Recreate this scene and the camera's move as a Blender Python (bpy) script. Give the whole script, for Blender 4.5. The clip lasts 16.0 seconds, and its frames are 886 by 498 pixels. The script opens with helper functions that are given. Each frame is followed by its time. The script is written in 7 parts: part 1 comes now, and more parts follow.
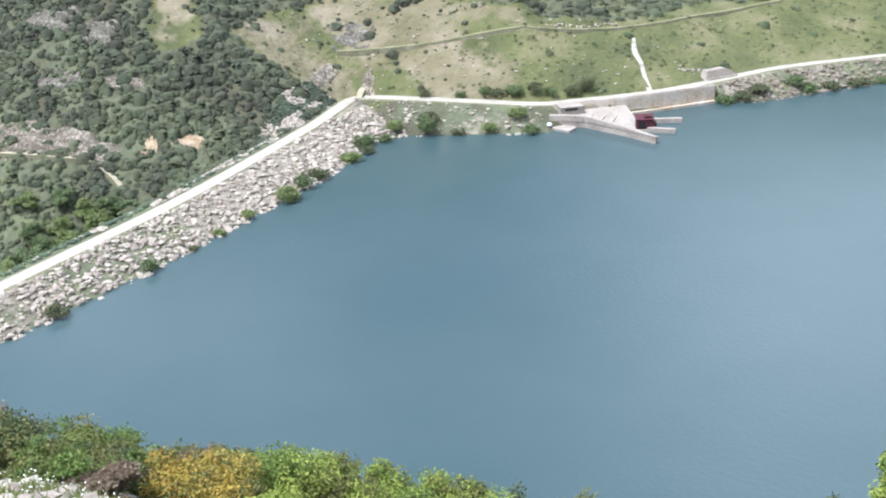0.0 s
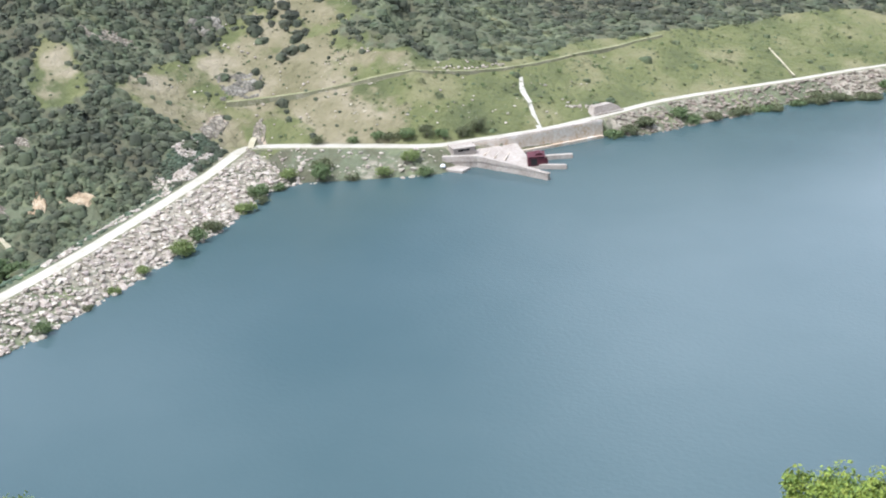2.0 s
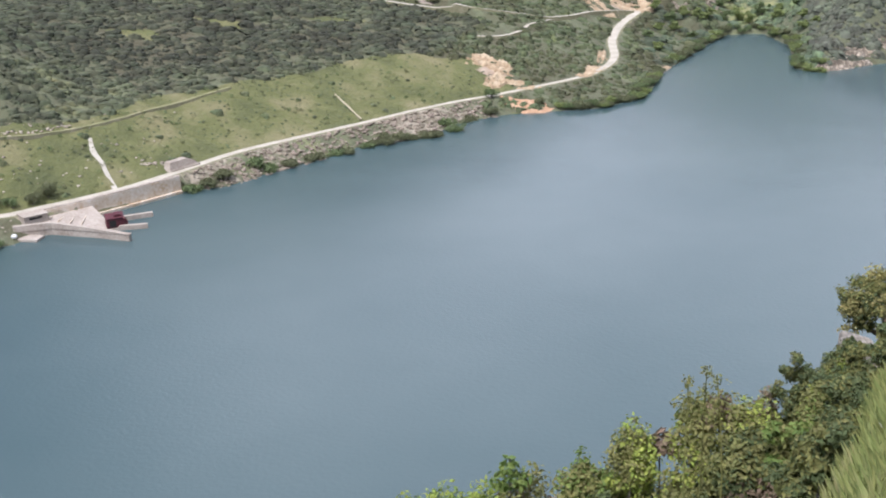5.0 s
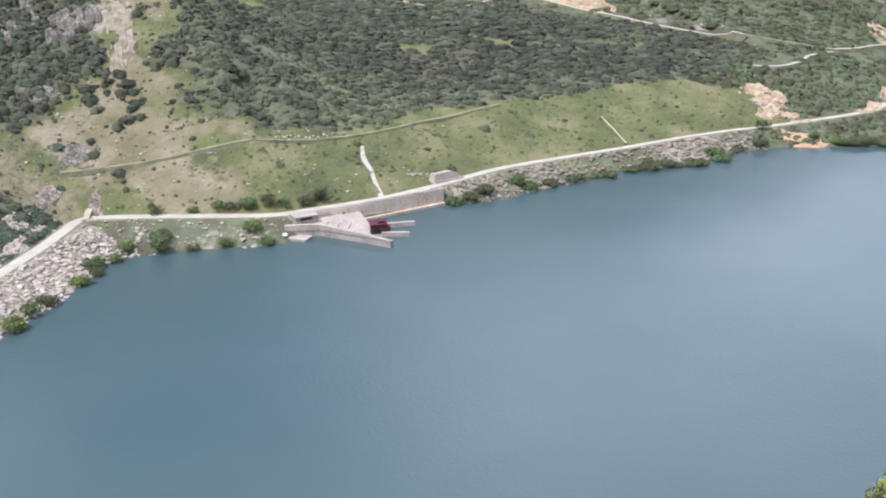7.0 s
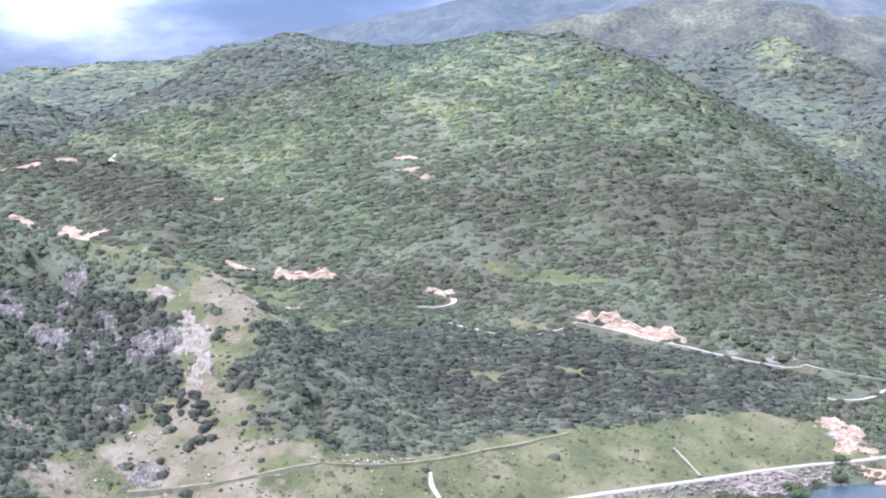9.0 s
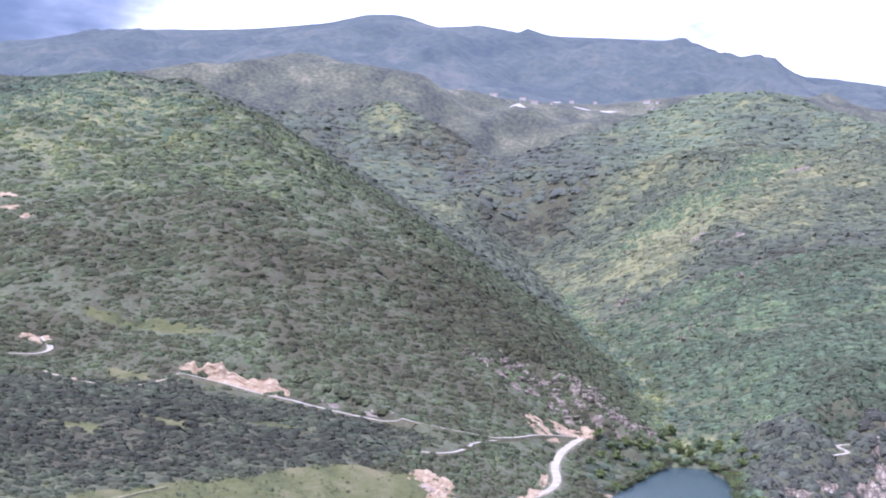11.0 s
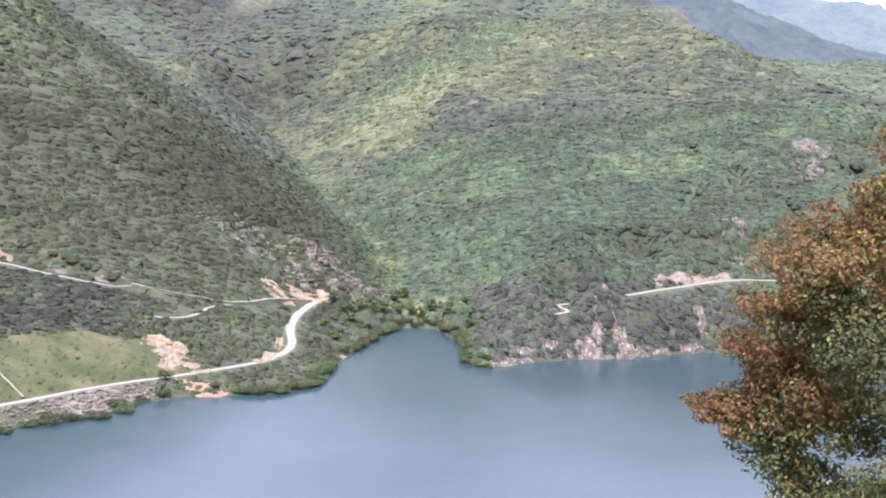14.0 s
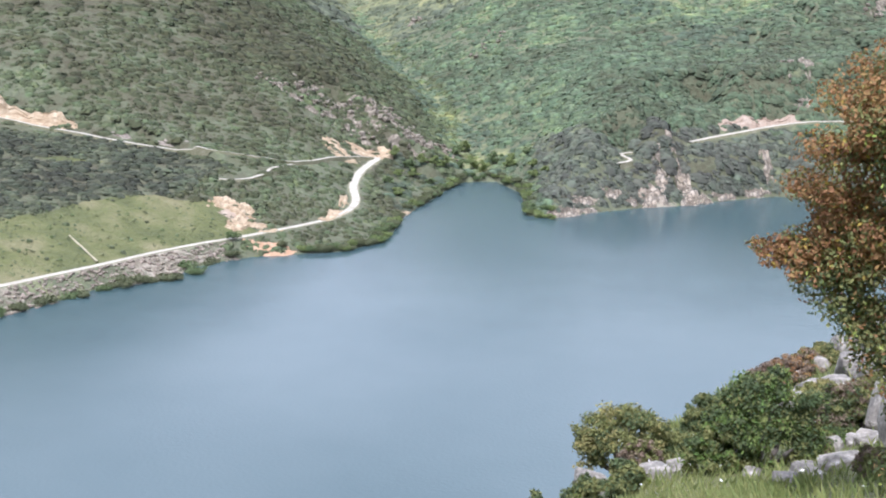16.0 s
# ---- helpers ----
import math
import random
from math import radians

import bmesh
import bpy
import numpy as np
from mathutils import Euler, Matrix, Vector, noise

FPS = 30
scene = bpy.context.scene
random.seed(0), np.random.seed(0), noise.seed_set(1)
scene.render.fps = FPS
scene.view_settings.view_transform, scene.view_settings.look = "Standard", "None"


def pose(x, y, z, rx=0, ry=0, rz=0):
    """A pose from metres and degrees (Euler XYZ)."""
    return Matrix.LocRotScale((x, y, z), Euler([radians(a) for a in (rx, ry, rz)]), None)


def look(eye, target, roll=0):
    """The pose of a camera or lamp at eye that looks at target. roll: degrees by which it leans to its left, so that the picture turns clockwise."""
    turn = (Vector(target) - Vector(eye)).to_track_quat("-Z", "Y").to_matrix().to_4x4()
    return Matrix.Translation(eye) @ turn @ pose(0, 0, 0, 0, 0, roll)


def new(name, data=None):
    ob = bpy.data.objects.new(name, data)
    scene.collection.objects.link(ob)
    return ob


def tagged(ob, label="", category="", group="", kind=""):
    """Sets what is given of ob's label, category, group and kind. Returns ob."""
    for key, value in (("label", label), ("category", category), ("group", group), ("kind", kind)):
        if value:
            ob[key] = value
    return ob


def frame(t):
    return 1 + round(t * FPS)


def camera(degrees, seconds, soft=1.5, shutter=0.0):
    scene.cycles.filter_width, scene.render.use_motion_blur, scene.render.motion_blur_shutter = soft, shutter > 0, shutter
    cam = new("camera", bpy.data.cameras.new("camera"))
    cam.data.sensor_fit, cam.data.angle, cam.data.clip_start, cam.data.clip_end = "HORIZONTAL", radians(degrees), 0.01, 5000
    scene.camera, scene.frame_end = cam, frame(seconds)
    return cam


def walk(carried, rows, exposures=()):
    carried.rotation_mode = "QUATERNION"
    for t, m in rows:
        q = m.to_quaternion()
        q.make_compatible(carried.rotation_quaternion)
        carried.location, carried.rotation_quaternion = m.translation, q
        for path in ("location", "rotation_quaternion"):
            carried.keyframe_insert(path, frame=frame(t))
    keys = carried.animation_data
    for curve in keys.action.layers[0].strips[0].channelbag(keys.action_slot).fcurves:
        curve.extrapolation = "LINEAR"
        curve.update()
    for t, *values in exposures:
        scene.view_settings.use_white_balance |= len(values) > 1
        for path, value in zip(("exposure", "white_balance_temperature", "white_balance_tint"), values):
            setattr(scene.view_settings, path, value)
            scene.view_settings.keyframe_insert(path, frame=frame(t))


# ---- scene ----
cam = camera(39.9, 16.0, soft=2.0)
EYE = (0.0, 0.0, 110.0)
TURNS = [
    (0, 66.928, 2.239, 37.110),
    (0.5, 67.236, 2.252, 36.746),
    (1, 67.849, 2.626, 35.956),
    (1.5, 68.341, 2.985, 34.515),
    (2, 68.704, 3.212, 31.598),
    (2.5, 68.922, 3.148, 27.328),
    (3, 69.162, 2.896, 22.655),
    (3.5, 69.395, 2.774, 17.932),
    (4, 69.766, 2.441, 13.121),
    (4.2, 69.953, 2.175, 11.338),
    (6.3, 70.395, 1.126, 15.329),
    (6.5, 69.404, 1.361, 18.449),
    (7, 71.577, 1.726, 24.339),
    (7.5, 78.091, 1.625, 27.869),
    (8, 84.332, 1.348, 29.883),
    (8.2, 85.916, 1.416, 30.270),
    (10.3, 87.388, -0.617, 17.112),
    (10.5, 88.209, -1.161, 14.875),
    (11, 89.482, -2.114, 9.680),
    (11.5, 89.562, -2.549, 5.502),
    (12, 88.850, -2.721, 2.371),
    (12.5, 88.004, -2.999, 0.103),
    (13, 86.904, -3.160, -1.370),
    (13.5, 85.278, -3.336, -2.383),
    (14, 83.705, -3.355, -2.588),
    (14.5, 82.024, -3.226, -2.331),
    (15, 80.216, -2.774, -1.970),
    (15.5, 78.415, -2.008, -1.470),
    (16, 76.748, -1.012, -0.035),
]
LIGHTNESS = [(0.0, 0.30, 5460, 11), (1.5, 0.25, 5500, 11), (2.5, 0.25, 5500, 11), (3.5, 0.06, 5740, 16), (4.2, -0.02, 5800, 17), (6.3, -0.10, 5700, 16), (7.0, 0.0, 5570, 17), (7.5, 0.23, 5380, 19),
             (8.0, 0.49, 5010, 28), (10.3, 0.30, 5020, 31), (11.0, 0.08, 5080, 35), (12.5, -0.05, 5250, 33), (13.3, 0.07, 5400, 30), (14.5, 0.24, 5460, 22), (16.0, 0.21, 5460, 17)]
walk(cam, [(t, pose(*EYE, rx, ry, rz)) for t, rx, ry, rz in TURNS], LIGHTNESS)

# ---- world and sun
SUN_TURN, SUN_RISE = radians(-160), radians(62)
world = bpy.data.worlds.new("world")
scene.world = world
world.use_nodes = True
wn, wl = world.node_tree.nodes, world.node_tree.links
sky = wn.new("ShaderNodeTexSky")
sky.sky_type, sky.sun_disc, sky.sun_elevation, sky.sun_rotation = "NISHITA", False, SUN_RISE, SUN_TURN
sky.air_density, sky.dust_density, sky.ozone_density = 1.0, 4.0, 1.0
where_ = wn.new("ShaderNodeTexCoord")
flat_ = wn.new("ShaderNodeMapping")
flat_.inputs["Scale"].default_value = (1.0, 1.0, 3.2)
cloud = wn.new("ShaderNodeTexNoise")
cloud.inputs["Scale"].default_value, cloud.inputs["Detail"].default_value, cloud.inputs["Roughness"].default_value = 2.6, 7.0, 0.55
toward = wn.new("ShaderNodeVectorMath")          # the cloud bank lies thick and bright over the head of the valley
toward.operation = "DOT_PRODUCT"
toward.inputs[1].default_value = (0.12, 0.92, 0.37)
bank = wn.new("ShaderNodeMapRange")
bank.interpolation_type = "SMOOTHSTEP"
bank.inputs["From Min"].default_value, bank.inputs["From Max"].default_value = 0.74, 0.95
bank.inputs["To Min"].default_value, bank.inputs["To Max"].default_value = -0.015, 0.25
both = wn.new("ShaderNodeMath")
cover_ = wn.new("ShaderNodeMapRange")
cover_.interpolation_type = "SMOOTHSTEP"
cover_.inputs["From Min"].default_value, cover_.inputs["From Max"].default_value = 0.35, 0.70
shade = wn.new("ShaderNodeMix")
shade.data_type = "RGBA"
shade.inputs[6].default_value, shade.inputs[7].default_value = (5.8, 6.3, 7.4, 1), (19.5, 19.5, 19.7, 1)
white = wn.new("ShaderNodeMix")
white.data_type = "RGBA"
wl.new(where_.outputs["Generated"], flat_.inputs["Vector"])
wl.new(flat_.outputs["Vector"], cloud.inputs["Vector"])
wl.new(where_.outputs["Generated"], toward.inputs[0])
wl.new(toward.outputs["Value"], bank.inputs["Value"])
wl.new(cloud.outputs["Fac"], both.inputs[0])
wl.new(bank.outputs[0], both.inputs[1])
wl.new(both.outputs[0], cover_.inputs["Value"])
puffs = wn.new("ShaderNodeTexNoise")             # grey bases and bright tops within the cloud
puffs.inputs["Scale"].default_value, puffs.inputs["Detail"].default_value, puffs.inputs["Roughness"].default_value = 5.5, 5.0, 0.5
tops = wn.new("ShaderNodeMapRange")
tops.interpolation_type = "SMOOTHSTEP"
tops.inputs["From Min"].default_value, tops.inputs["From Max"].default_value = 0.28, 0.46
lit = wn.new("ShaderNodeMath")
lit.operation = "MULTIPLY"
wl.new(flat_.outputs["Vector"], puffs.inputs["Vector"])
wl.new(puffs.outputs["Fac"], tops.inputs["Value"])
wl.new(tops.outputs[0], lit.inputs[0])
wl.new(cover_.outputs[0], lit.inputs[1])
wl.new(lit.outputs[0], shade.inputs[0])
wl.new(cover_.outputs[0], white.inputs[0])
wl.new(sky.outputs["Color"], white.inputs[6])
wl.new(shade.outputs[2], white.inputs[7])
wl.new(white.outputs[2], wn["Background"].inputs["Color"])
wn["Background"].inputs["Strength"].default_value = 0.11
sun = new("sun", bpy.data.lights.new("sun", "SUN"))
sun.data.energy, sun.data.angle, sun.data.color = 4.3, radians(2), (1.0, 0.95, 0.87)
sun.matrix_world = look((math.sin(SUN_TURN) * math.cos(SUN_RISE) * 400, math.cos(SUN_TURN) * math.cos(SUN_RISE) * 400, math.sin(SUN_RISE) * 400), (0, 0, 0))

# ---- materials
def material(name, tones, scale=1.0, rough=0.9, bump=0.3, fine=8.0, metal=0.0, vary=0.0, coords="Object", detail=6.0):
    """Tones: two to four linear colours, mixed by noise at two scales; vary: change of brightness from object to object or piece to piece."""
    m = bpy.data.materials.new(name)
    m.use_nodes = True
    n, l = m.node_tree.nodes, m.node_tree.links
    b = n["Principled BSDF"]
    b.inputs["Roughness"].default_value, b.inputs["Metallic"].default_value = rough, metal
    co = n.new("ShaderNodeTexCoord")
    big, small = n.new("ShaderNodeTexNoise"), n.new("ShaderNodeTexNoise")
    for node, s in ((big, scale), (small, scale * fine)):
        node.inputs["Scale"].default_value, node.inputs["Detail"].default_value = s, detail
        l.new(co.outputs[coords], node.inputs["Vector"])
    mixed = n.new("ShaderNodeMath")
    mixed.operation = "MULTIPLY_ADD"
    mixed.inputs[1].default_value = 0.45
    half = n.new("ShaderNodeMath")
    half.operation = "MULTIPLY"
    half.inputs[1].default_value = 0.55
    l.new(big.outputs["Fac"], half.inputs[0])
    l.new(small.outputs["Fac"], mixed.inputs[0])
    l.new(half.outputs[0], mixed.inputs[2])
    ramp = n.new("ShaderNodeValToRGB")
    while len(ramp.color_ramp.elements) < len(tones):
        ramp.color_ramp.elements.new(0.5)
    for k, tone in enumerate(tones):
        ramp.color_ramp.elements[k].position = 0.34 + 0.32 * k / max(1, len(tones) - 1)
        ramp.color_ramp.elements[k].color = (*tone, 1)
    l.new(mixed.outputs[0], ramp.inputs["Fac"])
    out = ramp.outputs["Color"]
    if vary:
        geo, info = n.new("ShaderNodeNewGeometry"), n.new("ShaderNodeObjectInfo")
        add = n.new("ShaderNodeMath")
        add.operation = "ADD"
        l.new(geo.outputs["Random Per Island"], add.inputs[0])
        l.new(info.outputs["Random"], add.inputs[1])
        part_ = n.new("ShaderNodeMath")
        part_.operation = "FRACT"
        l.new(add.outputs[0], part_.inputs[0])
        hsv = n.new("ShaderNodeHueSaturation")
        rng = n.new("ShaderNodeMapRange")
        rng.inputs["To Min"].default_value, rng.inputs["To Max"].default_value = 1 - vary, 1 + vary
        l.new(part_.outputs[0], rng.inputs["Value"])
        l.new(rng.outputs[0], hsv.inputs["Value"])
        hue = n.new("ShaderNodeMapRange")
        hue.inputs["To Min"].default_value, hue.inputs["To Max"].default_value = 0.5 + 0.055 * vary, 0.5 - 0.075 * vary
        again = n.new("ShaderNodeMath")
        again.operation, again.inputs[1].default_value = "MULTIPLY", 7.31
        turn_ = n.new("ShaderNodeMath")
        turn_.operation = "FRACT"
        l.new(part_.outputs[0], again.inputs[0])
        l.new(again.outputs[0], turn_.inputs[0])
        l.new(turn_.outputs[0], hue.inputs["Value"])
        l.new(hue.outputs[0], hsv.inputs["Hue"])
        l.new(out, hsv.inputs["Color"])
        out = hsv.outputs["Color"]
    l.new(out, b.inputs["Base Color"])
    if bump:
        bp = n.new("ShaderNodeBump")
        bp.inputs["Strength"].default_value, bp.inputs["Distance"].default_value = bump, 0.6 / scale / fine
        l.new(small.outputs["Fac"], bp.inputs["Height"])
        l.new(bp.outputs["Normal"], b.inputs["Normal"])
    return m


def blend_in(m, attribute, tones, scale, soft=0.12, amount=0.35, rough=None):
    """Lay another mottled tone over a material where the mesh carries the attribute, with a ragged edge."""
    n, l = m.node_tree.nodes, m.node_tree.links
    b = n["Principled BSDF"]
    before = b.inputs["Base Color"].links[0].from_socket
    at = n.new("ShaderNodeAttribute")
    at.attribute_name = attribute
    co = n.new("ShaderNodeTexCoord")
    noise_ = n.new("ShaderNodeTexNoise")
    noise_.inputs["Scale"].default_value, noise_.inputs["Detail"].default_value = scale, 7.0
    l.new(co.outputs["Object"], noise_.inputs["Vector"])
    ramp = n.new("ShaderNodeValToRGB")
    while len(ramp.color_ramp.elements) < len(tones):
        ramp.color_ramp.elements.new(0.5)
    for k, tone in enumerate(tones):
        ramp.color_ramp.elements[k].position = 0.32 + 0.36 * k / max(1, len(tones) - 1)
        ramp.color_ramp.elements[k].color = (*tone, 1)
    l.new(noise_.outputs["Fac"], ramp.inputs["Fac"])
    edge = n.new("ShaderNodeTexNoise")
    edge.inputs["Scale"].default_value, edge.inputs["Detail"].default_value = scale * 2.3, 5.0
    l.new(co.outputs["Object"], edge.inputs["Vector"])
    sub = n.new("ShaderNodeMath")
    sub.operation, sub.inputs[1].default_value = "SUBTRACT", 0.5
    l.new(edge.outputs["Fac"], sub.inputs[0])
    mad = n.new("ShaderNodeMath")
    mad.operation, mad.inputs[1].default_value = "MULTIPLY_ADD", amount * 2
    l.new(sub.outputs[0], mad.inputs[0])
    l.new(at.outputs["Fac"], mad.inputs[2])
    step = n.new("ShaderNodeMapRange")
    step.interpolation_type = "SMOOTHSTEP"
    step.inputs["From Min"].default_value, step.inputs["From Max"].default_value = 0.5 - soft, 0.5 + soft
    l.new(mad.outputs[0], step.inputs["Value"])
    mix = n.new("ShaderNodeMix")
    mix.data_type = "RGBA"
    l.new(step.outputs[0], mix.inputs[0])
    l.new(before, mix.inputs[6])
    l.new(ramp.outputs["Color"], mix.inputs[7])
    l.new(mix.outputs[2], b.inputs["Base Color"])


def rock_material(name, tones, scale=0.22, crack=0.55, bump=1.0, cells=0.62):
    """Broken rock: mottled tones, split by dark upright cracks and ledges."""
    m = material(name, tones, scale, 0.95, bump, 7)
    n, l = m.node_tree.nodes, m.node_tree.links
    b = n["Principled BSDF"]
    before = b.inputs["Base Color"].links[0].from_socket
    co, flat = n.new("ShaderNodeTexCoord"), n.new("ShaderNodeMapping")
    flat.inputs["Scale"].default_value = (1.0, 1.0, 0.55)
    warp, shift = n.new("ShaderNodeTexNoise"), n.new("ShaderNodeVectorMath")
    warp.inputs["Scale"].default_value, warp.inputs["Detail"].default_value = 0.8 * cells, 4.0
    shift.operation, shift.inputs[1].default_value = "MULTIPLY_ADD", (1.5 / cells,) * 3
    cell = n.new("ShaderNodeTexVoronoi")
    cell.feature = "DISTANCE_TO_EDGE"
    cell.inputs["Scale"].default_value = cells
    edge = n.new("ShaderNodeMapRange")
    edge.inputs["From Min"].default_value, edge.inputs["From Max"].default_value = 0.0, 0.22
    edge.inputs["To Min"].default_value, edge.inputs["To Max"].default_value = 1 - crack, 1.0
    mix = n.new("ShaderNodeMix")
    mix.data_type, mix.blend_type = "RGBA", "MULTIPLY"
    mix.inputs[0].default_value = 1.0
    l.new(co.outputs["Object"], flat.inputs["Vector"])
    l.new(co.outputs["Object"], warp.inputs["Vector"])
    l.new(warp.outputs["Color"], shift.inputs[0])
    l.new(flat.outputs["Vector"], shift.inputs[2])
    l.new(shift.outputs["Vector"], cell.inputs["Vector"])
    l.new(cell.outputs["Distance"], edge.inputs["Value"])
    l.new(before, mix.inputs[6])
    l.new(edge.outputs[0], mix.inputs[7])
    l.new(mix.outputs[2], b.inputs["Base Color"])
    return m


M_ROAD = material("pale_gravel", [(0.35, 0.315, 0.245), (0.45, 0.41, 0.33), (0.53, 0.49, 0.41)], 0.25, 0.95, 0.25, 10)
M_PATH = material("trodden_earth", [(0.30, 0.27, 0.16), (0.42, 0.37, 0.25), (0.50, 0.44, 0.32)], 0.3, 0.95, 0.3, 8)
M_SHOULDER = material("road_shoulder", [(0.14, 0.145, 0.075), (0.20, 0.19, 0.11), (0.30, 0.27, 0.19)], 0.3, 0.95, 0.5, 8)
M_FOOTPATH = material("pale_footpath", [(0.34, 0.315, 0.25), (0.44, 0.41, 0.34), (0.52, 0.49, 0.42)], 0.4, 0.95, 0.3, 8)
M_STONE = material("limestone", [(0.25, 0.205, 0.155), (0.40, 0.345, 0.275), (0.56, 0.505, 0.43)], 0.6, 0.92, 0.5, 6, vary=0.28)
M_STONE_GREY = material("grey_stone", [(0.15, 0.125, 0.09), (0.24, 0.20, 0.15), (0.35, 0.30, 0.235)], 0.6, 0.92, 0.5, 6, vary=0.25)
M_CLIFF = material("cliff_rock", [(0.17, 0.14, 0.11), (0.29, 0.25, 0.20), (0.42, 0.365, 0.30)], 0.16, 0.95, 0.9, 7)
M_EARTHCUT = material("raw_earth_cut", [(0.27, 0.185, 0.105), (0.43, 0.325, 0.205), (0.58, 0.48, 0.34)], 0.25, 0.95, 0.8, 7)
M_CONCRETE = material("weathered_concrete", [(0.27, 0.225, 0.182), (0.39, 0.335, 0.28), (0.48, 0.425, 0.365)], 0.18, 0.9, 0.15, 9)
M_STAINED = material("stained_concrete", [(0.46, 0.32, 0.19), (0.60, 0.51, 0.40), (0.68, 0.63, 0.56)], 0.22, 0.9, 0.15, 5)
M_RED = material("red_oxide_paint", [(0.050, 0.010, 0.016), (0.085, 0.016, 0.024), (0.12, 0.030, 0.036)], 0.7, 0.55, 0.1, 8)
M_STEEL = material("dull_steel", [(0.20, 0.19, 0.18), (0.34, 0.32, 0.30)], 0.8, 0.5, 0.1, 8, metal=0.6)
# near-black that stands in for the shade inside openings
M_OPENING_SHADE = material("opening_shade", [(0.012, 0.012, 0.012), (0.03, 0.028, 0.026)], 1.0, 0.9, 0.0)
M_BARK = material("grey_bark", [(0.09, 0.075, 0.06), (0.17, 0.145, 0.12), (0.26, 0.23, 0.20)], 4.0, 0.95, 0.8, 6)


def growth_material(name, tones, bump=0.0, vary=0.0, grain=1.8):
    """Hill growth: tone from plant kind, painted sunlight and haze (attribute), broken up by noise the size of single
    shrubs.
    """
    m = material(name, tones, 0.11, 0.9, bump, 3.2, vary=vary)
    n, l = m.node_tree.nodes, m.node_tree.links
    ramp = next(k for k in n if k.bl_idname == "ShaderNodeValToRGB")
    for k in range(len(tones)):
        ramp.color_ramp.elements[k].position = k / (len(tones) - 1)
    fleck = ramp.inputs["Fac"].links[0].from_socket
    at = n.new("ShaderNodeAttribute")
    at.attribute_name = "tone"
    mad = n.new("ShaderNodeMath")
    mad.operation, mad.inputs[1].default_value = "MULTIPLY_ADD", grain
    off = n.new("ShaderNodeMath")
    off.operation, off.inputs[1].default_value = "SUBTRACT", 0.5
    l.new(fleck, off.inputs[0])
    l.new(off.outputs[0], mad.inputs[0])
    l.new(at.outputs["Fac"], mad.inputs[2])
    l.new(mad.outputs[0], ramp.inputs["Fac"])
    return m


GROWTH = [(0.061, 0.061, 0.036), (0.073, 0.080, 0.046), (0.088, 0.106, 0.063), (0.124, 0.146, 0.074), (0.192, 0.206, 0.094)]
M_SCRUB = growth_material("scrub_leaves", [tuple(c * k for c, k in zip(t, (0.99, 1.03, 0.80))) for t in GROWTH], vary=0.34)
M_KNOLL = growth_material("knoll_leaves", [(0.044, 0.047, 0.028), (0.060, 0.068, 0.039), (0.082, 0.095, 0.050), (0.122, 0.132, 0.062), (0.21, 0.205, 0.085)], vary=0.36)
# heath and upper slope: paler, bluer leaf tones imitate haze
M_HEATH_HAZE = growth_material("hazed_heath_leaves", [(0.094, 0.096, 0.078), (0.108, 0.118, 0.088), (0.124, 0.148, 0.098), (0.154, 0.190, 0.112), (0.202, 0.244, 0.135)], vary=0.12, grain=1.0)
M_SCRUB_UPPER = growth_material("hazed_upper_leaves", [tuple(c * k for c, k in zip(t, (1.08, 1.04, 1.14))) for t in GROWTH], vary=0.22, grain=1.3)
# leaf tones shifted to blue: haze over the east slope put into the colour
M_EAST = growth_material("hazed_east_leaves", [tuple(c * k for c, k in zip(t, (1.10, 1.25, 1.15))) for t in GROWTH], vary=0.34)
M_BANK = growth_material("bank_brush", [(0.072, 0.070, 0.054), (0.084, 0.088, 0.064), (0.100, 0.112, 0.076), (0.130, 0.150, 0.090), (0.20, 0.205, 0.11)], vary=0.36)
# fresh leaves, their blue raised to stand for haze
M_BRIGHT = growth_material("spring_leaves", [tuple(c * k for c, k in zip(t, (0.94, 1.08, 1.10))) for t in GROWTH], vary=0.22)


def leaf_material(name, tones, vary=0.24):
    m = material(name, tones, 1.2, 0.78, 0.0, 6, vary=vary)
    m.node_tree.nodes["Principled BSDF"].inputs["Transmission Weight"].default_value = 0.0
    n, l = m.node_tree.nodes, m.node_tree.links
    b = n["Principled BSDF"]
    through_ = n.new("ShaderNodeBsdfTranslucent")
    mix = n.new("ShaderNodeMixShader")
    mix.inputs[0].default_value = 0.3
    l.new(b.inputs["Base Color"].links[0].from_socket, through_.inputs["Color"])
    l.new(b.outputs[0], mix.inputs[1])
    l.new(through_.outputs[0], mix.inputs[2])
    l.new(mix.outputs[0], n["Material Output"].inputs["Surface"])
    return m


M_GROUND = growth_material("scrub_soil", [tuple(c * k for c, k in zip(t, (1.42, 1.30, 1.24))) for t in GROWTH], bump=0.9)
blend_in(M_GROUND, "grass", [(0.082, 0.093, 0.032), (0.126, 0.134, 0.046), (0.20, 0.184, 0.088)], 0.06)
blend_in(M_GROUND, "dry", [(0.155, 0.138, 0.068), (0.214, 0.185, 0.104), (0.288, 0.245, 0.16)], 0.09)
blend_in(M_GROUND, "bare", [(0.27, 0.20, 0.14), (0.37, 0.285, 0.205), (0.48, 0.39, 0.30)], 0.20)
blend_in(M_GROUND, "rock", [(0.17, 0.145, 0.10), (0.28, 0.245, 0.18), (0.40, 0.355, 0.275)], 0.25)
M_LEAF_GREEN = leaf_material("green_leaf", [(0.104, 0.165, 0.037), (0.165, 0.238, 0.055), (0.244, 0.311, 0.079)])
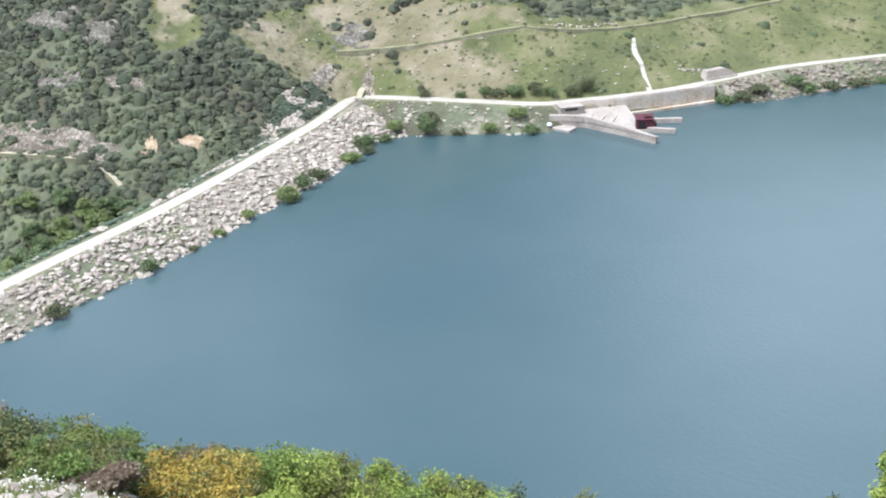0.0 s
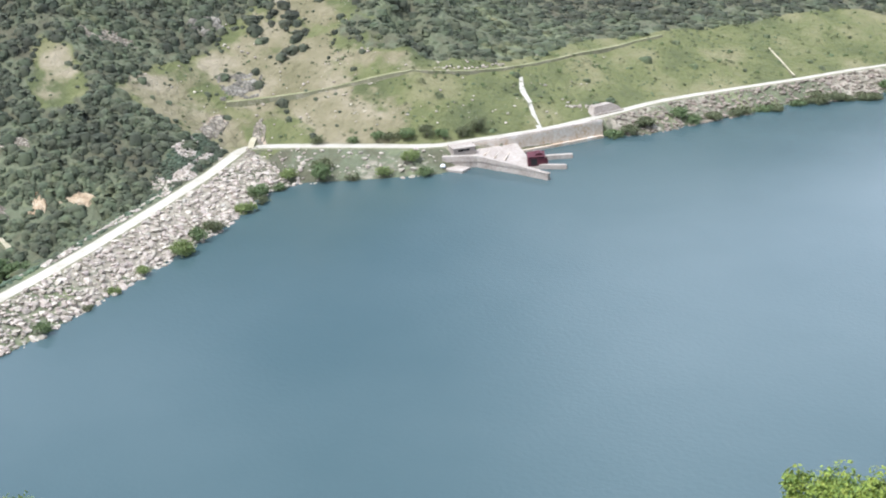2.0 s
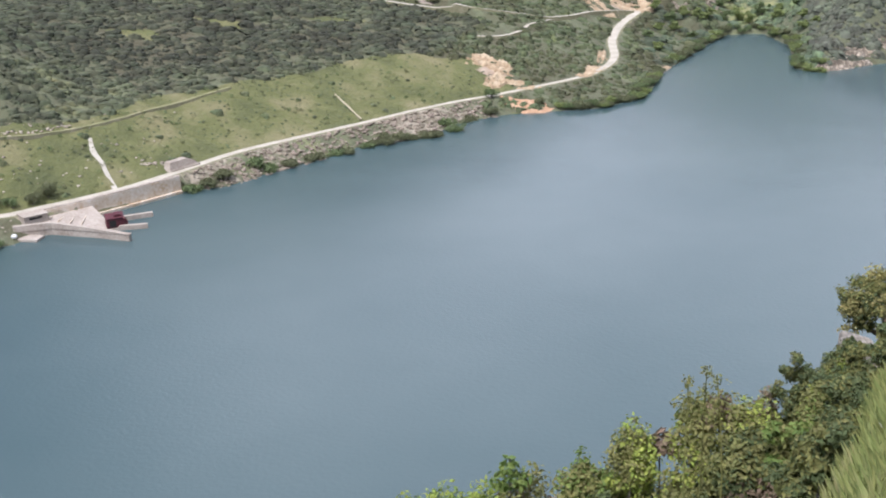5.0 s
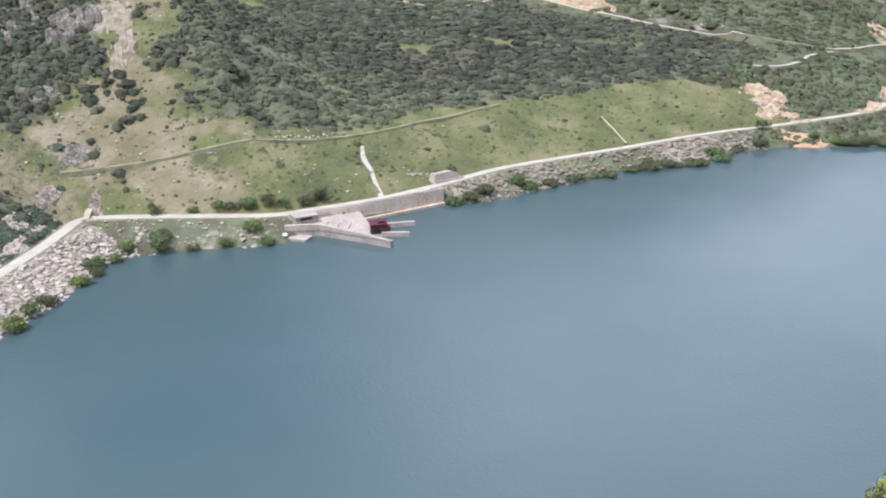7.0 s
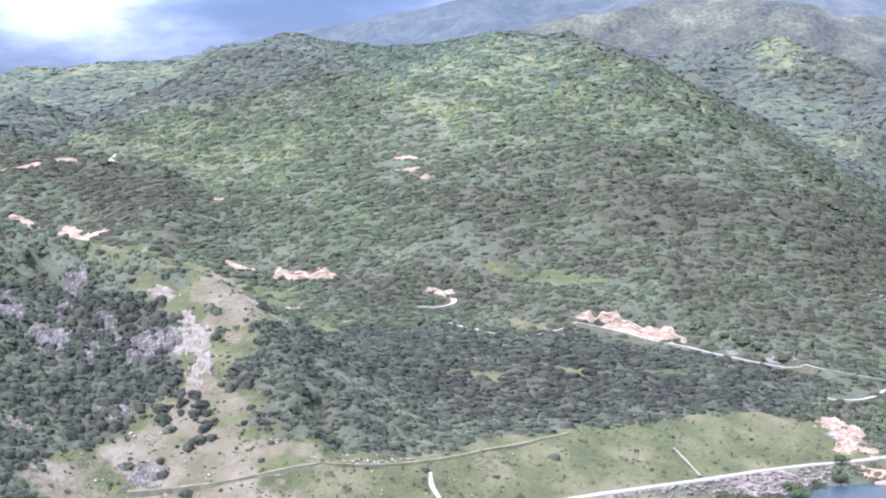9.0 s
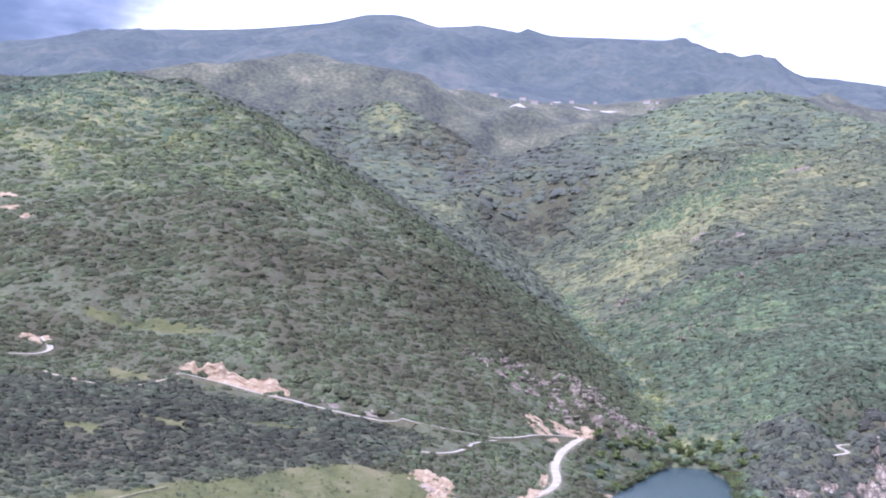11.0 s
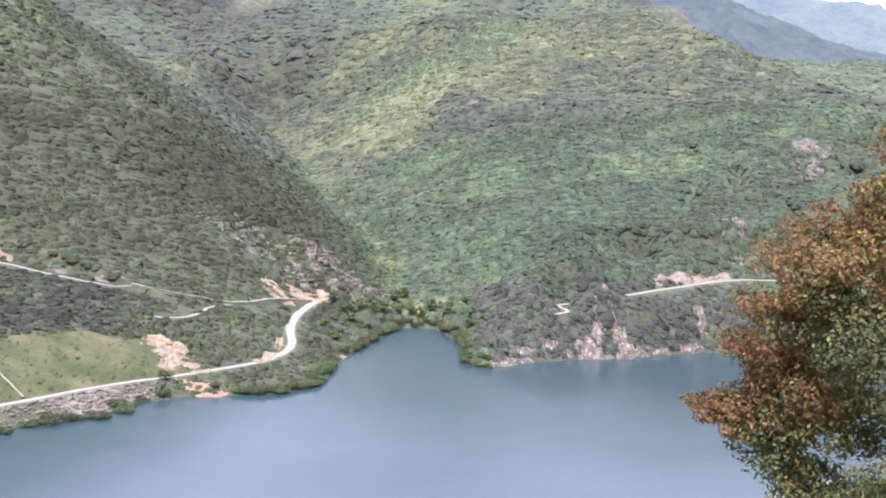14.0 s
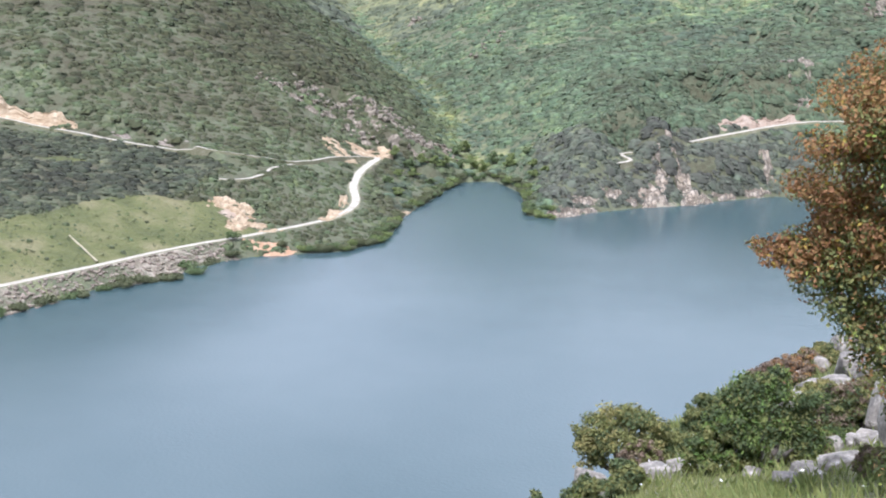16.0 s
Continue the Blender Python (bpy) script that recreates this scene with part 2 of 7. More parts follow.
M_LEAF_OLIVE = leaf_material("olive_leaf", [(0.128, 0.142, 0.046), (0.198, 0.205, 0.064), (0.30, 0.285, 0.100)])
M_LEAF_GOLD = leaf_material("golden_leaf", [(0.30, 0.22, 0.040), (0.45, 0.34, 0.060), (0.54, 0.46, 0.12)])
M_LEAF_LIME = leaf_material("lime_leaf", [(0.207, 0.275, 0.049), (0.317, 0.39, 0.073), (0.439, 0.476, 0.122)])
M_LEAF_BUD = leaf_material("yellow_tip_leaf", [(0.22, 0.205, 0.075), (0.33, 0.30, 0.105), (0.45, 0.40, 0.17)])
# darkest leaves, mixed in to imitate shaded gaps in a crown
M_LEAF_GAP = leaf_material("shade_gap_leaf", [(0.042, 0.065, 0.022), (0.066, 0.096, 0.032), (0.10, 0.13, 0.046)])
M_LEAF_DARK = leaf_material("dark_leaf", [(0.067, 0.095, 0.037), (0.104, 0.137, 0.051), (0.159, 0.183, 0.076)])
M_FAR_GREEN = leaf_material("far_green_leaf", [(0.105, 0.150, 0.062), (0.152, 0.204, 0.084), (0.22, 0.275, 0.12)])
M_FAR_LIME = leaf_material("far_fresh_leaf", [(0.15, 0.20, 0.066), (0.215, 0.265, 0.09), (0.29, 0.335, 0.13)])
M_FAR_OLIVE = leaf_material("far_olive_leaf", [(0.108, 0.124, 0.062), (0.155, 0.172, 0.085), (0.225, 0.235, 0.12)])
M_LEAF_RUST = leaf_material("rusty_leaf", [(0.21, 0.105, 0.042), (0.33, 0.185, 0.070), (0.45, 0.30, 0.12)])
M_TWIG_BROWN = leaf_material("brown_leaf", [(0.171, 0.122, 0.085), (0.244, 0.183, 0.122), (0.342, 0.268, 0.183)])
M_GRASS_NEAR = leaf_material("meadow_blade", [(0.20, 0.25, 0.075), (0.31, 0.35, 0.12), (0.44, 0.43, 0.20)])
M_FLOWER = material("white_petal", [(0.75, 0.74, 0.68), (0.82, 0.80, 0.74)], 5.0, 0.7, 0.0)

M_WATER = bpy.data.materials.new("lake_water")
M_WATER.use_nodes = True
n_, l_ = M_WATER.node_tree.nodes, M_WATER.node_tree.links
b_ = n_["Principled BSDF"]
b_.inputs["Roughness"].default_value, b_.inputs["IOR"].default_value = 0.20, 1.33
co_ = n_.new("ShaderNodeTexCoord")
wind_ = n_.new("ShaderNodeTexNoise")
wind_.inputs["Scale"].default_value, wind_.inputs["Detail"].default_value = 0.012, 4.0
tone_ = n_.new("ShaderNodeValToRGB")
tone_.color_ramp.elements[0].position, tone_.color_ramp.elements[1].position = 0.35, 0.65
tone_.color_ramp.elements[0].color, tone_.color_ramp.elements[1].color = (0.051, 0.087, 0.092, 1), (0.068, 0.104, 0.108, 1)
ripple_, swell_ = n_.new("ShaderNodeTexNoise"), n_.new("ShaderNodeTexNoise")
ripple_.inputs["Scale"].default_value, ripple_.inputs["Detail"].default_value = 0.9, 3.0
swell_.inputs["Scale"].default_value, swell_.inputs["Detail"].default_value = 0.035, 5.0
sum_ = n_.new("ShaderNodeMath")
sum_.operation, sum_.inputs[1].default_value = "MULTIPLY_ADD", 0.6
bump_ = n_.new("ShaderNodeBump")
bump_.inputs["Strength"].default_value, bump_.inputs["Distance"].default_value = 0.35, 0.25
for node in (wind_, ripple_, swell_):
    l_.new(co_.outputs["Object"], node.inputs["Vector"])
l_.new(wind_.outputs["Fac"], tone_.inputs["Fac"])
l_.new(tone_.outputs["Color"], b_.inputs["Base Color"])
l_.new(ripple_.outputs["Fac"], sum_.inputs[0])
l_.new(swell_.outputs["Fac"], sum_.inputs[2])
l_.new(sum_.outputs[0], bump_.inputs["Height"])
l_.new(bump_.outputs["Normal"], b_.inputs["Normal"])


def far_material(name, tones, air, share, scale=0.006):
    """Far woods and heath; a blue emission imitates the haze of a kilometre and more of air."""
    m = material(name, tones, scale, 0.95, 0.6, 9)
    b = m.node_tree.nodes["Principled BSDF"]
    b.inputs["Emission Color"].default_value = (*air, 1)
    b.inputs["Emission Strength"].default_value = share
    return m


# ---- mesh helpers
def mesh_ob(name, verts, faces, mat, parent=None, smooth=False, label=""):
    """One mesh object from arrays: faces all of one size."""
    me = bpy.data.meshes.new(name)
    verts, faces = np.asarray(verts, np.float32), np.asarray(faces, np.int32)
    me.vertices.add(len(verts))
    me.vertices.foreach_set("co", verts.ravel())
    me.loops.add(faces.size)
    me.loops.foreach_set("vertex_index", faces.ravel())
    me.polygons.add(len(faces))
    me.polygons.foreach_set("loop_start", np.arange(0, faces.size, faces.shape[1], dtype=np.int32))
    me.polygons.foreach_set("use_smooth", np.full(len(faces), smooth))
    me.update(calc_edges=True)
    me.validate()
    me.materials.append(mat)
    ob = new(name, me)
    if parent:
        ob.parent = parent
    if label:
        ob["label"] = label
    return ob


def part(name, bm, mat, parent=None, label="", smooth=False):
    me = bpy.data.meshes.new(name)
    bmesh.ops.recalc_face_normals(bm, faces=bm.faces)
    for f in bm.faces:
        f.smooth = smooth
    bm.to_mesh(me)
    bm.free()
    me.materials.append(mat)
    ob = new(name, me)
    if parent:
        ob.parent = parent
    if label:
        ob["label"] = label
    return ob


def empty(name, place, turn=0.0):
    ob = new(name)
    ob.empty_display_size = 0.3
    ob.matrix_basis = Matrix.Translation(place) @ Matrix.Rotation(turn, 4, "Z")
    return ob


def block(bm, lo, hi, bevel=0.04, turn=0.0, pivot=None):
    """A bevelled block between two corners, added to bm."""
    made = bmesh.ops.create_cube(bm, size=1.0)["verts"]
    c, s = [(a + b) / 2 for a, b in zip(lo, hi)], [b - a for a, b in zip(lo, hi)]
    for v in made:
        v.co = Vector((c[0] + v.co.x * s[0], c[1] + v.co.y * s[1], c[2] + v.co.z * s[2]))
    if bevel:
        edges = list({e for v in made for e in v.link_edges})
        bmesh.ops.bevel(bm, geom=edges, offset=bevel, segments=1, affect="EDGES", clamp_overlap=True)
    return bm


def wall_along(line, thick, z_low, tops, bevel=0.06):
    """A wall of that thickness along a plan line, with its foot at z_low and its top at the heights given."""
    bm = bmesh.new()
    pts = [Vector((*p, 0)) for p in line]
    rings = []
    for k, p in enumerate(pts):
        d = (pts[min(k + 1, len(pts) - 1)] - pts[max(k - 1, 0)]).normalized()
        side = Vector((-d.y, d.x, 0)) * thick / 2
        ring = [bm.verts.new((q.x, q.y, z)) for q, z in ((p + side, z_low), (p - side, z_low), (p - side, tops[k]), (p + side, tops[k]))]
        rings.append(ring)
    for a, b in zip(rings[:-1], rings[1:]):
        for j in range(4):
            bm.faces.new((a[j], a[(j + 1) % 4], b[(j + 1) % 4], b[j]))
    bm.faces.new(rings[0][::-1])
    bm.faces.new(rings[-1])
    bmesh.ops.bevel(bm, geom=[e for e in bm.edges if abs(e.verts[0].co.z - e.verts[1].co.z) < 2.5 and min(v.co.z for v in e.verts) > z_low + 0.1], offset=bevel, segments=1, affect="EDGES")
    return bm


ICO = bmesh.new()
bmesh.ops.create_icosphere(ICO, subdivisions=1, radius=1.0)
ICO1 = (np.array([v.co[:] for v in ICO.verts]), np.array([[v.index for v in f.verts] for f in ICO.faces]))
ICO.free()
ICO = bmesh.new()
bmesh.ops.create_cone(ICO, cap_ends=False, segments=6, radius1=1.0, radius2=0.55, depth=1.0)
top_ = bmesh.ops.create_cone(ICO, cap_ends=True, segments=6, radius1=0.55, radius2=0.08, depth=0.5)["verts"]
bmesh.ops.translate(ICO, verts=top_, vec=(0, 0, 0.75))
bmesh.ops.remove_doubles(ICO, verts=ICO.verts, dist=0.01)
bmesh.ops.triangulate(ICO, faces=ICO.faces)
ICO.verts.index_update()
ICO0 = (np.array([v.co[:] for v in ICO.verts]), np.array([[v.index for v in f.verts] for f in ICO.faces]))
ICO.free()
RNG = np.random.default_rng(7)


def lump(kind, rough, flat_under=True):
    """A rough rounded lump of radius about one; without its underside if asked."""
    v, f = kind
    v = v * (1 + RNG.normal(0, rough, (len(v), 1))) + RNG.normal(0, rough * 0.4, v.shape)
    if flat_under:
        keep = v[f][:, :, 2].mean(1) > -0.45
        f = f[keep]
        used = np.unique(f)
        back = np.zeros(len(v), int)
        back[used] = np.arange(len(used))
        v, f = v[used], back[f]
    return v, f


def tuft(sides, rings, count, size):
    """A low rough shrub of radius about one: a dome of leaves with loose sprays round it."""
    v = []
    for k in range(rings):
        a = np.arange(sides) * 6.2832 / sides + RNG.uniform(0, 1) + RNG.normal(0, 0.16, sides)
        r = (1.0, 0.80)[k] * RNG.uniform(0.72, 1.2, sides)
        v.append(np.column_stack([r * np.cos(a), r * np.sin(a), (-0.7, 0.55)[k] + RNG.normal(0, 0.10, sides)]))
    v.append([[RNG.normal(0, 0.18), RNG.normal(0, 0.18), RNG.uniform(0.8, 1.05)]])
    v = np.concatenate(v)
    nxt = (np.arange(sides) + 1) % sides
    f = []
    if rings == 2:
        f += [[k, nxt[k], sides + nxt[k]] for k in range(sides)] + [[k, sides + nxt[k], sides + k] for k in range(sides)]
    top = (rings - 1) * sides
    f += [[top + k, top + nxt[k], rings * sides] for k in range(sides)]
    d = RNG.normal(0, 1, (count, 3))
    d[:, 2] = np.abs(d[:, 2]) + 0.1
    d /= np.linalg.norm(d, axis=1, keepdims=True)
    p = d * RNG.uniform(0.75, 1.0, (count, 1)) * (1, 1, 0.95)
    nrm = d + RNG.normal(0, 0.3, (count, 3)) + (0, 0, 0.4)
    nrm /= np.linalg.norm(nrm, axis=1, keepdims=True)
    t = np.cross(nrm, RNG.normal(0, 1, (count, 3)))
    t /= np.linalg.norm(t, axis=1, keepdims=True)
    b = np.cross(nrm, t)
    s = size * RNG.uniform(0.6, 1.3, (count, 1))
    w = np.stack([p - t * s * 1.15 - b * s * 0.6, p + t * s * 1.1 - b * s * 0.7, p + b * s * 1.25], 1).reshape(-1, 3)
    return np.concatenate([v, w]), np.concatenate([np.array(f), len(v) + (np.arange(count) * 3)[:, None] + np.arange(3)])


def scatter(name, places, sizes, mat, kinds, tall=0.8, sink=0.25, smooth=False, band=1, lean=None):
    """Many lumps at places (x, y, z) joined into one mesh."""
    allv, allf, at = [], [], 0
    pick = RNG.integers(0, len(kinds), len(places))
    for k, (v, f) in enumerate(kinds):
        m = pick == k
        n = m.sum()
        if not n:
            continue
        a = RNG.uniform(0, 6.283, n)
        s = sizes[m]
        c, d = np.cos(a)[:, None], np.sin(a)[:, None]
        sq = RNG.uniform(0.8, 1.25, (n, 1))
        x, y = v[None, :, 0] * sq, v[None, :, 1] / sq
        p = np.stack([(x * c - y * d) * s[:, None], (x * d + y * c) * s[:, None], v[None, :, 2] * (s * tall * RNG.uniform(0.7, 1.2, n))[:, None]], -1)
        if band != 1:        # growth in bands along the slope
            q = places[m][:, :2] / np.linalg.norm(places[m][:, :2], axis=1, keepdims=True)
            side = (p[:, :, 0] * q[:, None, 1] - p[:, :, 1] * q[:, None, 0]) * (band - 1)
            p[:, :, 0] += side * q[:, None, 1]
            p[:, :, 1] -= side * q[:, None, 0]
        if lean is not None:  # the lumps follow the slope they grow on
            p[:, :, 2] += p[:, :, 0] * lean[m][:, None, 0] + p[:, :, 1] * lean[m][:, None, 1]
        p += places[m][:, None, :]
        p[:, :, 2] += (s * (tall - sink))[:, None] * 0.6
        allv.append(p.reshape(-1, 3))
        allf.append((f[None] + (np.arange(n) * len(v))[:, None, None] + at).reshape(-1, f.shape[1]))
        at += n * len(v)
    return mesh_ob(name, np.concatenate(allv), np.concatenate(allf), mat, smooth=smooth)


def leaves(points, out, size, droop=0.0, spread=0.9):
    """Folded leaves, four corners each, at points; out: rough direction each one faces."""
    n = len(points)
    nrm = out + RNG.normal(0, spread, (n, 3))
    nrm /= np.linalg.norm(nrm, axis=1, keepdims=True)
    t = np.cross(nrm, RNG.normal(0, 1, (n, 3)))
    t /= np.linalg.norm(t, axis=1, keepdims=True)
    b = np.cross(nrm, t)
    s = (size * RNG.uniform(0.6, 1.3, n))[:, None]
    v = np.stack([points - t * s, points + b * s * 0.5 + nrm * s * 0.15, points + t * s, points - b * s * 0.5 + nrm * s * 0.15], 1)
    f = (np.arange(n) * 4)[:, None] + np.array([0, 1, 2, 3])
    return v.reshape(-1, 3), f


def crown_points(blobs, count, hollow=0.55, clump=0.0):
    """Points in the outer shell of rounded masses (x, y, z, rx, ry, rz), gathered in tufts, and their outward direction."""
    blobs = np.array(blobs, float)
    w = blobs[:, 3] * blobs[:, 4] + blobs[:, 3] * blobs[:, 5]
    pick = RNG.choice(len(blobs), count, p=w / w.sum())
    d = RNG.normal(0, 1, (count, 3))
    d /= np.linalg.norm(d, axis=1, keepdims=True)
    if clump:
        seeds = RNG.normal(0, 1, (int(clump), 3))
        seeds /= np.linalg.norm(seeds, axis=1, keepdims=True)
        d = 0.5 * d + seeds[RNG.integers(0, len(seeds), count)] * 1.0
        d /= np.linalg.norm(d, axis=1, keepdims=True)
    rr = hollow + (1.06 - hollow) * RNG.uniform(0, 1, count) ** 0.6
    rr = rr * (1 + 0.16 * np.sin(d[:, 0] * 9 + pick) * np.sin(d[:, 1] * 8 + 2 * pick) + 0.10 * np.sin(d[:, 2] * 14))
    p = blobs[pick, :3] + d * rr[:, None] * blobs[pick, 3:]
    return p, d


def clumps(blobs, count, share=0.42):
    """Break rounded masses up into smaller clumps with gaps between them."""
    out = []
    for x, y, z, rx, ry, rz in blobs:
        for _ in range(count):
            d = RNG.normal(0, 1, 3)
            d /= np.linalg.norm(d)
            q, s = RNG.uniform(0.30, 0.85), share * RNG.uniform(0.7, 1.25)
            out.append((x + d[0] * rx * q, y + d[1] * ry * q, z + d[2] * rz * q, rx * s, ry * s, rz * s * 0.8))
    return out


def limb(bm, a, b, ra, rb, sides=7, bend=0.08, steps=5):
    """A tapered, slightly bent limb from a to b."""
    a, b = Vector(a), Vector(b)
    d = b - a
    q = d.to_track_quat("Z", "Y").to_matrix()
    off = Vector((random.uniform(-1, 1), random.uniform(-1, 1), 0)) * bend * d.length
    rings = []
    for k in range(steps + 1):
        s = k / steps
        c = a + d * s + q @ off * math.sin(s * math.pi)
        r = ra + (rb - ra) * s
        rings.append([bm.verts.new(c + q @ Vector((math.cos(j * 6.2832 / sides) * r * random.uniform(0.88, 1.12), math.sin(j * 6.2832 / sides) * r, 0))) for j in range(sides)])
    for r0, r1 in zip(rings[:-1], rings[1:]):
        for j in range(sides):
            bm.faces.new((r0[j], r0[(j + 1) % sides], r1[(j + 1) % sides], r1[j]))
    bm.faces.new(rings[-1])
    bm.faces.new(rings[0][::-1])


# --- terrain: plan lines (x, y) and ridges (x, y, z), metres
LAKE = [(-206, 124), (-208, 163), (-213, 204), (-216, 229), (-224, 254), (-220, 266), (-202, 277), (-186, 289),
        (-174, 321.5), (-159, 341.5), (-145, 349), (-138, 362), (-127, 378), (-114, 401), (-97, 411), (-86, 436),
        (-70, 448.5), (-52, 454.5), (-36, 460), (-23, 475.5), (-17.5, 500), (-14.5, 530), (-5, 560), (4.5, 594), (13, 618), (30, 621),
        (41, 588), (40, 535), (52, 530), (72, 545), (93, 556.5), (111, 562.5), (134, 576), (167, 593),
        (225, 560), (275, 420), (255, 250), (190, 150), (120, 105), (40, 88), (-30, 86), (-90, 62), (-150, 52), (-203, 70)]
ROAD = [(-212, 62), (-220.5, 136), (-226.5, 185), (-239, 243), (-244.5, 262), (-247.5, 275), (-237.5, 281.5), (-213, 291), (-195, 298), (-186, 307),
        (-171, 326), (-162, 343), (-150, 370), (-133, 393), (-117, 413), (-103, 432), (-88, 449), (-76, 460), (-52, 487),
        (-41, 503), (-36, 522), (-39, 552), (-37, 580), (-30, 604)]
DAM_PARTS = 4                      # the first stretches of the road lie on the dam
RIDGES = {                         # slope, ridge line
    "hill": (0.50, [(-597, 801, 217), (-475, 823, 217), (-348, 862, 221), (-287, 853, 195), (-207, 825, 159), (-142, 788, 125),
                    (-82, 746, 90), (-38, 719, 60), (0, 690, 33), (24, 655, 16)]),
    "east": (0.36, [(-141, 1292, 94), (-95, 1360, 145), (-50, 1430, 197), (0, 1480, 242), (68, 1498, 289), (143, 1430, 281),
                    (228, 1230, 226), (282, 1010, 174), (320, 894, 145), (450, 800, 130), (500, 500, 120)]),
    "rib": (0.50, [(150, 1250, 203), (100, 1120, 164), (48, 990, 129)]),
    "spur": (0.62, [(-462, 390, 98), (-385, 318, 97), (-360, 346, 96), (-338, 355, 91), (-318, 360, 85), (-296, 352, 71), (-286, 346, 48),
                    (-270, 340, 38), (-246, 331, 32)]),
    "west": (0.42, [(-750, 700, 180), (-680, 610, 145), (-580, 560, 128), (-520, 590, 122)]),
    "back": (0.55, [(-800, 1000, 205), (-597, 1200, 230), (-330, 1480, 262), (-322, 1465, 273), (-264, 1426, 242), (-207, 1385, 169), (-155, 1341, 119)]),
    "rise": (0.40, [(-1200, 1000, 230), (-1160, 1102, 260), (-1015, 1237, 275), (-915, 1312, 300), (-560, 1500, 250)]),
}


EAST_ROAD = [(124, 600, 24.6), (131, 604.5, 25.4), (142, 611, 26.6), (156, 617.5, 28.1), (170, 623.5, 30.0), (187, 628, 31.8), (204, 628.5, 32.2), (222, 625, 32.4), (250, 610, 32.4)]
STREAM = [(21, 633, 1), (-5, 750, 29), (-31, 850, 40), (-66, 998, 63), (-130, 1243, 101), (-230, 1500, 140)]   # valley bottom


def value_noise(x, y, seed=0):
    """Smooth lattice noise, -1 to 1."""
    xi, yi = np.floor(x).astype(np.int64), np.floor(y).astype(np.int64)
    fx, fy = x - xi, y - yi
    fx, fy = fx * fx * (3 - 2 * fx), fy * fy * (3 - 2 * fy)

    def corner(i, j):
        h = (i * 374761393 + j * 668265263 + seed * 1442695041) & 0x7FFFFFFF
        h = ((h ^ (h >> 13)) * 1274126177) & 0x7FFFFFFF
        return ((h ^ (h >> 16)) & 0xFFFF) / 32767.5 - 1
    a, b, c, d = corner(xi, yi), corner(xi + 1, yi), corner(xi, yi + 1), corner(xi + 1, yi + 1)
    return (a * (1 - fx) + b * fx) * (1 - fy) + (c * (1 - fx) + d * fx) * fy


def fractal(x, y, size, octaves=4, seed=0):
    total, amp = 0.0, 1.0
    for k in range(octaves):
        total = total + amp * value_noise(x / size, y / size, seed + k)
        amp, size = amp * 0.5, size * 0.5
    return total / 1.9


def to_line(x, y, line, closed=False):
    """Distance to a polyline in plan, and the number of the nearest stretch plus the share along it."""
    pts = np.array(line, float)[:, :2]
    if closed:
        pts = np.vstack([pts, pts[:1]])
    best, where = np.full(x.shape, 1e9), np.zeros(x.shape)
    for k in range(len(pts) - 1):
        (ax, ay), (bx, by) = pts[k], pts[k + 1]
        dx, dy = bx - ax, by - ay
        s = np.clip(((x - ax) * dx + (y - ay) * dy) / (dx * dx + dy * dy), 0, 1)
        d = np.hypot(x - ax - s * dx, y - ay - s * dy)
        m = d < best
        best, where = np.where(m, d, best), np.where(m, k + s, where)
    return best, where


def inside(x, y, line):
    pts, hit = np.array(line, float), np.zeros(x.shape, bool)
    for (ax, ay), (bx, by) in zip(pts, np.roll(pts, -1, 0)):
        hit ^= ((ay > y) != (by > y)) & (x < (bx - ax) * (y - ay) / (by - ay + 1e-9) + ax)
    return hit


def ridge_body(x, y, slope, line):
    best = np.full(x.shape, -1e9)
    for (ax, ay, az), (bx, by, bz) in zip(line[:-1], line[1:]):
        dx, dy = bx - ax, by - ay
        s = np.clip(((x - ax) * dx + (y - ay) * dy) / (dx * dx + dy * dy), 0, 1)
        d = np.hypot(x - ax - s * dx, y - ay - s * dy)
        best = np.maximum(best, az + s * (bz - az) - slope * (np.sqrt(d * d + 36) - 6))
    return best


ROAD_SIDE = ROAD + [(-2, 604)] + LAKE[24:]


def road_height(where):
    return 5.0 + 9.0 * np.clip((where - 18.5) / 4.5, 0, 1) ** 1.3


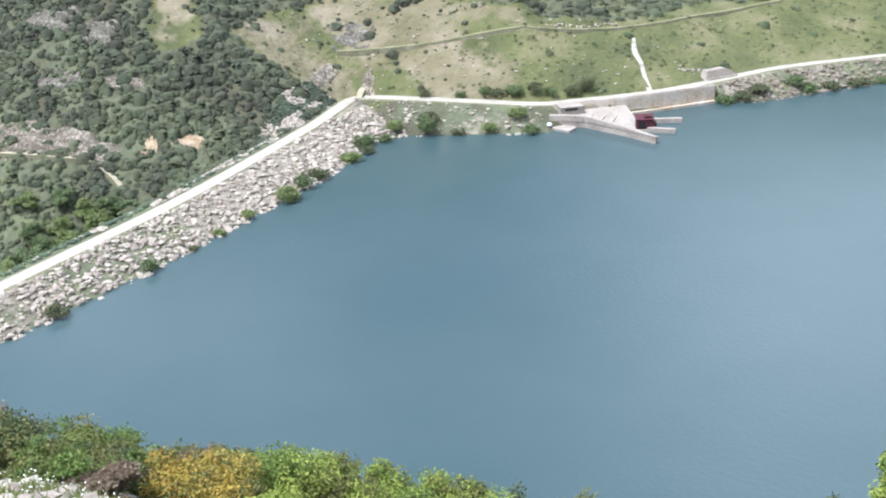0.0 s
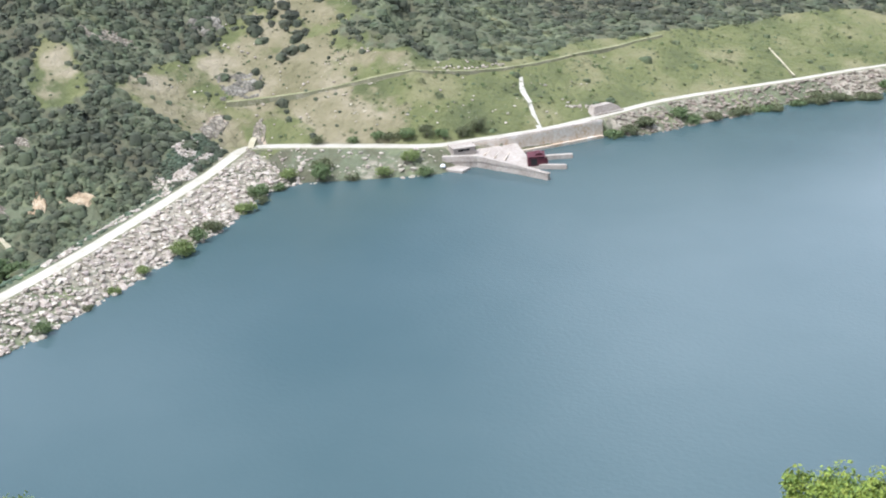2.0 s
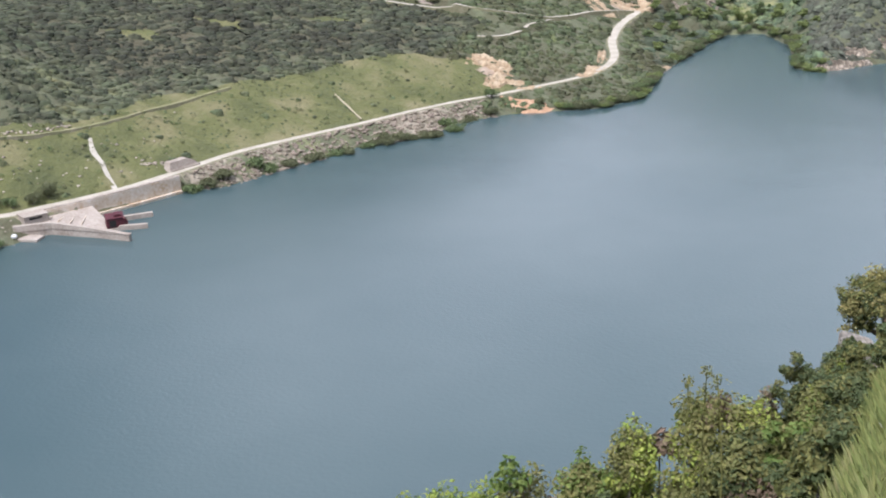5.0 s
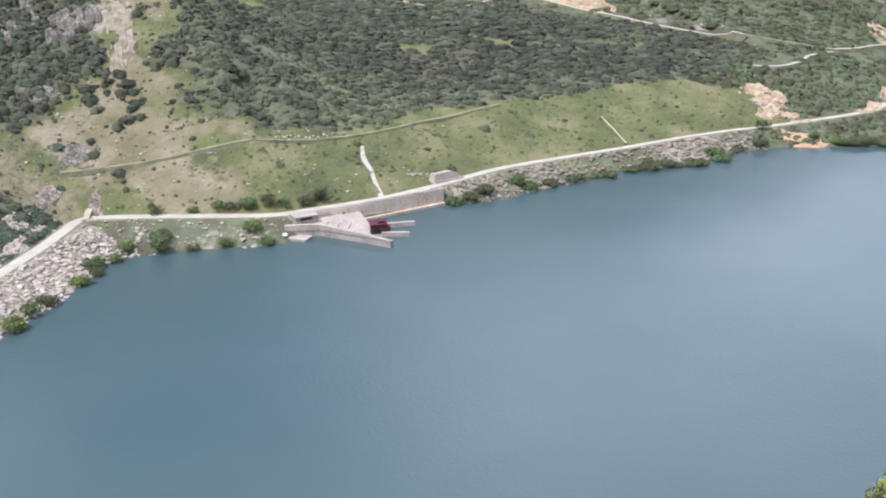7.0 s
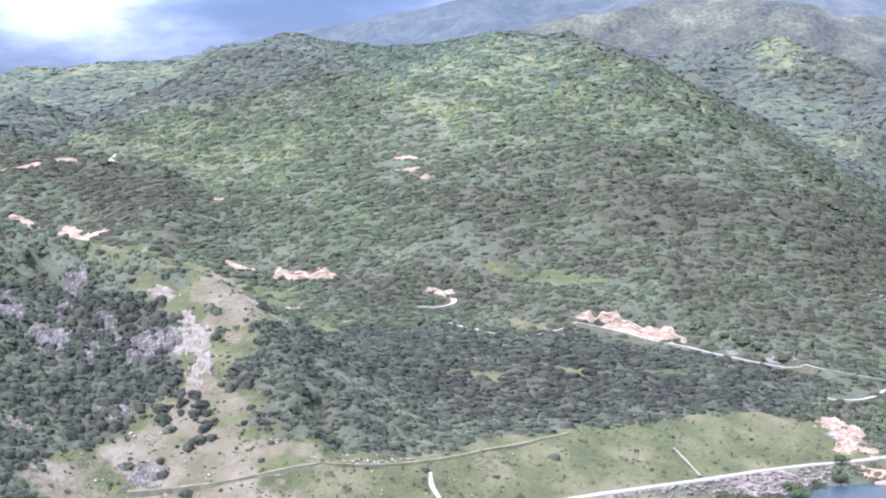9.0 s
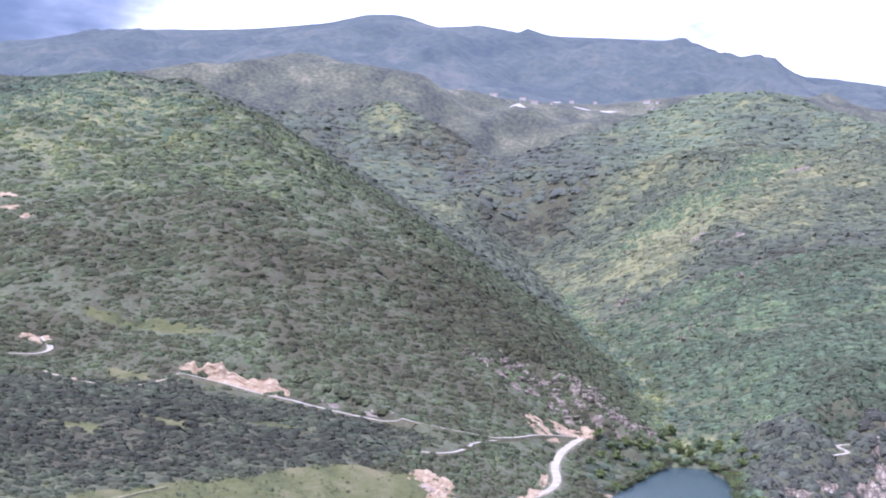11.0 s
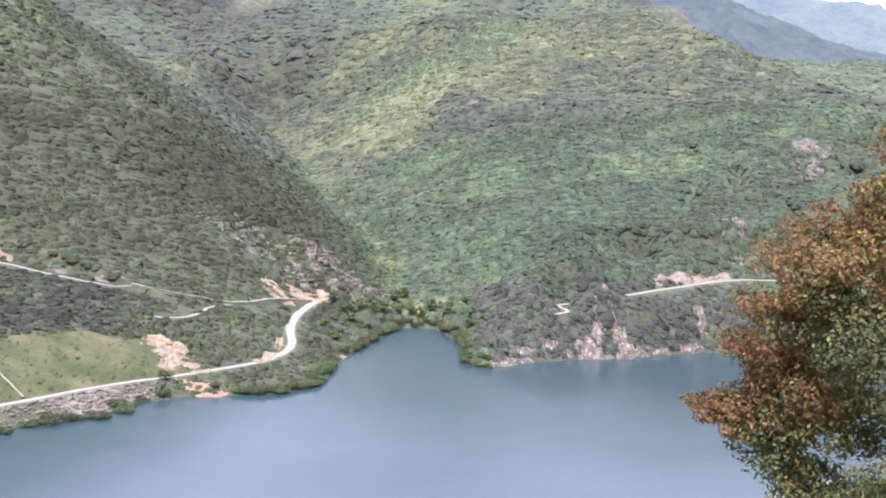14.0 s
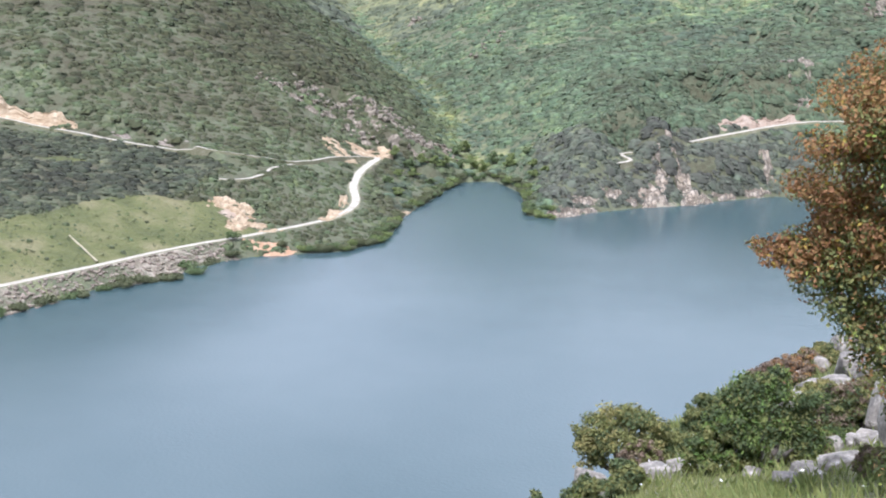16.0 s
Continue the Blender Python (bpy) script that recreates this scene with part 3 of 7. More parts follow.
def terrain(x, y, rough=True):
    x, y = np.asarray(x, float), np.asarray(y, float)
    sd, _ = to_line(x, y, LAKE, True)
    lake = inside(x, y, LAKE)
    rd, where = to_line(x, y, ROAD)
    bankside = inside(x, y, ROAD_SIDE) & ~lake
    r = np.hypot(x, y)
    zr = road_height(where)
    dam = where < DAM_PARTS + 0.3
    north = zr + 0.38 * np.clip(rd - 3, 0, 34) + 0.25 * np.clip(rd - 37, 0, 90) + 0.10 * np.clip(rd - 127, 0, 500)
    north = np.where(dam | (rd > 700), zr - 0.62 * np.clip(rd - 5, 0, 48), north)
    bodies = [ridge_body(x, y, *v) for v in RIDGES.values()]
    turn = np.degrees(np.arctan2(x, y))
    fall = np.interp(turn, [-180, -120, -75, -60, -45, -30, -10, 4, 7, 9.5, 14, 19, 24, 30, 60, 120, 180], [-0.30, 0.1, 0.44, 0.49, 0.64, 0.72, 0.66, 0.52, 0.415, 0.305, 0.286, 0.265, 0.23, 0.18, 0.0, -0.25, -0.30])
    near = 108.4 - fall * r - np.interp(turn, [8, 16], [0.036, 0.055]) * np.clip(r - np.interp(turn, [8, 16], [13, 21.5]), 0, 60) ** 2 * np.clip(1.25 - np.abs(turn) / 120, 0.0, 1) - 2.2 * np.clip(r - 74, 0, None)
    near = near + 0.9 * np.exp(-((x - 8.2) ** 2 + (y - 20.5) ** 2) / 14)
    near = np.minimum(near, 118 + 0.02 * r)
    foot = np.where((x > 8) & (y > 480), np.minimum(0.62 * sd, 15 + 0.17 * sd), -30.0)
    k = 5.0
    z = np.full(x.shape, -24.0)
    for b in (north, foot, *bodies):
        h = np.clip(0.5 + (b - z) / (2 * k), 0, 1)
        z = z * (1 - h) + b * h + k * h * (1 - h)
    if rough:
        amp = np.clip((r - 300) / 400, 0.0, 1.0) * np.clip((rd - 20) / 120, 0, 1) * np.clip((sd - 10) / 60, 0, 1)
        amp = amp * (1 - 0.7 * np.clip((x - 70) / 50, 0, 1) * np.clip((760 - y) / 90, 0, 1))
        gully = np.abs(fractal(x, y, 170, 4, 3))
        z = z + amp * (16 * (0.35 - gully) + 7 * fractal(x, y, 45, 3, 9))
        z = z + np.clip((sd - 3) / 10, 0, 1) * np.clip((rd - 4) / 6, 0, 1) * 0.9 * fractal(x, y, 11, 3, 5)
    vd, vw = to_line(x, y, STREAM)
    bed = np.interp(vw, range(len(STREAM)), [p[2] for p in STREAM])
    low = bed + np.clip(y - 1200, 0, None) * 0.9 + 0.62 * (np.sqrt(vd * vd + 64) - 8) + (3 * fractal(x, y, 30, 3, 15) * np.clip(vd / 40, 0, 1) if rough else 0)
    h = np.clip(0.5 + (z - low) / 16, 0, 1)
    z = np.where(y > 600, z * (1 - h) + low * h - 8 * h * (1 - h), z)
    z = np.minimum(z, zr + 0.62 * np.clip(rd - 3.2, 0, None))
    z = np.where((rd < 3.2) & ~lake, zr, z)
    cliff = 0.85 + 0.45 * value_noise(x / 18, y / 18, 21)
    z = np.where(~bankside & ~lake, np.minimum(z, 0.3 + cliff * sd), z)
    ed, ew = to_line(x, y, [p[:2] for p in EAST_ROAD])
    er = np.interp(ew, range(len(EAST_ROAD)), [p[2] for p in EAST_ROAD])
    uphill = y > np.interp(x, [p[0] for p in EAST_ROAD], [p[1] for p in EAST_ROAD])
    bench = np.clip(z, er - 0.7 * np.clip(ed - 2.4, 0, None), er + np.where(uphill, 1.1, -0.12) * np.clip(ed - 2.4, 0, None))
    z = np.where((ed < 22) & (x > 115) & ~lake, z + (bench - z) * np.clip((22 - ed) / 8, 0, 1), z)
    z = np.where(bankside, np.minimum(zr, zr * sd / (sd + np.clip(rd - 3.2, 0, None) + 1e-6)), z)
    z = np.where(r < 160, np.maximum(near + (0.12 * fractal(x, y, 2.3, 3, 31) + 0.5 * np.clip((r - 8) / 20, 0, 1) * fractal(x, y, 9, 2, 33) if rough else 0), np.where(lake, -9, z)), z)
    return np.where(lake & ((r > 160) | (z < 0)), -np.minimum(0.25 + sd * 0.5, 9), z)


def height(x, y):
    return float(terrain(np.array([x]), np.array([y]))[0])


# ---- cover of the land: soft masks from plan shapes
SCARS = [(-187, 537, 18, 2.5, 0.05), (-356, 524, 13, 3, 0.2), (-82, 478, 6, 6, 0), (-500, 506, 12, 2.5, 0.1), (-40, 600, 8, 3, 0.4), (-261, 276, 2.5, 5, 0.3), (165, 626, 14, 3, 0.4), (-246, 281, 1.5, 3.5, 0.5)]
ROCKY = [(-294, 344, 6, 8, 0.8), (-290, 199, 9, 3, 0.5), (104, 560, 7, 5, 0.3), (124, 572, 7, 6, 0.4)]
PATCHES = [(-440, 492, 24, 6, 0.2), (-325, 377, 9, 6, 0), (-304, 374, 12, 7, 0), (-281, 373, 10, 8, 0), (-272, 378, 8, 8, 0), (-398, 499, 22, 8, 0.2), (-372, 494, 26, 12, 0.3), (-345, 480, 22, 14, 0.4), (-282, 368, 12, 16, 0.6), (-276, 356, 9, 12, 0.5), (-316, 436, 24, 26, 0.6), (-300, 452, 14, 10, 0), (-335, 400, 20, 20, 0.5), (-350, 380, 16, 10, 0.4), (-286, 349, 9, 14, 0.4), (-274, 336, 12, 9, 0), (-258, 332, 15, 9, 0), (-268, 316, 12, 14, 0), (-318, 364, 12, 7, 0), (-304, 362, 10, 9, 0), (-345, 367, 13, 6, 0.2), (-328, 388, 18, 14, 0.3),
           (-290, 375, 20, 24, 0.5), (-330, 420, 26, 30, 0.6), (-300, 400, 14, 30, 0.3), (-262, 300, 20, 26, 0.3), (-246, 310, 18, 20, 0.4), (-252, 278, 12, 14, 0),
           (-296, 246, 8, 16, 0.9), (-215, 440, 12, 5, 0), (-150, 500, 16, 4, 0.3), (-190, 470, 14, 4, 0.2), (-230, 520, 12, 5, 0), (-240, 560, 30, 6, 0.1)]
# stream thickets, and the far flank's sunlit green put in as colour
LUSH = [(-10, 600, 16, 14, 0), (20, 635, 30, 20, 0), (-20, 575, 7, 30, 0), (-15, 545, 6, 18, 0), (44, 540, 7, 12, 0),
        (-66, 998, 14, 40, 0.25), (-51, 911, 13, 60, 0.2), (-30, 837, 12, 60, 0.25), (-5, 736, 12, 60, 0.2), (12, 690, 12, 40, 0.3), (30, 645, 24, 16, 0), (5, 1097, 40, 60, -0.5),
        (54, 1096, 40, 60, -0.5), (95, 1150, 40, 60, -0.6), (134, 794, 26, 22, 0), (158, 731, 22, 18, 0), (-420, 800, 110, 60, 0.1), (-264, 1400, 60, 90, -0.4)]


# bare places: x, y, half length, half depth, turn, relief
OUTCROPS = [(-346, 315, 6, 6, 0.8, 1.5), (-325, 316, 7, 10, 0.8, 1.8), (-341, 345, 4, 8, 0.8, 1.5), (-312, 322, 4, 5, 0.8, 1.5), (-301, 335, 7, 8, 0.8, 2.0), (-295, 343, 4, 6, 0.8, 1.5), (-288, 306, 5, 4, 0.7, 1.2),
            (-333, 330, 4, 5, 0.8, 1.2), (-319, 336, 4, 4, 0.8, 1.2), (-309, 230, 5, 4, 0.7, 1.0), (-325, 225, 7, 4, 0.7, 1.0), (-264, 294, 6, 4, 0.8, 0.8), (-306, 211, 6, 2.5, 0.6, 0.8)]
PALE_ROCKS = [(-290, 197, 14, 5, 0.55, 1.6), (-302, 190, 7, 5, 0.55, 1.2), (-304, 273, 7, 3, 0.8, 1.0), (-299, 279, 3.5, 2.5, 0.8, 0.9), (-292, 221, 6, 2, 0.5, 0.6), (-260, 274, 2.4, 6, 0.3, 0.6), (-249, 283, 1.6, 4, 0.5, 0.5), (-244, 272, 1.5, 4, 0.5, 0.5),
              (-9, 616, 5, 3, 0.1, 1.2), (3, 657, 5, 5, 0, 1.2), (-24, 636, 3, 4, 0.5, 1.0), (-36, 638, 3.5, 4, 0.5, 1.0), (-52, 642, 3, 4, 0.5, 1.0), (-64, 650, 3, 5, 0.5, 1.0), (-44, 628, 3, 4, 0.5, 1.0), (-15, 628, 4, 4, 0.5, 1.0),
              (-83, 627, 2.5, 3.4, 0.4, 0.9), (-73, 622, 3.2, 3.6, 0.2, 0.9), (-66, 641, 2.0, 4.1, 0.4, 0.9), (-54, 648, 2.5, 4.5, 0.5, 0.9), (-41, 648, 3.7, 3.2, 0.6, 0.9), (-28, 654, 2.3, 3.6, 0.7, 0.9), (-21, 649, 3.0, 3.9, 0.6, 0.9), (-33, 629, 2.1, 3.9, 0.6, 0.9), (-14, 641, 2.6, 2.1, 0.7, 0.9), (-38, 615, 2.9, 3.8, 0.7, 0.9), (-46, 629, 3.4, 4.3, 0.4, 0.9), (-23, 617, 3.6, 3.1, 0.8, 0.9), (-56, 624, 3.8, 2.2, 0.3, 0.9), (-8, 629, 2.4, 4.4, 0.5, 0.9), (-65, 619, 3.3, 2.8, 0.5, 0.9), (193, 652, 3, 5, 0.3, 1.2), (268, 770, 8, 12, -0.4, 2.0), (262, 740, 5, 10, -0.4, 1.6), (278, 762, 4, 10, -0.4, 1.6), (40, 1000, 7, 10, 0, 2.0), (66, 966, 4, 8, 0, 1.5), (127, 1123, 9, 6, 0, 1.6), (-22, 928, 3, 4, 0, 1.2)]
SCREES = [(-287, 350, 4, 9, 0.75, 0.7), (-279, 343, 3, 6, 0.7, 0.6), (-296, 355, 3, 5, 0.7, 0.6), (-313, 361, 6, 3, 0.3, 0.6), (-276, 334, 2.5, 5, 0.7, 0.5)]
BARE_EARTH = [(-492, 506, 13, 5, 0.1, 1.2), (-530, 500, 8, 3, 0.1, 0.8), (-596, 535, 11, 2.2, 0.35, 0.9), (-573, 545, 8, 2.4, 0.9, 0.8), (-560, 561, 6, 2.2, 0.6, 0.8), (-573, 616, 4, 9, 0.2, 0.8), (-366, 646, 7, 4, 0.2, 0.9), (-352, 630, 8, 2.5, 0.4, 0.8), (-340, 622, 4, 2, 0.4, 0.7), (-456, 577, 5, 2, 0.3, 0.7), (-282, 531, 6, 2.5, 0.2, 0.8),
              (-244, 493, 2.5, 4, 0.2, 0.6), (-262, 410, 4, 1.3, 0.6, 0.5), (-396, 517, 8, 2, 0.2, 0.7), (-331, 474, 4, 2, 0.2, 0.6), (-296, 468, 6, 1.4, 0.1, 0.5), (-271, 213, 2, 4, 0.5, 0.7), (-263, 221, 6, 2.2, 0.5, 0.7),
              (-87, 485, 4.5, 5, 0, 1.4), (-79, 484, 4.5, 4, 0.1, 1.4), (-79, 471, 3, 7, -0.3, 0.9), (-72, 475, 6, 2.2, 0.4, 0.7), (-66, 471, 4, 2, 0.4, 0.6), (-45, 588, 6, 3, 0.6, 0.8), (-51, 595, 5, 6, 0.3, 1.0), (-38, 604, 8, 4, 0.2, 1.0), (-28, 607, 4, 5, 0, 1.0), (-45, 500, 3, 9, -0.5, 0.7), (-41, 524, 1.8, 8, 0, 0.6), (-14, 533, 6, 2, 1.0, 0.5), (-190, 536, 12, 5, 0.05, 1.0), (-176, 538, 10, 5, 0.0, 1.0)]
SHORE_CLIFFS = [(100.5, 564, 6.0, 5.5, 0.30, 2.4, False), (106, 577, 3.8, 8, -0.2, 2.0, False), (120, 576, 9.0, 9.5, 0.42, 2.6, True), (60, 538, 12, 2.4, 0.62, 1.2, False), (68, 549, 7, 2.6, 0.5, 1.5, False), (81, 558, 5, 2.6, 0.4, 1.5, False),
                (91, 558.5, 4, 1.8, 0.35, 1.1, False), (138, 580, 7, 2.2, 0.45, 1.2, False), (156, 589.5, 9, 2, 0.45, 1.0, False), (113, 592, 2.4, 3, 0.2, 1.0, False), (163, 601, 2.6, 6, 0.1, 1.2, False), (190, 640, 4, 2.5, 0.1, 1.3, False)]   # x, y, half length, half depth, turn, relief, narrowing uphill
# fresh growth, and the sunlit far flank brightened by colour
FRESH_LIT = [(-330, 740, 170, 90, 0.1), (-60, 1060, 30, 120, 0.2), (40, 1080, 70, 130, -0.5), (120, 1150, 60, 120, -0.6), (0, 1000, 20, 120, 0.2), (-310, 1455, 34, 60, -0.4),
         (170, 760, 50, 40, 0), (30, 640, 50, 25, 0), (-250, 560, 60, 14, 0.1), (-480, 640, 80, 50, 0)]
BROWN = [(-90, 670, 60, 50, 0.3), (-150, 600, 80, 34, 0.1), (-30, 640, 40, 20, 0), (110, 880, 46, 60, -0.4), (60, 960, 20, 60, 0), (180, 1010, 60, 50, 0), (-170, 450, 100, 46, 0.5), (-320, 325, 46, 40, 0.4), (-540, 560, 70, 40, 0.2),
         (-300, 250, 70, 70, 0), (-330, 300, 60, 50, 0), (-110, 1250, 60, 90, 0), (-190, 1300, 50, 70, 0), (230, 700, 60, 60, 0), (125, 583, 46, 15, 0.45), (-230, 620, 120, 60, 0.1)]


def growth(x, y):
    """Slope tone: 0 brown dwarf scrub, 1 fresh bright green; sunlit flank and haze painted in."""
    # last term lightens upper slopes: fresher growth, and haze put into the tone
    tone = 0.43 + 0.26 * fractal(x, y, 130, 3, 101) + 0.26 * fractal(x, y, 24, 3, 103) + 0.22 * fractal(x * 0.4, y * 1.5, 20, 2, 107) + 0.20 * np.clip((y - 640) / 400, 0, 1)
    bed = np.interp(y, [p[1] for p in STREAM], [p[0] for p in STREAM])
    # darker west of the stream, brighter on the far east slope
    west = np.clip((bed - 3 - x) / 22, 0, 1) * np.clip((980 - y) / 120, 0, 1) * np.clip((x + 360) / 90, 0.25, 1)
    tone = tone + 0.10 * np.clip((y - 850) / 120, 0, 1) * np.clip((x + 60) / 60, 0, 1) - 0.12 * west * np.clip((y - 590) / 60, 0.5, 1)
    tone = tone + 0.20 * np.exp(-(to_line(x, y, STREAM)[0] / 9) ** 2) * np.clip((1180 - y) / 80, 0, 1)
    tone = tone + 0.55 * mask(x, y, [(-300, 1425, 44, 50, -0.4)], 0.6, 57) - 0.26 * np.clip((y - 1180) / 140, 0, 1) * np.clip((40 - x) / 60, 0, 1)
    return np.clip(tone + 0.17 * mask(x, y, FRESH_LIT, 0.9, 54) - 0.20 * mask(x, y, BROWN, 0.6, 56), 0.02, 1).astype(np.float32)


def mask(x, y, shapes, ragged=0.75, seed=50):
    m = np.zeros(x.shape)
    jag = ragged * fractal(x, y, 7, 4, seed)
    for cx, cy, rx, ry, a in shapes:
        c, s = math.cos(a), math.sin(a)
        u, v = ((x - cx) * c + (y - cy) * s) / rx, (-(x - cx) * s + (y - cy) * c) / ry
        m = np.maximum(m, np.clip(1.35 - np.hypot(u, v) + jag, 0, 1))
    return m


def cover(x, y):
    """Shares of grass, dry grass, bare earth and rock at plan places."""
    rd, where = to_line(x, y, ROAD)
    sd, _ = to_line(x, y, LAKE, True)
    bank = inside(x, y, ROAD_SIDE) & ~inside(x, y, LAKE)
    r = np.hypot(x, y)
    field = (where > DAM_PARTS + 0.2) & (where < 17.3) & ~bank
    edge = 37 + 5 * fractal(x, y, 26, 3, 61) - 10 * np.clip((where - 15.8) / 1.4, 0, 1)
    grass = np.where(field, np.clip(1.0 - (rd - edge) / 4, 0, 1), 0)
    grass = np.maximum(grass, mask(x, y, PATCHES))
    grass = np.maximum(grass, np.where(r < 90, 0.62 + 0.2 * fractal(x, y, 5, 3, 64), 0))
    dry = grass * np.clip((9.2 - where) / 2.5, 0, 1) * np.where(r < 90, 0, 1) * (0.55 + 0.75 * fractal(x, y, 15, 4, 66))
    bare = mask(x, y, SCARS)
    rock = np.maximum(mask(x, y, ROCKY, 0.9, 52), np.where(bank & (where < 16.2), 0.55 - 0.35 * ((where > 4.8) & (where < 8.4)) + 0.6 * fractal(x, y, 12, 3, 68), 0))
    east = (x > 25) & (y > 480) & (sd < 22)
    rock = np.maximum(rock, np.where(east, np.clip(0.30 - sd / 10 + 0.25 * fractal(x, y, 11, 3, 71) * (x > 48), 0, 1), 0))
    return grass, dry, bare, rock


# ---- ground sheet: rings round the view point, out to the mountains
turns = np.radians(np.concatenate([np.arange(-180, -66, 4.0), np.arange(-66, 31, 0.31), np.arange(32, 180, 4.0)]))
rings = np.concatenate([np.geomspace(0.05, 200, 170), np.arange(201.7, 690, 1.9), np.geomspace(692, 1750, 90)])
gx, gy = np.outer(rings, np.sin(turns)) + 0.21, np.outer(rings, np.cos(turns)) - 0.17
gz = terrain(gx, gy)
na, nr = len(turns), len(rings)
gv = np.stack([gx, gy, gz], -1).reshape(-1, 3)
i0 = (np.arange(nr - 1)[:, None] * na + np.arange(na)[None]).ravel()
i1 = (np.arange(nr - 1)[:, None] * na + (np.arange(na)[None] + 1) % na).ravel()
gf = np.stack([i0, i1, i1 + na, i0 + na], 1)
ground = tagged(mesh_ob("ground", gv, gf[:, ::-1], M_GROUND, smooth=True), "hilly ground of grass, scrub soil, bare earth and rock", "ground", kind="structure")
marks = cover(gv[:, 0], gv[:, 1])
for key, share in zip(("grass", "dry", "bare", "rock"), marks):
    ground.data.attributes.new(key, "FLOAT", "POINT").data.foreach_set("value", share.astype(np.float32))

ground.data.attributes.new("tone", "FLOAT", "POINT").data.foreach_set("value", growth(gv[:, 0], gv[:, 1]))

# ---- water
lake_pts = [(-203, 40), (-210, 124), (-216, 204), (-221, 229), (-229, 256), (-222, 272), (-204, 283), (-192, 296), (-178, 324), (-150, 354), (-122, 404), (-92, 440),
            (-60, 464), (-40, 470), (-28, 484), (-23, 504), (-20, 535), (-10, 566), (-1, 598), (6, 624), (22, 634), (38, 628), (52, 590), (56, 556), (70, 552), (93, 565), (132, 584), (168, 601), (240, 572), (290, 420), (262, 240), (120, 95), (-30, 60)]
bm = bmesh.new()
bm.faces.new([bm.verts.new((x, y, 0.0)) for x, y in lake_pts])
bmesh.ops.triangulate(bm, faces=bm.faces)
tagged(part("water", bm, M_WATER), "blue-grey reservoir water with faint wind ripples", "water", kind="structure")


# ---- roads and paths
def strip(name, line, wide, mat, label, lift=0.25, level=None, category="road", ragged=0.0, smooth=True, narrow=None):
    pts = [Vector((*p, 0)) for p in line]
    fine = []
    for k in range(len(pts) - 1):
        p0, p1, p2, p3 = pts[max(k - 1, 0)], pts[k], pts[k + 1], pts[min(k + 2, len(pts) - 1)]
        steps = max(2, int((p2 - p1).length / 2.0))
        for j in range(steps):
            s = j / steps
            fine.append(0.5 * ((2 * p1) + (p2 - p0) * s + (2 * p0 - 5 * p1 + 4 * p2 - p3) * s * s + (3 * p1 - p0 - 3 * p2 + p3) * s ** 3))
    fine.append(pts[-1])
    n = len(fine)
    mid = np.array([p[:2] for p in fine])
    d = np.gradient(mid, axis=0)
    d /= np.linalg.norm(d, axis=1, keepdims=True)
    side = np.stack([-d[:, 1], d[:, 0]], 1)
    if narrow:
        wide = np.interp(to_line(mid[:, 0], mid[:, 1], ROAD)[1], *narrow)
    half = wide / 2 * (1 + ragged * np.array([fractal(np.array([p[0]]), np.array([p[1]]), 6, 2, 5)[0] for p in mid]))
    cols, us = [], (-1.9, -1.0, -0.4, 0.4, 1.0, 1.9) if level else (-1.35, -1.0, -0.4, 0.4, 1.0, 1.35)
    across = [mid + side * (half * u)[:, None] for u in us]
    if level is None:
        zrow = np.max([terrain(p[:, 0], p[:, 1]) for p in across], 0)
        zrow = np.convolve(np.pad(zrow, 3, mode="edge"), np.ones(7) / 7, "valid") if smooth else zrow
        zrow = np.maximum(zrow, np.max([terrain(p[:, 0], p[:, 1]) for p in across[1:5]], 0) - 0.2)
    else:
        zrow = level(to_line(mid[:, 0], mid[:, 1], ROAD)[1])
    for u, p in zip(us, across):
        z = zrow + lift if abs(u) <= 1 else np.minimum(terrain(p[:, 0], p[:, 1]) - 0.3, zrow)
        cols.append(np.column_stack([p, z]))
    v = np.stack(cols, 1).reshape(-1, 3)
    f = np.array([[k * 6 + j, k * 6 + j + 1, (k + 1) * 6 + j + 1, (k + 1) * 6 + j] for k in range(n - 1) for j in range(5)])
    ob = mesh_ob(name, v, f, mat, smooth=False)
    ob.data.materials.append(M_SHOULDER)
    ob.data.polygons.foreach_set("material_index", np.tile([1, 0, 0, 0, 1], n - 1).astype(np.int32))
    return tagged(ob, label, category, kind="structure")


strip("road", ROAD, 4.7, M_ROAD, "pale gravel road along dam crest and shore", 0.22, road_height, ragged=0.06, narrow=([0, 5, 9, 12, 16, 18, 23], [3.9, 3.9, 3.9, 3.2, 2.5, 2.8, 4.2]))
strip("path_corner", [(-246, 275), (-248.5, 279), (-250, 283)], 1.8, M_PATH, "short stony track leaving the bend of the dam road", 0.12, category="path", ragged=0.4)
strip("road_upper", [(-209, 526), (-187, 533), (-160, 531), (-142, 527), (-119, 528), (-100, 530), (-86, 537), (-75, 545), (-65, 555), (-54, 571), (-43, 590), (-33, 602)], 2.3, M_ROAD,
      "pale dirt road cut across the scrub slope", 0.35, ragged=0.15)
strip("road_spur", [(-92, 505), (-84, 508), (-76, 518), (-72, 530), (-66, 548)], 2.0, M_ROAD, "short dirt road joining the upper road", 0.4, ragged=0.3)
strip("road_east", [p[:2] for p in EAST_ROAD], 3.4, M_ROAD, "pale dirt road above the far rocky shore", 0.75, ragged=0.15)
strip("road_loop", [(85, 573), (88, 575.5), (91.5, 577.5), (91, 580), (88, 582), (88.5, 585), (94, 589)], 2.4, M_ROAD, "short bend of pale dirt road above the rocks", 0.15, ragged=0.2)
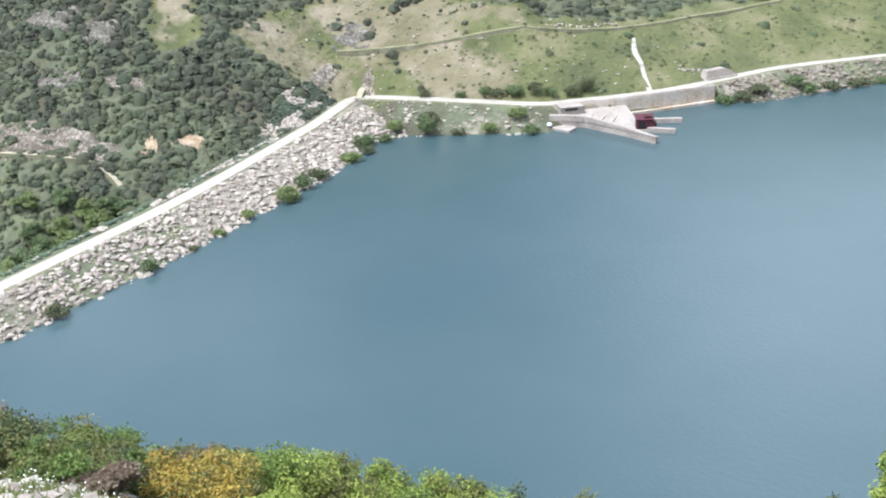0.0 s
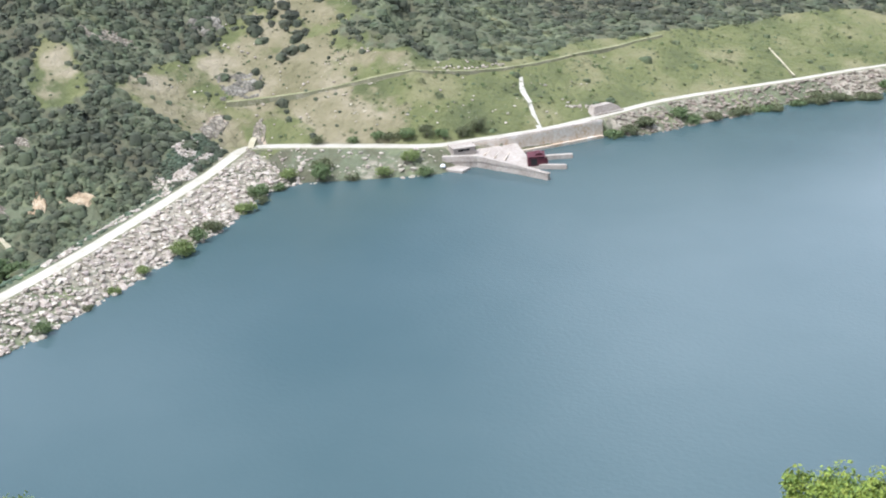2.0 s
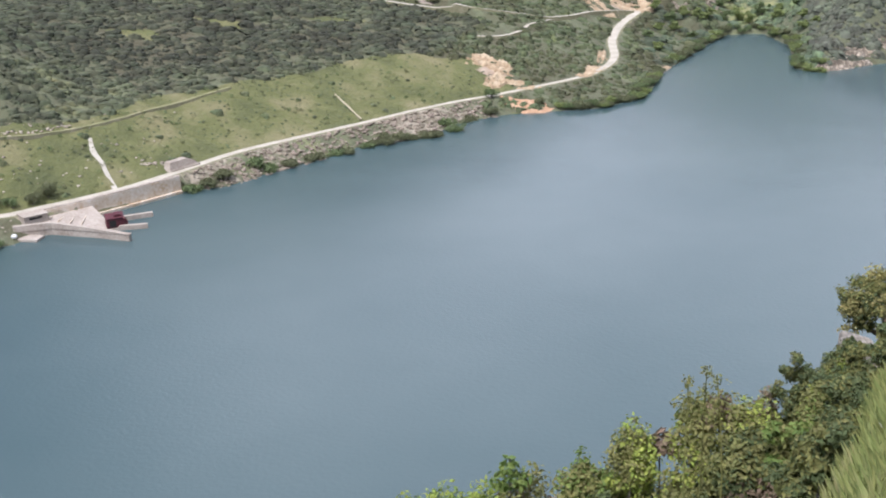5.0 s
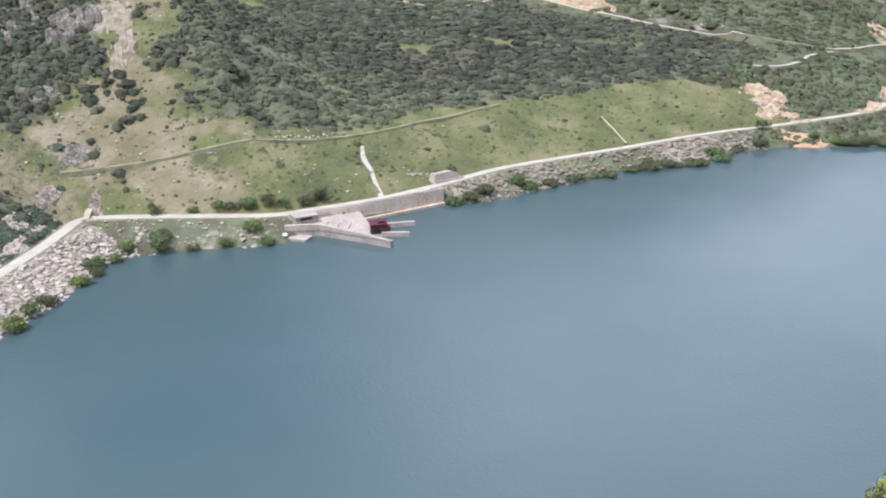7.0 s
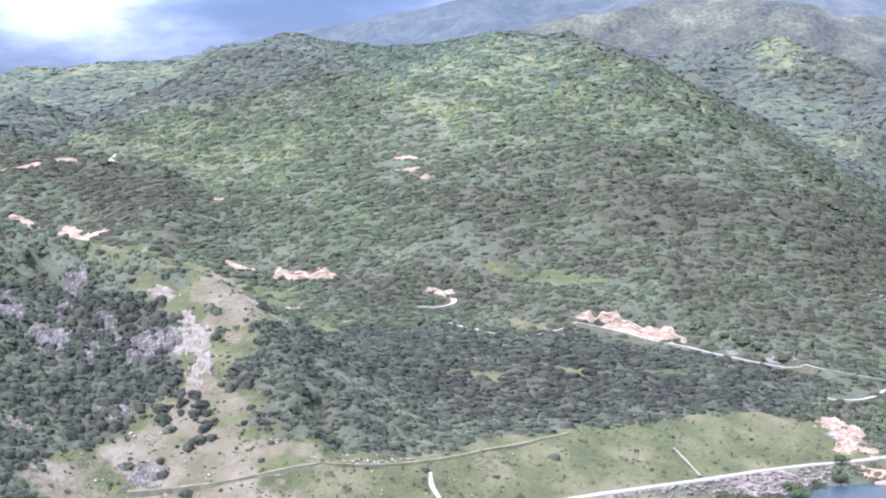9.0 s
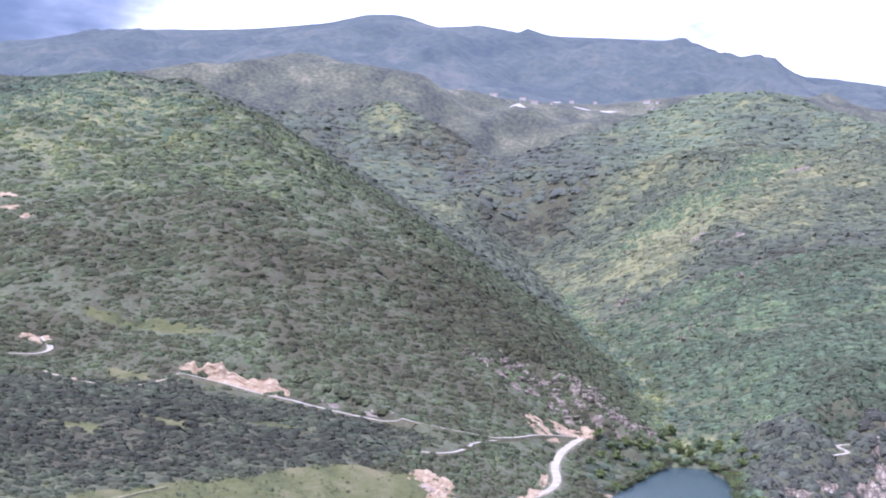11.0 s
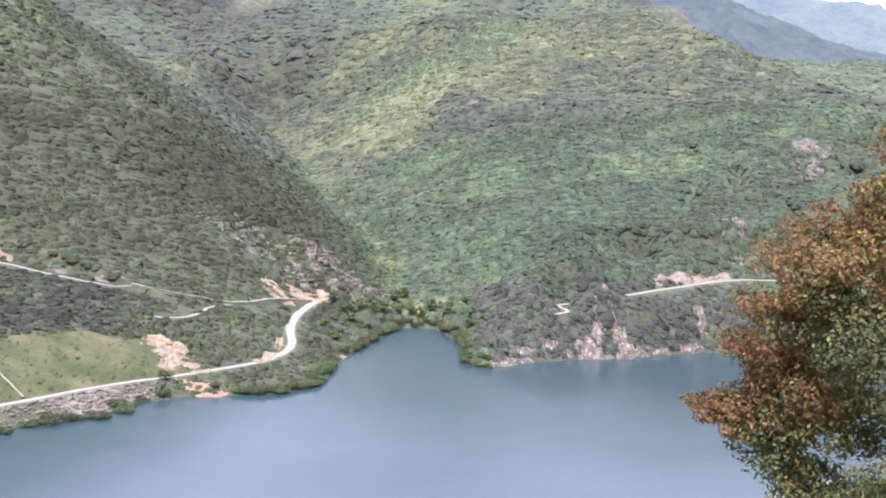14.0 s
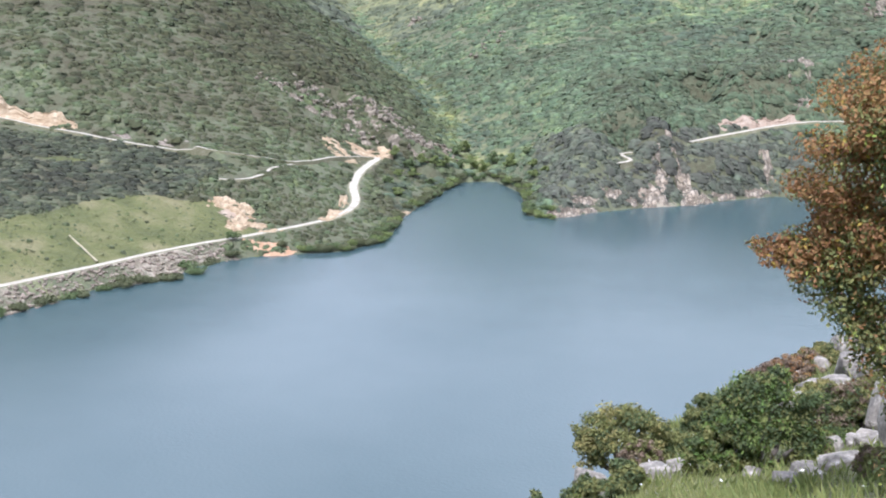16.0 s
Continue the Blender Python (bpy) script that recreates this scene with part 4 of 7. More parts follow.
strip("path_steep", [(-191, 349), (-188.6, 345.2), (-186, 342), (-182, 338.4), (-179, 334.5), (-175, 330), (-172.6, 327.6)], 1.5, M_FOOTPATH, "worn pale footpath down the grass slope", 0.1, category="path", ragged=0.4)
strip("path_field", [(-132, 427), (-125, 421), (-119, 415)], 0.8, M_PATH, "narrow worn line down the grass slope", 0.25, category="path", ragged=0.5)
strip("path_track", [(-264, 286), (-252, 296), (-231, 311), (-213, 325), (-200, 345), (-189, 364), (-183, 379), (-174, 397), (-166, 410)], 1.6, material("grassy_track", [(0.15, 0.155, 0.06), (0.22, 0.215, 0.10), (0.34, 0.31, 0.18)], 0.2), "grassy track along the top of the field", 0.02, category="path", ragged=0.8)
strip("path_valley", [(-303, 184), (-287, 193), (-279, 198), (-265, 197), (-251, 190), (-239, 183)], 1.6, M_PATH, "earth track below the rock face behind the dam", 0.3, category="path", ragged=0.3)
strip("road_bend", [(-285, 512), (-276, 518), (-272, 526), (-280, 533)], 2.6, M_ROAD, "bend of a pale dirt road in the scrub", 0.15, ragged=0.3)
strip("road_west", [(-260, 495), (-242, 492), (-225, 500), (-209, 526)], 2.2, M_PATH, "faint dirt road through the scrub", 0.4, ragged=0.5)

# ---- far mountains, a plain backdrop of distance
FAR = {
    "backdrop_ridge": (0.30, [(-1500, 1900, 300), (-858, 1802, 345), (-723, 1865, 375), (-641, 1894, 373), (-579, 1967, 410), (-511, 1933, 375), (-480, 2000, 360), (-380, 2100, 365),
                              (-240, 2250, 365), (-100, 2330, 375), (120, 2400, 410), (250, 2350, 400)]),
    "backdrop_mountain": (0.34, [(-3200, 2300, 370), (-2300, 2750, 480), (-1960, 2950, 560), (-1620, 3120, 615), (-1430, 3210, 660), (-1250, 3420, 695), (-960, 3420, 715), (-840, 3500, 757), (-765, 3505, 757), (-665, 3520, 722),
                                 (-520, 3570, 740), (-340, 3580, 712), (31, 3600, 706), (213, 3590, 640), (321, 3585, 615), (570, 3550, 584), (770, 3500, 506), (900, 3420, 455), (1070, 3280, 340), (1180, 3100, 280)]),
    "backdrop_far_range": (0.30, [(400, 4500, 560), (965, 4390, 605), (1195, 4340, 597), (1495, 4230, 580), (2100, 4000, 500), (2800, 3500, 420)]),
}


def far_height(key, x, y):
    slope, line = FAR[key]
    z = ridge_body(x, y, slope, line)
    away = np.clip(to_line(x, y, line)[0] / 250, 0.05, 1)
    z = z + (110 * (0.3 - np.abs(fractal(x, y, 520, 5, 13))) + 60 * (0.3 - np.abs(fractal(x, y, 190, 4, 19))) + 22 * fractal(x, y, 70, 3, 17)) * away
    return np.maximum(z - 0.55 * np.clip(1950 - np.hypot(x, y), 0, None), -60)


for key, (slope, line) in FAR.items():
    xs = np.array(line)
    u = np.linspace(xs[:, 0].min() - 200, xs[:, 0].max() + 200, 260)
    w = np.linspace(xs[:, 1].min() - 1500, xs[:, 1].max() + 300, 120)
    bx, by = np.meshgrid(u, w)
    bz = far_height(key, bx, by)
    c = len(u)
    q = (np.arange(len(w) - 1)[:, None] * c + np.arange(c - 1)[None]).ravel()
    # after each tone list: colour and strength of the glow that imitates haze
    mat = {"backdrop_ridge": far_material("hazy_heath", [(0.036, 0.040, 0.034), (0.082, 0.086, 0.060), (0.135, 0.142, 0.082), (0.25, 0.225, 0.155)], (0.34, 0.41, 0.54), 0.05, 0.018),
           "backdrop_mountain": far_material("haze_glow_mountain", [(0.030, 0.036, 0.036), (0.060, 0.074, 0.055), (0.12, 0.115, 0.085)], (0.33, 0.44, 0.555), 0.25),
           "backdrop_far_range": far_material("haze_glow_range", [(0.06, 0.08, 0.06), (0.11, 0.13, 0.09), (0.17, 0.18, 0.14)], (0.40, 0.49, 0.62), 0.46)}[key]
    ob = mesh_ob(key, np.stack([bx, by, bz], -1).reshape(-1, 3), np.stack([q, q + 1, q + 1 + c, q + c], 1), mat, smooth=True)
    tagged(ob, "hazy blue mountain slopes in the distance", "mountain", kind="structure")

# ---- scrub on the slopes, uncountable
KINDS = [tuft(6, 2, 8, 0.30) for _ in range(10)]
SIMPLE = [tuft(6, 2, 6, 0.34) for _ in range(12)]
LEAFY = [tuft(6, 2, 16, 0.30) for _ in range(10)]


def sown(az0, az1, d0, d1, step, seed):
    rng = np.random.default_rng(seed)
    area = math.radians(az1 - az0) * (d1 * d1 - d0 * d0) / 2
    n = int(area / step ** 2)
    d = np.sqrt(rng.uniform(d0 * d0, d1 * d1, n))
    a = np.radians(rng.uniform(az0, az1, n))
    return d * np.sin(a), d * np.cos(a), rng


def toned(ob):
    v = np.empty(len(ob.data.vertices) * 3, np.float32)
    ob.data.vertices.foreach_get("co", v)
    v = v.reshape(-1, 3)
    ob.data.attributes.new("tone", "FLOAT", "POINT").data.foreach_set("value", growth(v[:, 0], v[:, 1]))


crest_turn = np.radians(np.arange(-70, 32, 0.5))          # scrub is thinned where a crest hides the slope from EYE
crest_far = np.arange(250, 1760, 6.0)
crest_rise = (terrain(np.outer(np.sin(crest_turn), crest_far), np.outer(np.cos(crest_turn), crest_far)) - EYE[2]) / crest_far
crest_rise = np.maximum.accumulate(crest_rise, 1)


def in_view(x, y, z):
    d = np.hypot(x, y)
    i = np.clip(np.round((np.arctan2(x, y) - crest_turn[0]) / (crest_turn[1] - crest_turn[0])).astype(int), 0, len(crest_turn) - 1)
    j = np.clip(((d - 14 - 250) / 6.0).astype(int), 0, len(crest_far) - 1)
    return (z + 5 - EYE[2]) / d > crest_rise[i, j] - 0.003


SHELF = [(-262, 336), (-268, 358), (-297, 467), (-255, 489), (-206, 523), (-158, 529), (-93, 524), (-103, 485), (-136, 443), (-173, 398), (-192, 363), (-215, 325)]


def on_shelf(x, y):
    """The belt of dark scrub between the grass field and the dirt road, with a ragged edge."""
    return inside(x + 7 * fractal(x, y, 20, 3, 121), y + 7 * fractal(x, y, 20, 3, 123), SHELF)


def east_side(x, y):
    return (x > np.interp(y, [p[1] for p in STREAM], [p[0] for p in STREAM]) + 12) & (y > 500)


def shore_bank(x, y):
    return (x > 50) & (y > 500) & (to_line(x, y, LAKE, True)[0] < 34)


def scrub(name, az0, az1, d0, d1, step, size, seed, label, kinds, mat, lush=None, tall=0.62, dark=None, region=None):
    x, y, rng = sown(az0, az1, d0, d1, step, seed)
    if region is not None:
        k = region(x, y)
        x, y = x[k], y[k]
    if dark is not None:
        k = (on_shelf(x, y) | ((x < -0.72 * y) & (np.hypot(x, y) < 480))) == dark
        x, y = x[k], y[k]
    grass, dry, bare, rock = cover(x, y)
    rd, where = to_line(x, y, ROAD)
    sd, _ = to_line(x, y, LAKE, True)
    wood = 1.15 + 0.55 * fractal(x, y, 48, 4, 81) + 0.55 * fractal(x * 0.55, y, 11, 3, 83)
    p = np.clip(wood, np.where(east_side(x, y), 0.7, 0.35), 1) * (1 - np.clip(grass * 1.3 - 0.1, 0, np.where((rd < 60) | (y < 470), 0.97, 0.8))) * (1 - np.clip(bare * 1.6, 0, 1)) * (1 - 0.8 * np.clip(rock * 1.3, 0, 1))
    shore_north = inside(x, y, ROAD_SIDE) & (where < 16.3)
    p = np.where(inside(x, y, LAKE) | (rd < 4.2) | shore_north | (sd < 2.0), 0, p)
    for line in ([(-209, 526), (-160, 531), (-119, 528), (-95, 528), (-65, 554), (-33, 602)], [(124, 600), (142, 611), (156, 617.5), (170, 623.5), (187, 628), (204, 628.5), (222, 625)], [(86, 574), (91, 579), (88, 583), (94, 589)], [(-285, 512), (-272, 526)], [(-92, 505), (-72, 530)]):
        p = np.where(to_line(x, y, line)[0] < (4.2 if line[0][0] > 100 else 2.4), 0, p)
    p = np.where((rd < 11) & (where < 4.5), p * 0.12, p)
    for cx, cy, ca, cb, turn_, *_ in SHORE_CLIFFS + OUTCROPS + PALE_ROCKS + SCREES + BARE_EARTH:
        c, q = math.cos(turn_), math.sin(turn_)
        off = np.hypot(((x - cx) * c + (y - cy) * q) / (ca + 0.4), ((y - cy) * c - (x - cx) * q) / (cb + 0.4))
        p = np.where(off < 0.8, p * (0.4 if cx < -285 and cy < 400 else 0.08), p)
    p = np.where(np.hypot(x, y) < 400, p * np.clip(1.1 + 1.0 * fractal(x, y, 16, 3, 89), 0.4, 1), p)
    if d0 >= 500:
        zc = terrain(x, y, False)
        p = p * np.clip(0.86 + 0.12 * (x > 25) + 0.95 * fractal(x * 0.16 + y * 0.05, zc * 1.5, 9, 3, 125), 0.38, 1)
    green = mask(x, y, LUSH, 0.8, 58)
    if lush is not None:
        p = np.where(np.clip(green, 0, 1) * 1.2 > rng.uniform(0.2, 1, len(x)), p if lush else 0, 0 if lush else p)
        p = np.clip(p * (1.3 if lush else 1), 0, 1)
    k = rng.uniform(0, 1, len(x)) < p
    x, y = x[k], y[k]
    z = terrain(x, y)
    k = in_view(x, y, z) | (rng.uniform(0, 1, len(x)) < 0.12)
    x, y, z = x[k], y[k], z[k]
    band = 1.0 if d0 < 380 else 1.45 if d0 < 640 else 1.75
    s = size * (0.42 + 1.2 * rng.uniform(0, 1, len(x)) ** 2.6) * (1 + 0.3 * fractal(x, y, 40, 2, 85))
    lean = (0.26 if d0 < 900 else 0.36) * np.column_stack([terrain(x + 3, y) - terrain(x - 3, y), terrain(x, y + 3) - terrain(x, y - 3)]) / 6.0 if d0 >= 520 else None
    ob = scatter(name, np.column_stack([x, y, z]), s, mat, kinds, tall, tall, True, band, lean)
    toned(ob)
    return tagged(ob, label, "scrub", kind="stuff")


MAQUIS = "dense dark green maquis scrub on the slopes above the lake"
scrub("scrub_knoll", -66, -36, 290, 480, 1.65, 1.7, 10, "dense dark green bushes on the knoll behind the dam", LEAFY, M_KNOLL, tall=0.75, dark=True)
scrub("scrub_shelf", -36, -6, 380, 580, 2.0, 1.6, 11, MAQUIS, KINDS, M_KNOLL, tall=0.72, dark=True)
scrub("scrub_slope", -66, 26, 290, 520, 2.0, 1.5, 18, "low olive scrub and heath round the lake", KINDS, M_SCRUB, tall=0.7, dark=False)
scrub("scrub_slope", -60, 26, 520, 640, 2.05, 1.5, 15, "low olive scrub and heath above the lake", LEAFY, M_SCRUB, False, 0.72, False, lambda x, y: ~east_side(x, y))
scrub("scrub_slope", 2, 26, 520, 640, 1.95, 1.6, 20, "dense grey-green scrub, haze in its colour, above the rocky shore", LEAFY, M_EAST, None, 0.72, None, lambda x, y: east_side(x, y) & ~shore_bank(x, y))
scrub("scrub_bank", 4, 22, 530, 660, 1.75, 1.9, 21, "dark brush on the steep rocky bank above the water", LEAFY, M_BANK, None, 0.8, None, shore_bank)
scrub("scrub_slope", 5, 22, 612, 730, 1.75, 1.6, 23, "grey-green scrub, haze in its colour, on the steep face above the far road", LEAFY, M_EAST, None, 0.75, None, lambda x, y: east_side(x, y) & ~shore_bank(x, y))
scrub("scrub_nose", -10, 1, 625, 740, 2.0, 1.6, 24, "low brown-green scrub on the hill's steep nose", LEAFY, M_SCRUB, None, 0.72, None, lambda x, y: ~east_side(x, y))
scrub("scrub_hillside", -60, 28, 640, 900, 2.45, 1.8, 12, "mixed green scrub covering the hillsides", KINDS, M_SCRUB, False, 0.72, None, lambda x, y: ~east_side(x, y))
scrub("scrub_hillside", -8, 28, 640, 900, 2.35, 1.9, 22, "dense grey-green scrub, haze in its colour, covering the far slope", KINDS, M_EAST, False, 0.72, None, east_side)
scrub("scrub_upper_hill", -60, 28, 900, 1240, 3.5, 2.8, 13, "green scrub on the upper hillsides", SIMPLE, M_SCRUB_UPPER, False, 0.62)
scrub("scrub_far_hill", -62, 28, 1240, 1745, 5.4, 4.0, 14, "scrub patches on the distant hills", SIMPLE, M_HEATH_HAZE, False, 0.5)
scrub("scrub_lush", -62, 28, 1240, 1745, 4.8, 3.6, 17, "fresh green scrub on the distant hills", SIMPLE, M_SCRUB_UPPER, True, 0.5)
scrub("scrub_lush", -62, 28, 520, 1240, 2.7, 1.9, 16, "fresh green thickets along the stream and on flanks coloured as sunlit", SIMPLE, M_BRIGHT, True, 0.7)
x, y, rng = sown(-60, -6, 280, 520, 1.5, 19)
k = (rng.uniform(0, 1, len(x)) < 0.42 * np.clip(cover(x, y)[0], 0, 1) * (0.55 + 1.2 * fractal(x, y, 9, 3, 87))) & (to_line(x, y, ROAD)[0] > 4.0)
ob = scatter("field_herbs", np.column_stack([x, y, terrain(x, y)])[k], 0.22 + 0.5 * rng.uniform(0, 1, k.sum()) ** 2, M_SCRUB, SIMPLE, 0.5, 0.5, True)
toned(ob)
tagged(ob, "tufts of herbs and low shrubs dotted over the grass field", "herbs", kind="stuff")

# ---- the intake works at the shore
intake = tagged(empty("water_intake", (-176, 305, 0)), "weathered concrete water intake with wing wall and sloping apron", "intake")


def at_home(ob, thing):
    """Give a part its world place under a thing that stands away from the origin."""
    ob.parent = thing
    ob.matrix_parent_inverse = thing.matrix_basis.inverted()
    return ob


at_home(part("wing_wall", wall_along([(-188.5, 294.6), (-179, 299.3), (-172, 298.6), (-165, 297.9), (-153.6, 295.9)], 1.0, -4.0, [3.4, 3.4, 3.0, 2.6, 1.9]), M_CONCRETE, label="long low concrete wall reaching into the water"), intake)
at_home(part("wall_cap", wall_along([(-188.5, 294.6), (-179, 299.3), (-172, 298.6), (-165, 297.9), (-153.4, 295.9)], 1.35, 1.86, [3.62, 3.62, 3.22, 2.82, 2.12], 0.04), M_CONCRETE, label="pale coping"), intake)
at_home(part("retaining_wall", wall_along([(-185.2, 304.0), (-178.2, 312.0), (-168.0, 326.3), (-162.5, 334.5), (-158.0, 341.5)], 0.9, -4.0, [5.25] * 5), M_STAINED, label="rust-stained retaining wall below the road"), intake)
at_home(part("kerb", wall_along([(-185.4, 304.2), (-178.4, 312.2), (-168.2, 326.5), (-162.7, 334.7), (-158.2, 341.7)], 1.1, 5.0, [5.55] * 5, 0.05), M_CONCRETE, label="pale concrete kerb"), intake)
bm = bmesh.new()
apron_top = [(-186.5, 299.4, 3.5), (-184.6, 303.6, 3.7), (-175.0, 316.2, 3.2), (-167.6, 310.4, 0.6), (-163.6, 299.4, 0.6), (-179, 299.8, 2.6)]
up_ = [bm.verts.new(p) for p in apron_top]
down_ = [bm.verts.new((x, y, -4.0)) for x, y, _ in apron_top]
bmesh.ops.triangulate(bm, faces=[bm.faces.new(up_)])
for k in range(6):
    bm.faces.new((up_[k], down_[k], down_[(k + 1) % 6], up_[(k + 1) % 6]))
at_home(part("apron", bm, M_CONCRETE, label="bright sloping concrete apron"), intake)
at_home(part("footing", wall_along([(-174.0, 316.2), (-166.8, 326.6), (-161.8, 334.0), (-157.4, 340.8)], 1.3, -4.0, [0.8, 0.8, 0.8, 0.8]), M_STAINED, label="stained footing at the waterline"), intake)
for k in range(5):      # seams of the apron's slabs
    a, b = Vector((-182.0 + 3.6 * k, 301.0 - 0.2 * k, 0)), Vector((-181.2 + 2.2 * k, 306.6 + 1.9 * k, 0))
    if k < 4:
        fx = lambda p: 3.55 - 3.0 * max(0.0, min(1.0, (p.x + 183) / 19))
        bm = bmesh.new()
        d = (b - a).normalized()
        s = Vector((-d.y, d.x, 0)) * 0.10
        corner = [a + s, a - s, b - s, b + s]
        lo = [bm.verts.new((p.x, p.y, fx(p) - 0.2)) for p in corner]
        hi = [bm.verts.new((p.x, p.y, fx(p) + 0.14)) for p in corner]
        bm.faces.new(hi)
        for j in range(4):
            bm.faces.new((lo[j], lo[(j + 1) % 4], hi[(j + 1) % 4], hi[j]))
        at_home(part("rib", bm, M_STAINED), intake)
bm = bmesh.new()
block(bm, (-190, 292.0, -3), (-180, 296.5, 0.75), 0.15)
at_home(part("quay", bm, M_CONCRETE, label="low stained quay at the water's edge"), intake)
for line in ([(-164.6, 312.6), (-156.8, 317.8)], [(-161.2, 304.6), (-153.6, 307.4)]):
    at_home(part("pier", wall_along(line, 1.15, -5.0, [1.35, 1.35], 0.08), M_CONCRETE, label="low concrete pier in the water"), intake)

house = tagged(empty("gatehouse", (-185.4, 300.6, 4.3), radians(50)), "flat-roofed concrete gatehouse with a dark slot", "gatehouse")
bm = bmesh.new()
block(bm, (-3.4, -2.4, -3.5), (3.6, 2.4, 1.1), 0.06)
part("wall", bm, M_CONCRETE, house)
bm = bmesh.new()
block(bm, (-3.6, -2.7, 1.1), (3.8, 2.7, 1.4), 0.06)
part("roof", bm, M_CONCRETE, house, "pale flat concrete roof slab")
# solid dark block in place of the slot's inner shade
bm = bmesh.new()
block(bm, (-1.9, -2.46, 0.15), (1.9, -2.30, 0.75), 0.02)
part("slot", bm, M_OPENING_SHADE, house, "dark block for the shade in the slot")
bm = bmesh.new()
block(bm, (3.52, -0.6, -0.9), (3.66, 0.5, 0.95), 0.02)
part("door", bm, M_STEEL, house, "grey steel door")

hoist = tagged(empty("gate_hoist", (-162.9, 305.6, 0.6), radians(35)), "dark red steel gate hoist standing between concrete piers", "gate hoist")
for x in (-2.2, 2.2):
    for y in (-1.7, 1.7):
        bm = bmesh.new()
        block(bm, (x - 0.16, y - 0.16, -3.0), (x + 0.16, y + 0.16, 3.2), 0.03)
        part("post", bm, M_RED, hoist)
for lo, hi in (((-2.35, -1.85, 0.2), (2.35, -1.70, 3.1)), ((-2.35, 1.70, 0.2), (2.35, 1.85, 3.1)), ((-2.40, -1.7, 0.2), (-2.25, 1.7, 3.1))):
    bm = bmesh.new()
    block(bm, lo, hi, 0.03)
    part("panel", bm, M_RED, hoist)
for k in range(4):
    bm = bmesh.new()
    block(bm, (-2.0 + k * 1.15, -1.93, 0.3), (-1.86 + k * 1.15, -1.84, 3.0), 0.01)
    part("stiffener", bm, M_RED, hoist)
bm = bmesh.new()
v = [bm.verts.new(p) for p in ((-2.6, -2.1, 3.1), (2.6, -2.1, 3.1), (2.6, 2.1, 3.1), (-2.6, 2.1, 3.1), (-2.6, 0, 4.3), (2.6, 0, 4.3))]
for f in ((0, 1, 5, 4), (2, 3, 4, 5), (0, 4, 3), (1, 2, 5), (3, 2, 1, 0)):
    bm.faces.new([v[k] for k in f])
part("roof", bm, M_RED, hoist, "red sheet roof")
bm = bmesh.new()
bmesh.ops.create_cone(bm, cap_ends=True, segments=18, radius1=0.85, radius2=0.85, depth=2.6, matrix=Matrix.Translation((2.5, 0, 1.3)) @ Matrix.Rotation(radians(90), 4, "X"))
drum = part("drum", bm, material("faded_red_paint", [(0.25, 0.07, 0.06), (0.36, 0.13, 0.11)], 0.8, 0.6), hoist, "faded red winding drum")
for y in (-1.35, 1.35):
    bm = bmesh.new()
    bmesh.ops.create_cone(bm, cap_ends=True, segments=18, radius1=1.1, radius2=1.1, depth=0.12, matrix=Matrix.Translation((2.5, y, 1.3)) @ Matrix.Rotation(radians(90), 4, "X"))
    part("flange", bm, M_RED, drum)
bm = bmesh.new()
bmesh.ops.create_cone(bm, cap_ends=True, segments=20, radius1=1.55, radius2=1.55, depth=3.1, matrix=Matrix.Translation((0.9, -0.1, 2.6)) @ Matrix.Rotation(radians(90), 4, "X"))
part("gear_housing", bm, M_RED, hoist, "round dark red gear housing")
# dark plate on the panel, painted as the shade of an opening
bm = bmesh.new()
block(bm, (-1.6, -1.98, 0.6), (0.2, -1.90, 2.4), 0.01)
part("opening", bm, M_OPENING_SHADE, hoist, "dark plate for the shade in an opening")
bm = bmesh.new()
block(bm, (-2.8, -2.2, -1.0), (3.6, 2.2, 0.12), 0.06)
part("platform", bm, M_CONCRETE, hoist, "concrete platform at the water")

portal = tagged(empty("tunnel_portal", (-160.0, 351.2, 5.0), radians(61)), "pale concrete portal block set into the grass slope", "portal")
bm = bmesh.new()
face = [(-6.4, 0.0), (5.6, 0.0), (3.6, 2.0), (1.2, 3.1), (-5.4, 2.9)]
a_ = [bm.verts.new((x, 0.25 * z - 0.4, z)) for x, z in face]
b_ = [bm.verts.new((x, 3.2, z - 0.2)) for x, z in face]
a0 = [bm.verts.new((x, -0.5, -1.0)) for x in (-6.4, 5.6)]
bm.faces.new(a_)
bm.faces.new(b_[::-1])
for k in range(5):
    bm.faces.new((a_[k], b_[k], b_[(k + 1) % 5], a_[(k + 1) % 5]))
bm.faces.new((a0[0], a0[1], a_[1], a_[0]))
bmesh.ops.bevel(bm, geom=bm.edges[:], offset=0.08, segments=1, affect="EDGES")
part("block", bm, M_CONCRETE, portal)
bm = bmesh.new()
block(bm, (-6.3, -1.1, -1.2), (5.3, -0.55, 0.75), 0.06)
part("kerb", bm, M_CONCRETE, portal, "low kerb at the portal's foot")

bm = bmesh.new()
bmesh.ops.create_uvsphere(bm, u_segments=14, v_segments=8, radius=0.9)
for v in bm.verts:
    v.co = Vector((v.co.x * 1.0, v.co.y * 0.9, v.co.z * 0.75))
buoy = part("float", bm, material("white_plastic", [(0.70, 0.70, 0.68), (0.80, 0.80, 0.78)], 1.0, 0.5, 0.0), label="", smooth=True)
buoy.matrix_basis = Matrix.Translation((-186.8, 292.0, 1.5))
tagged(buoy, "round white float lying on the quay", "float")


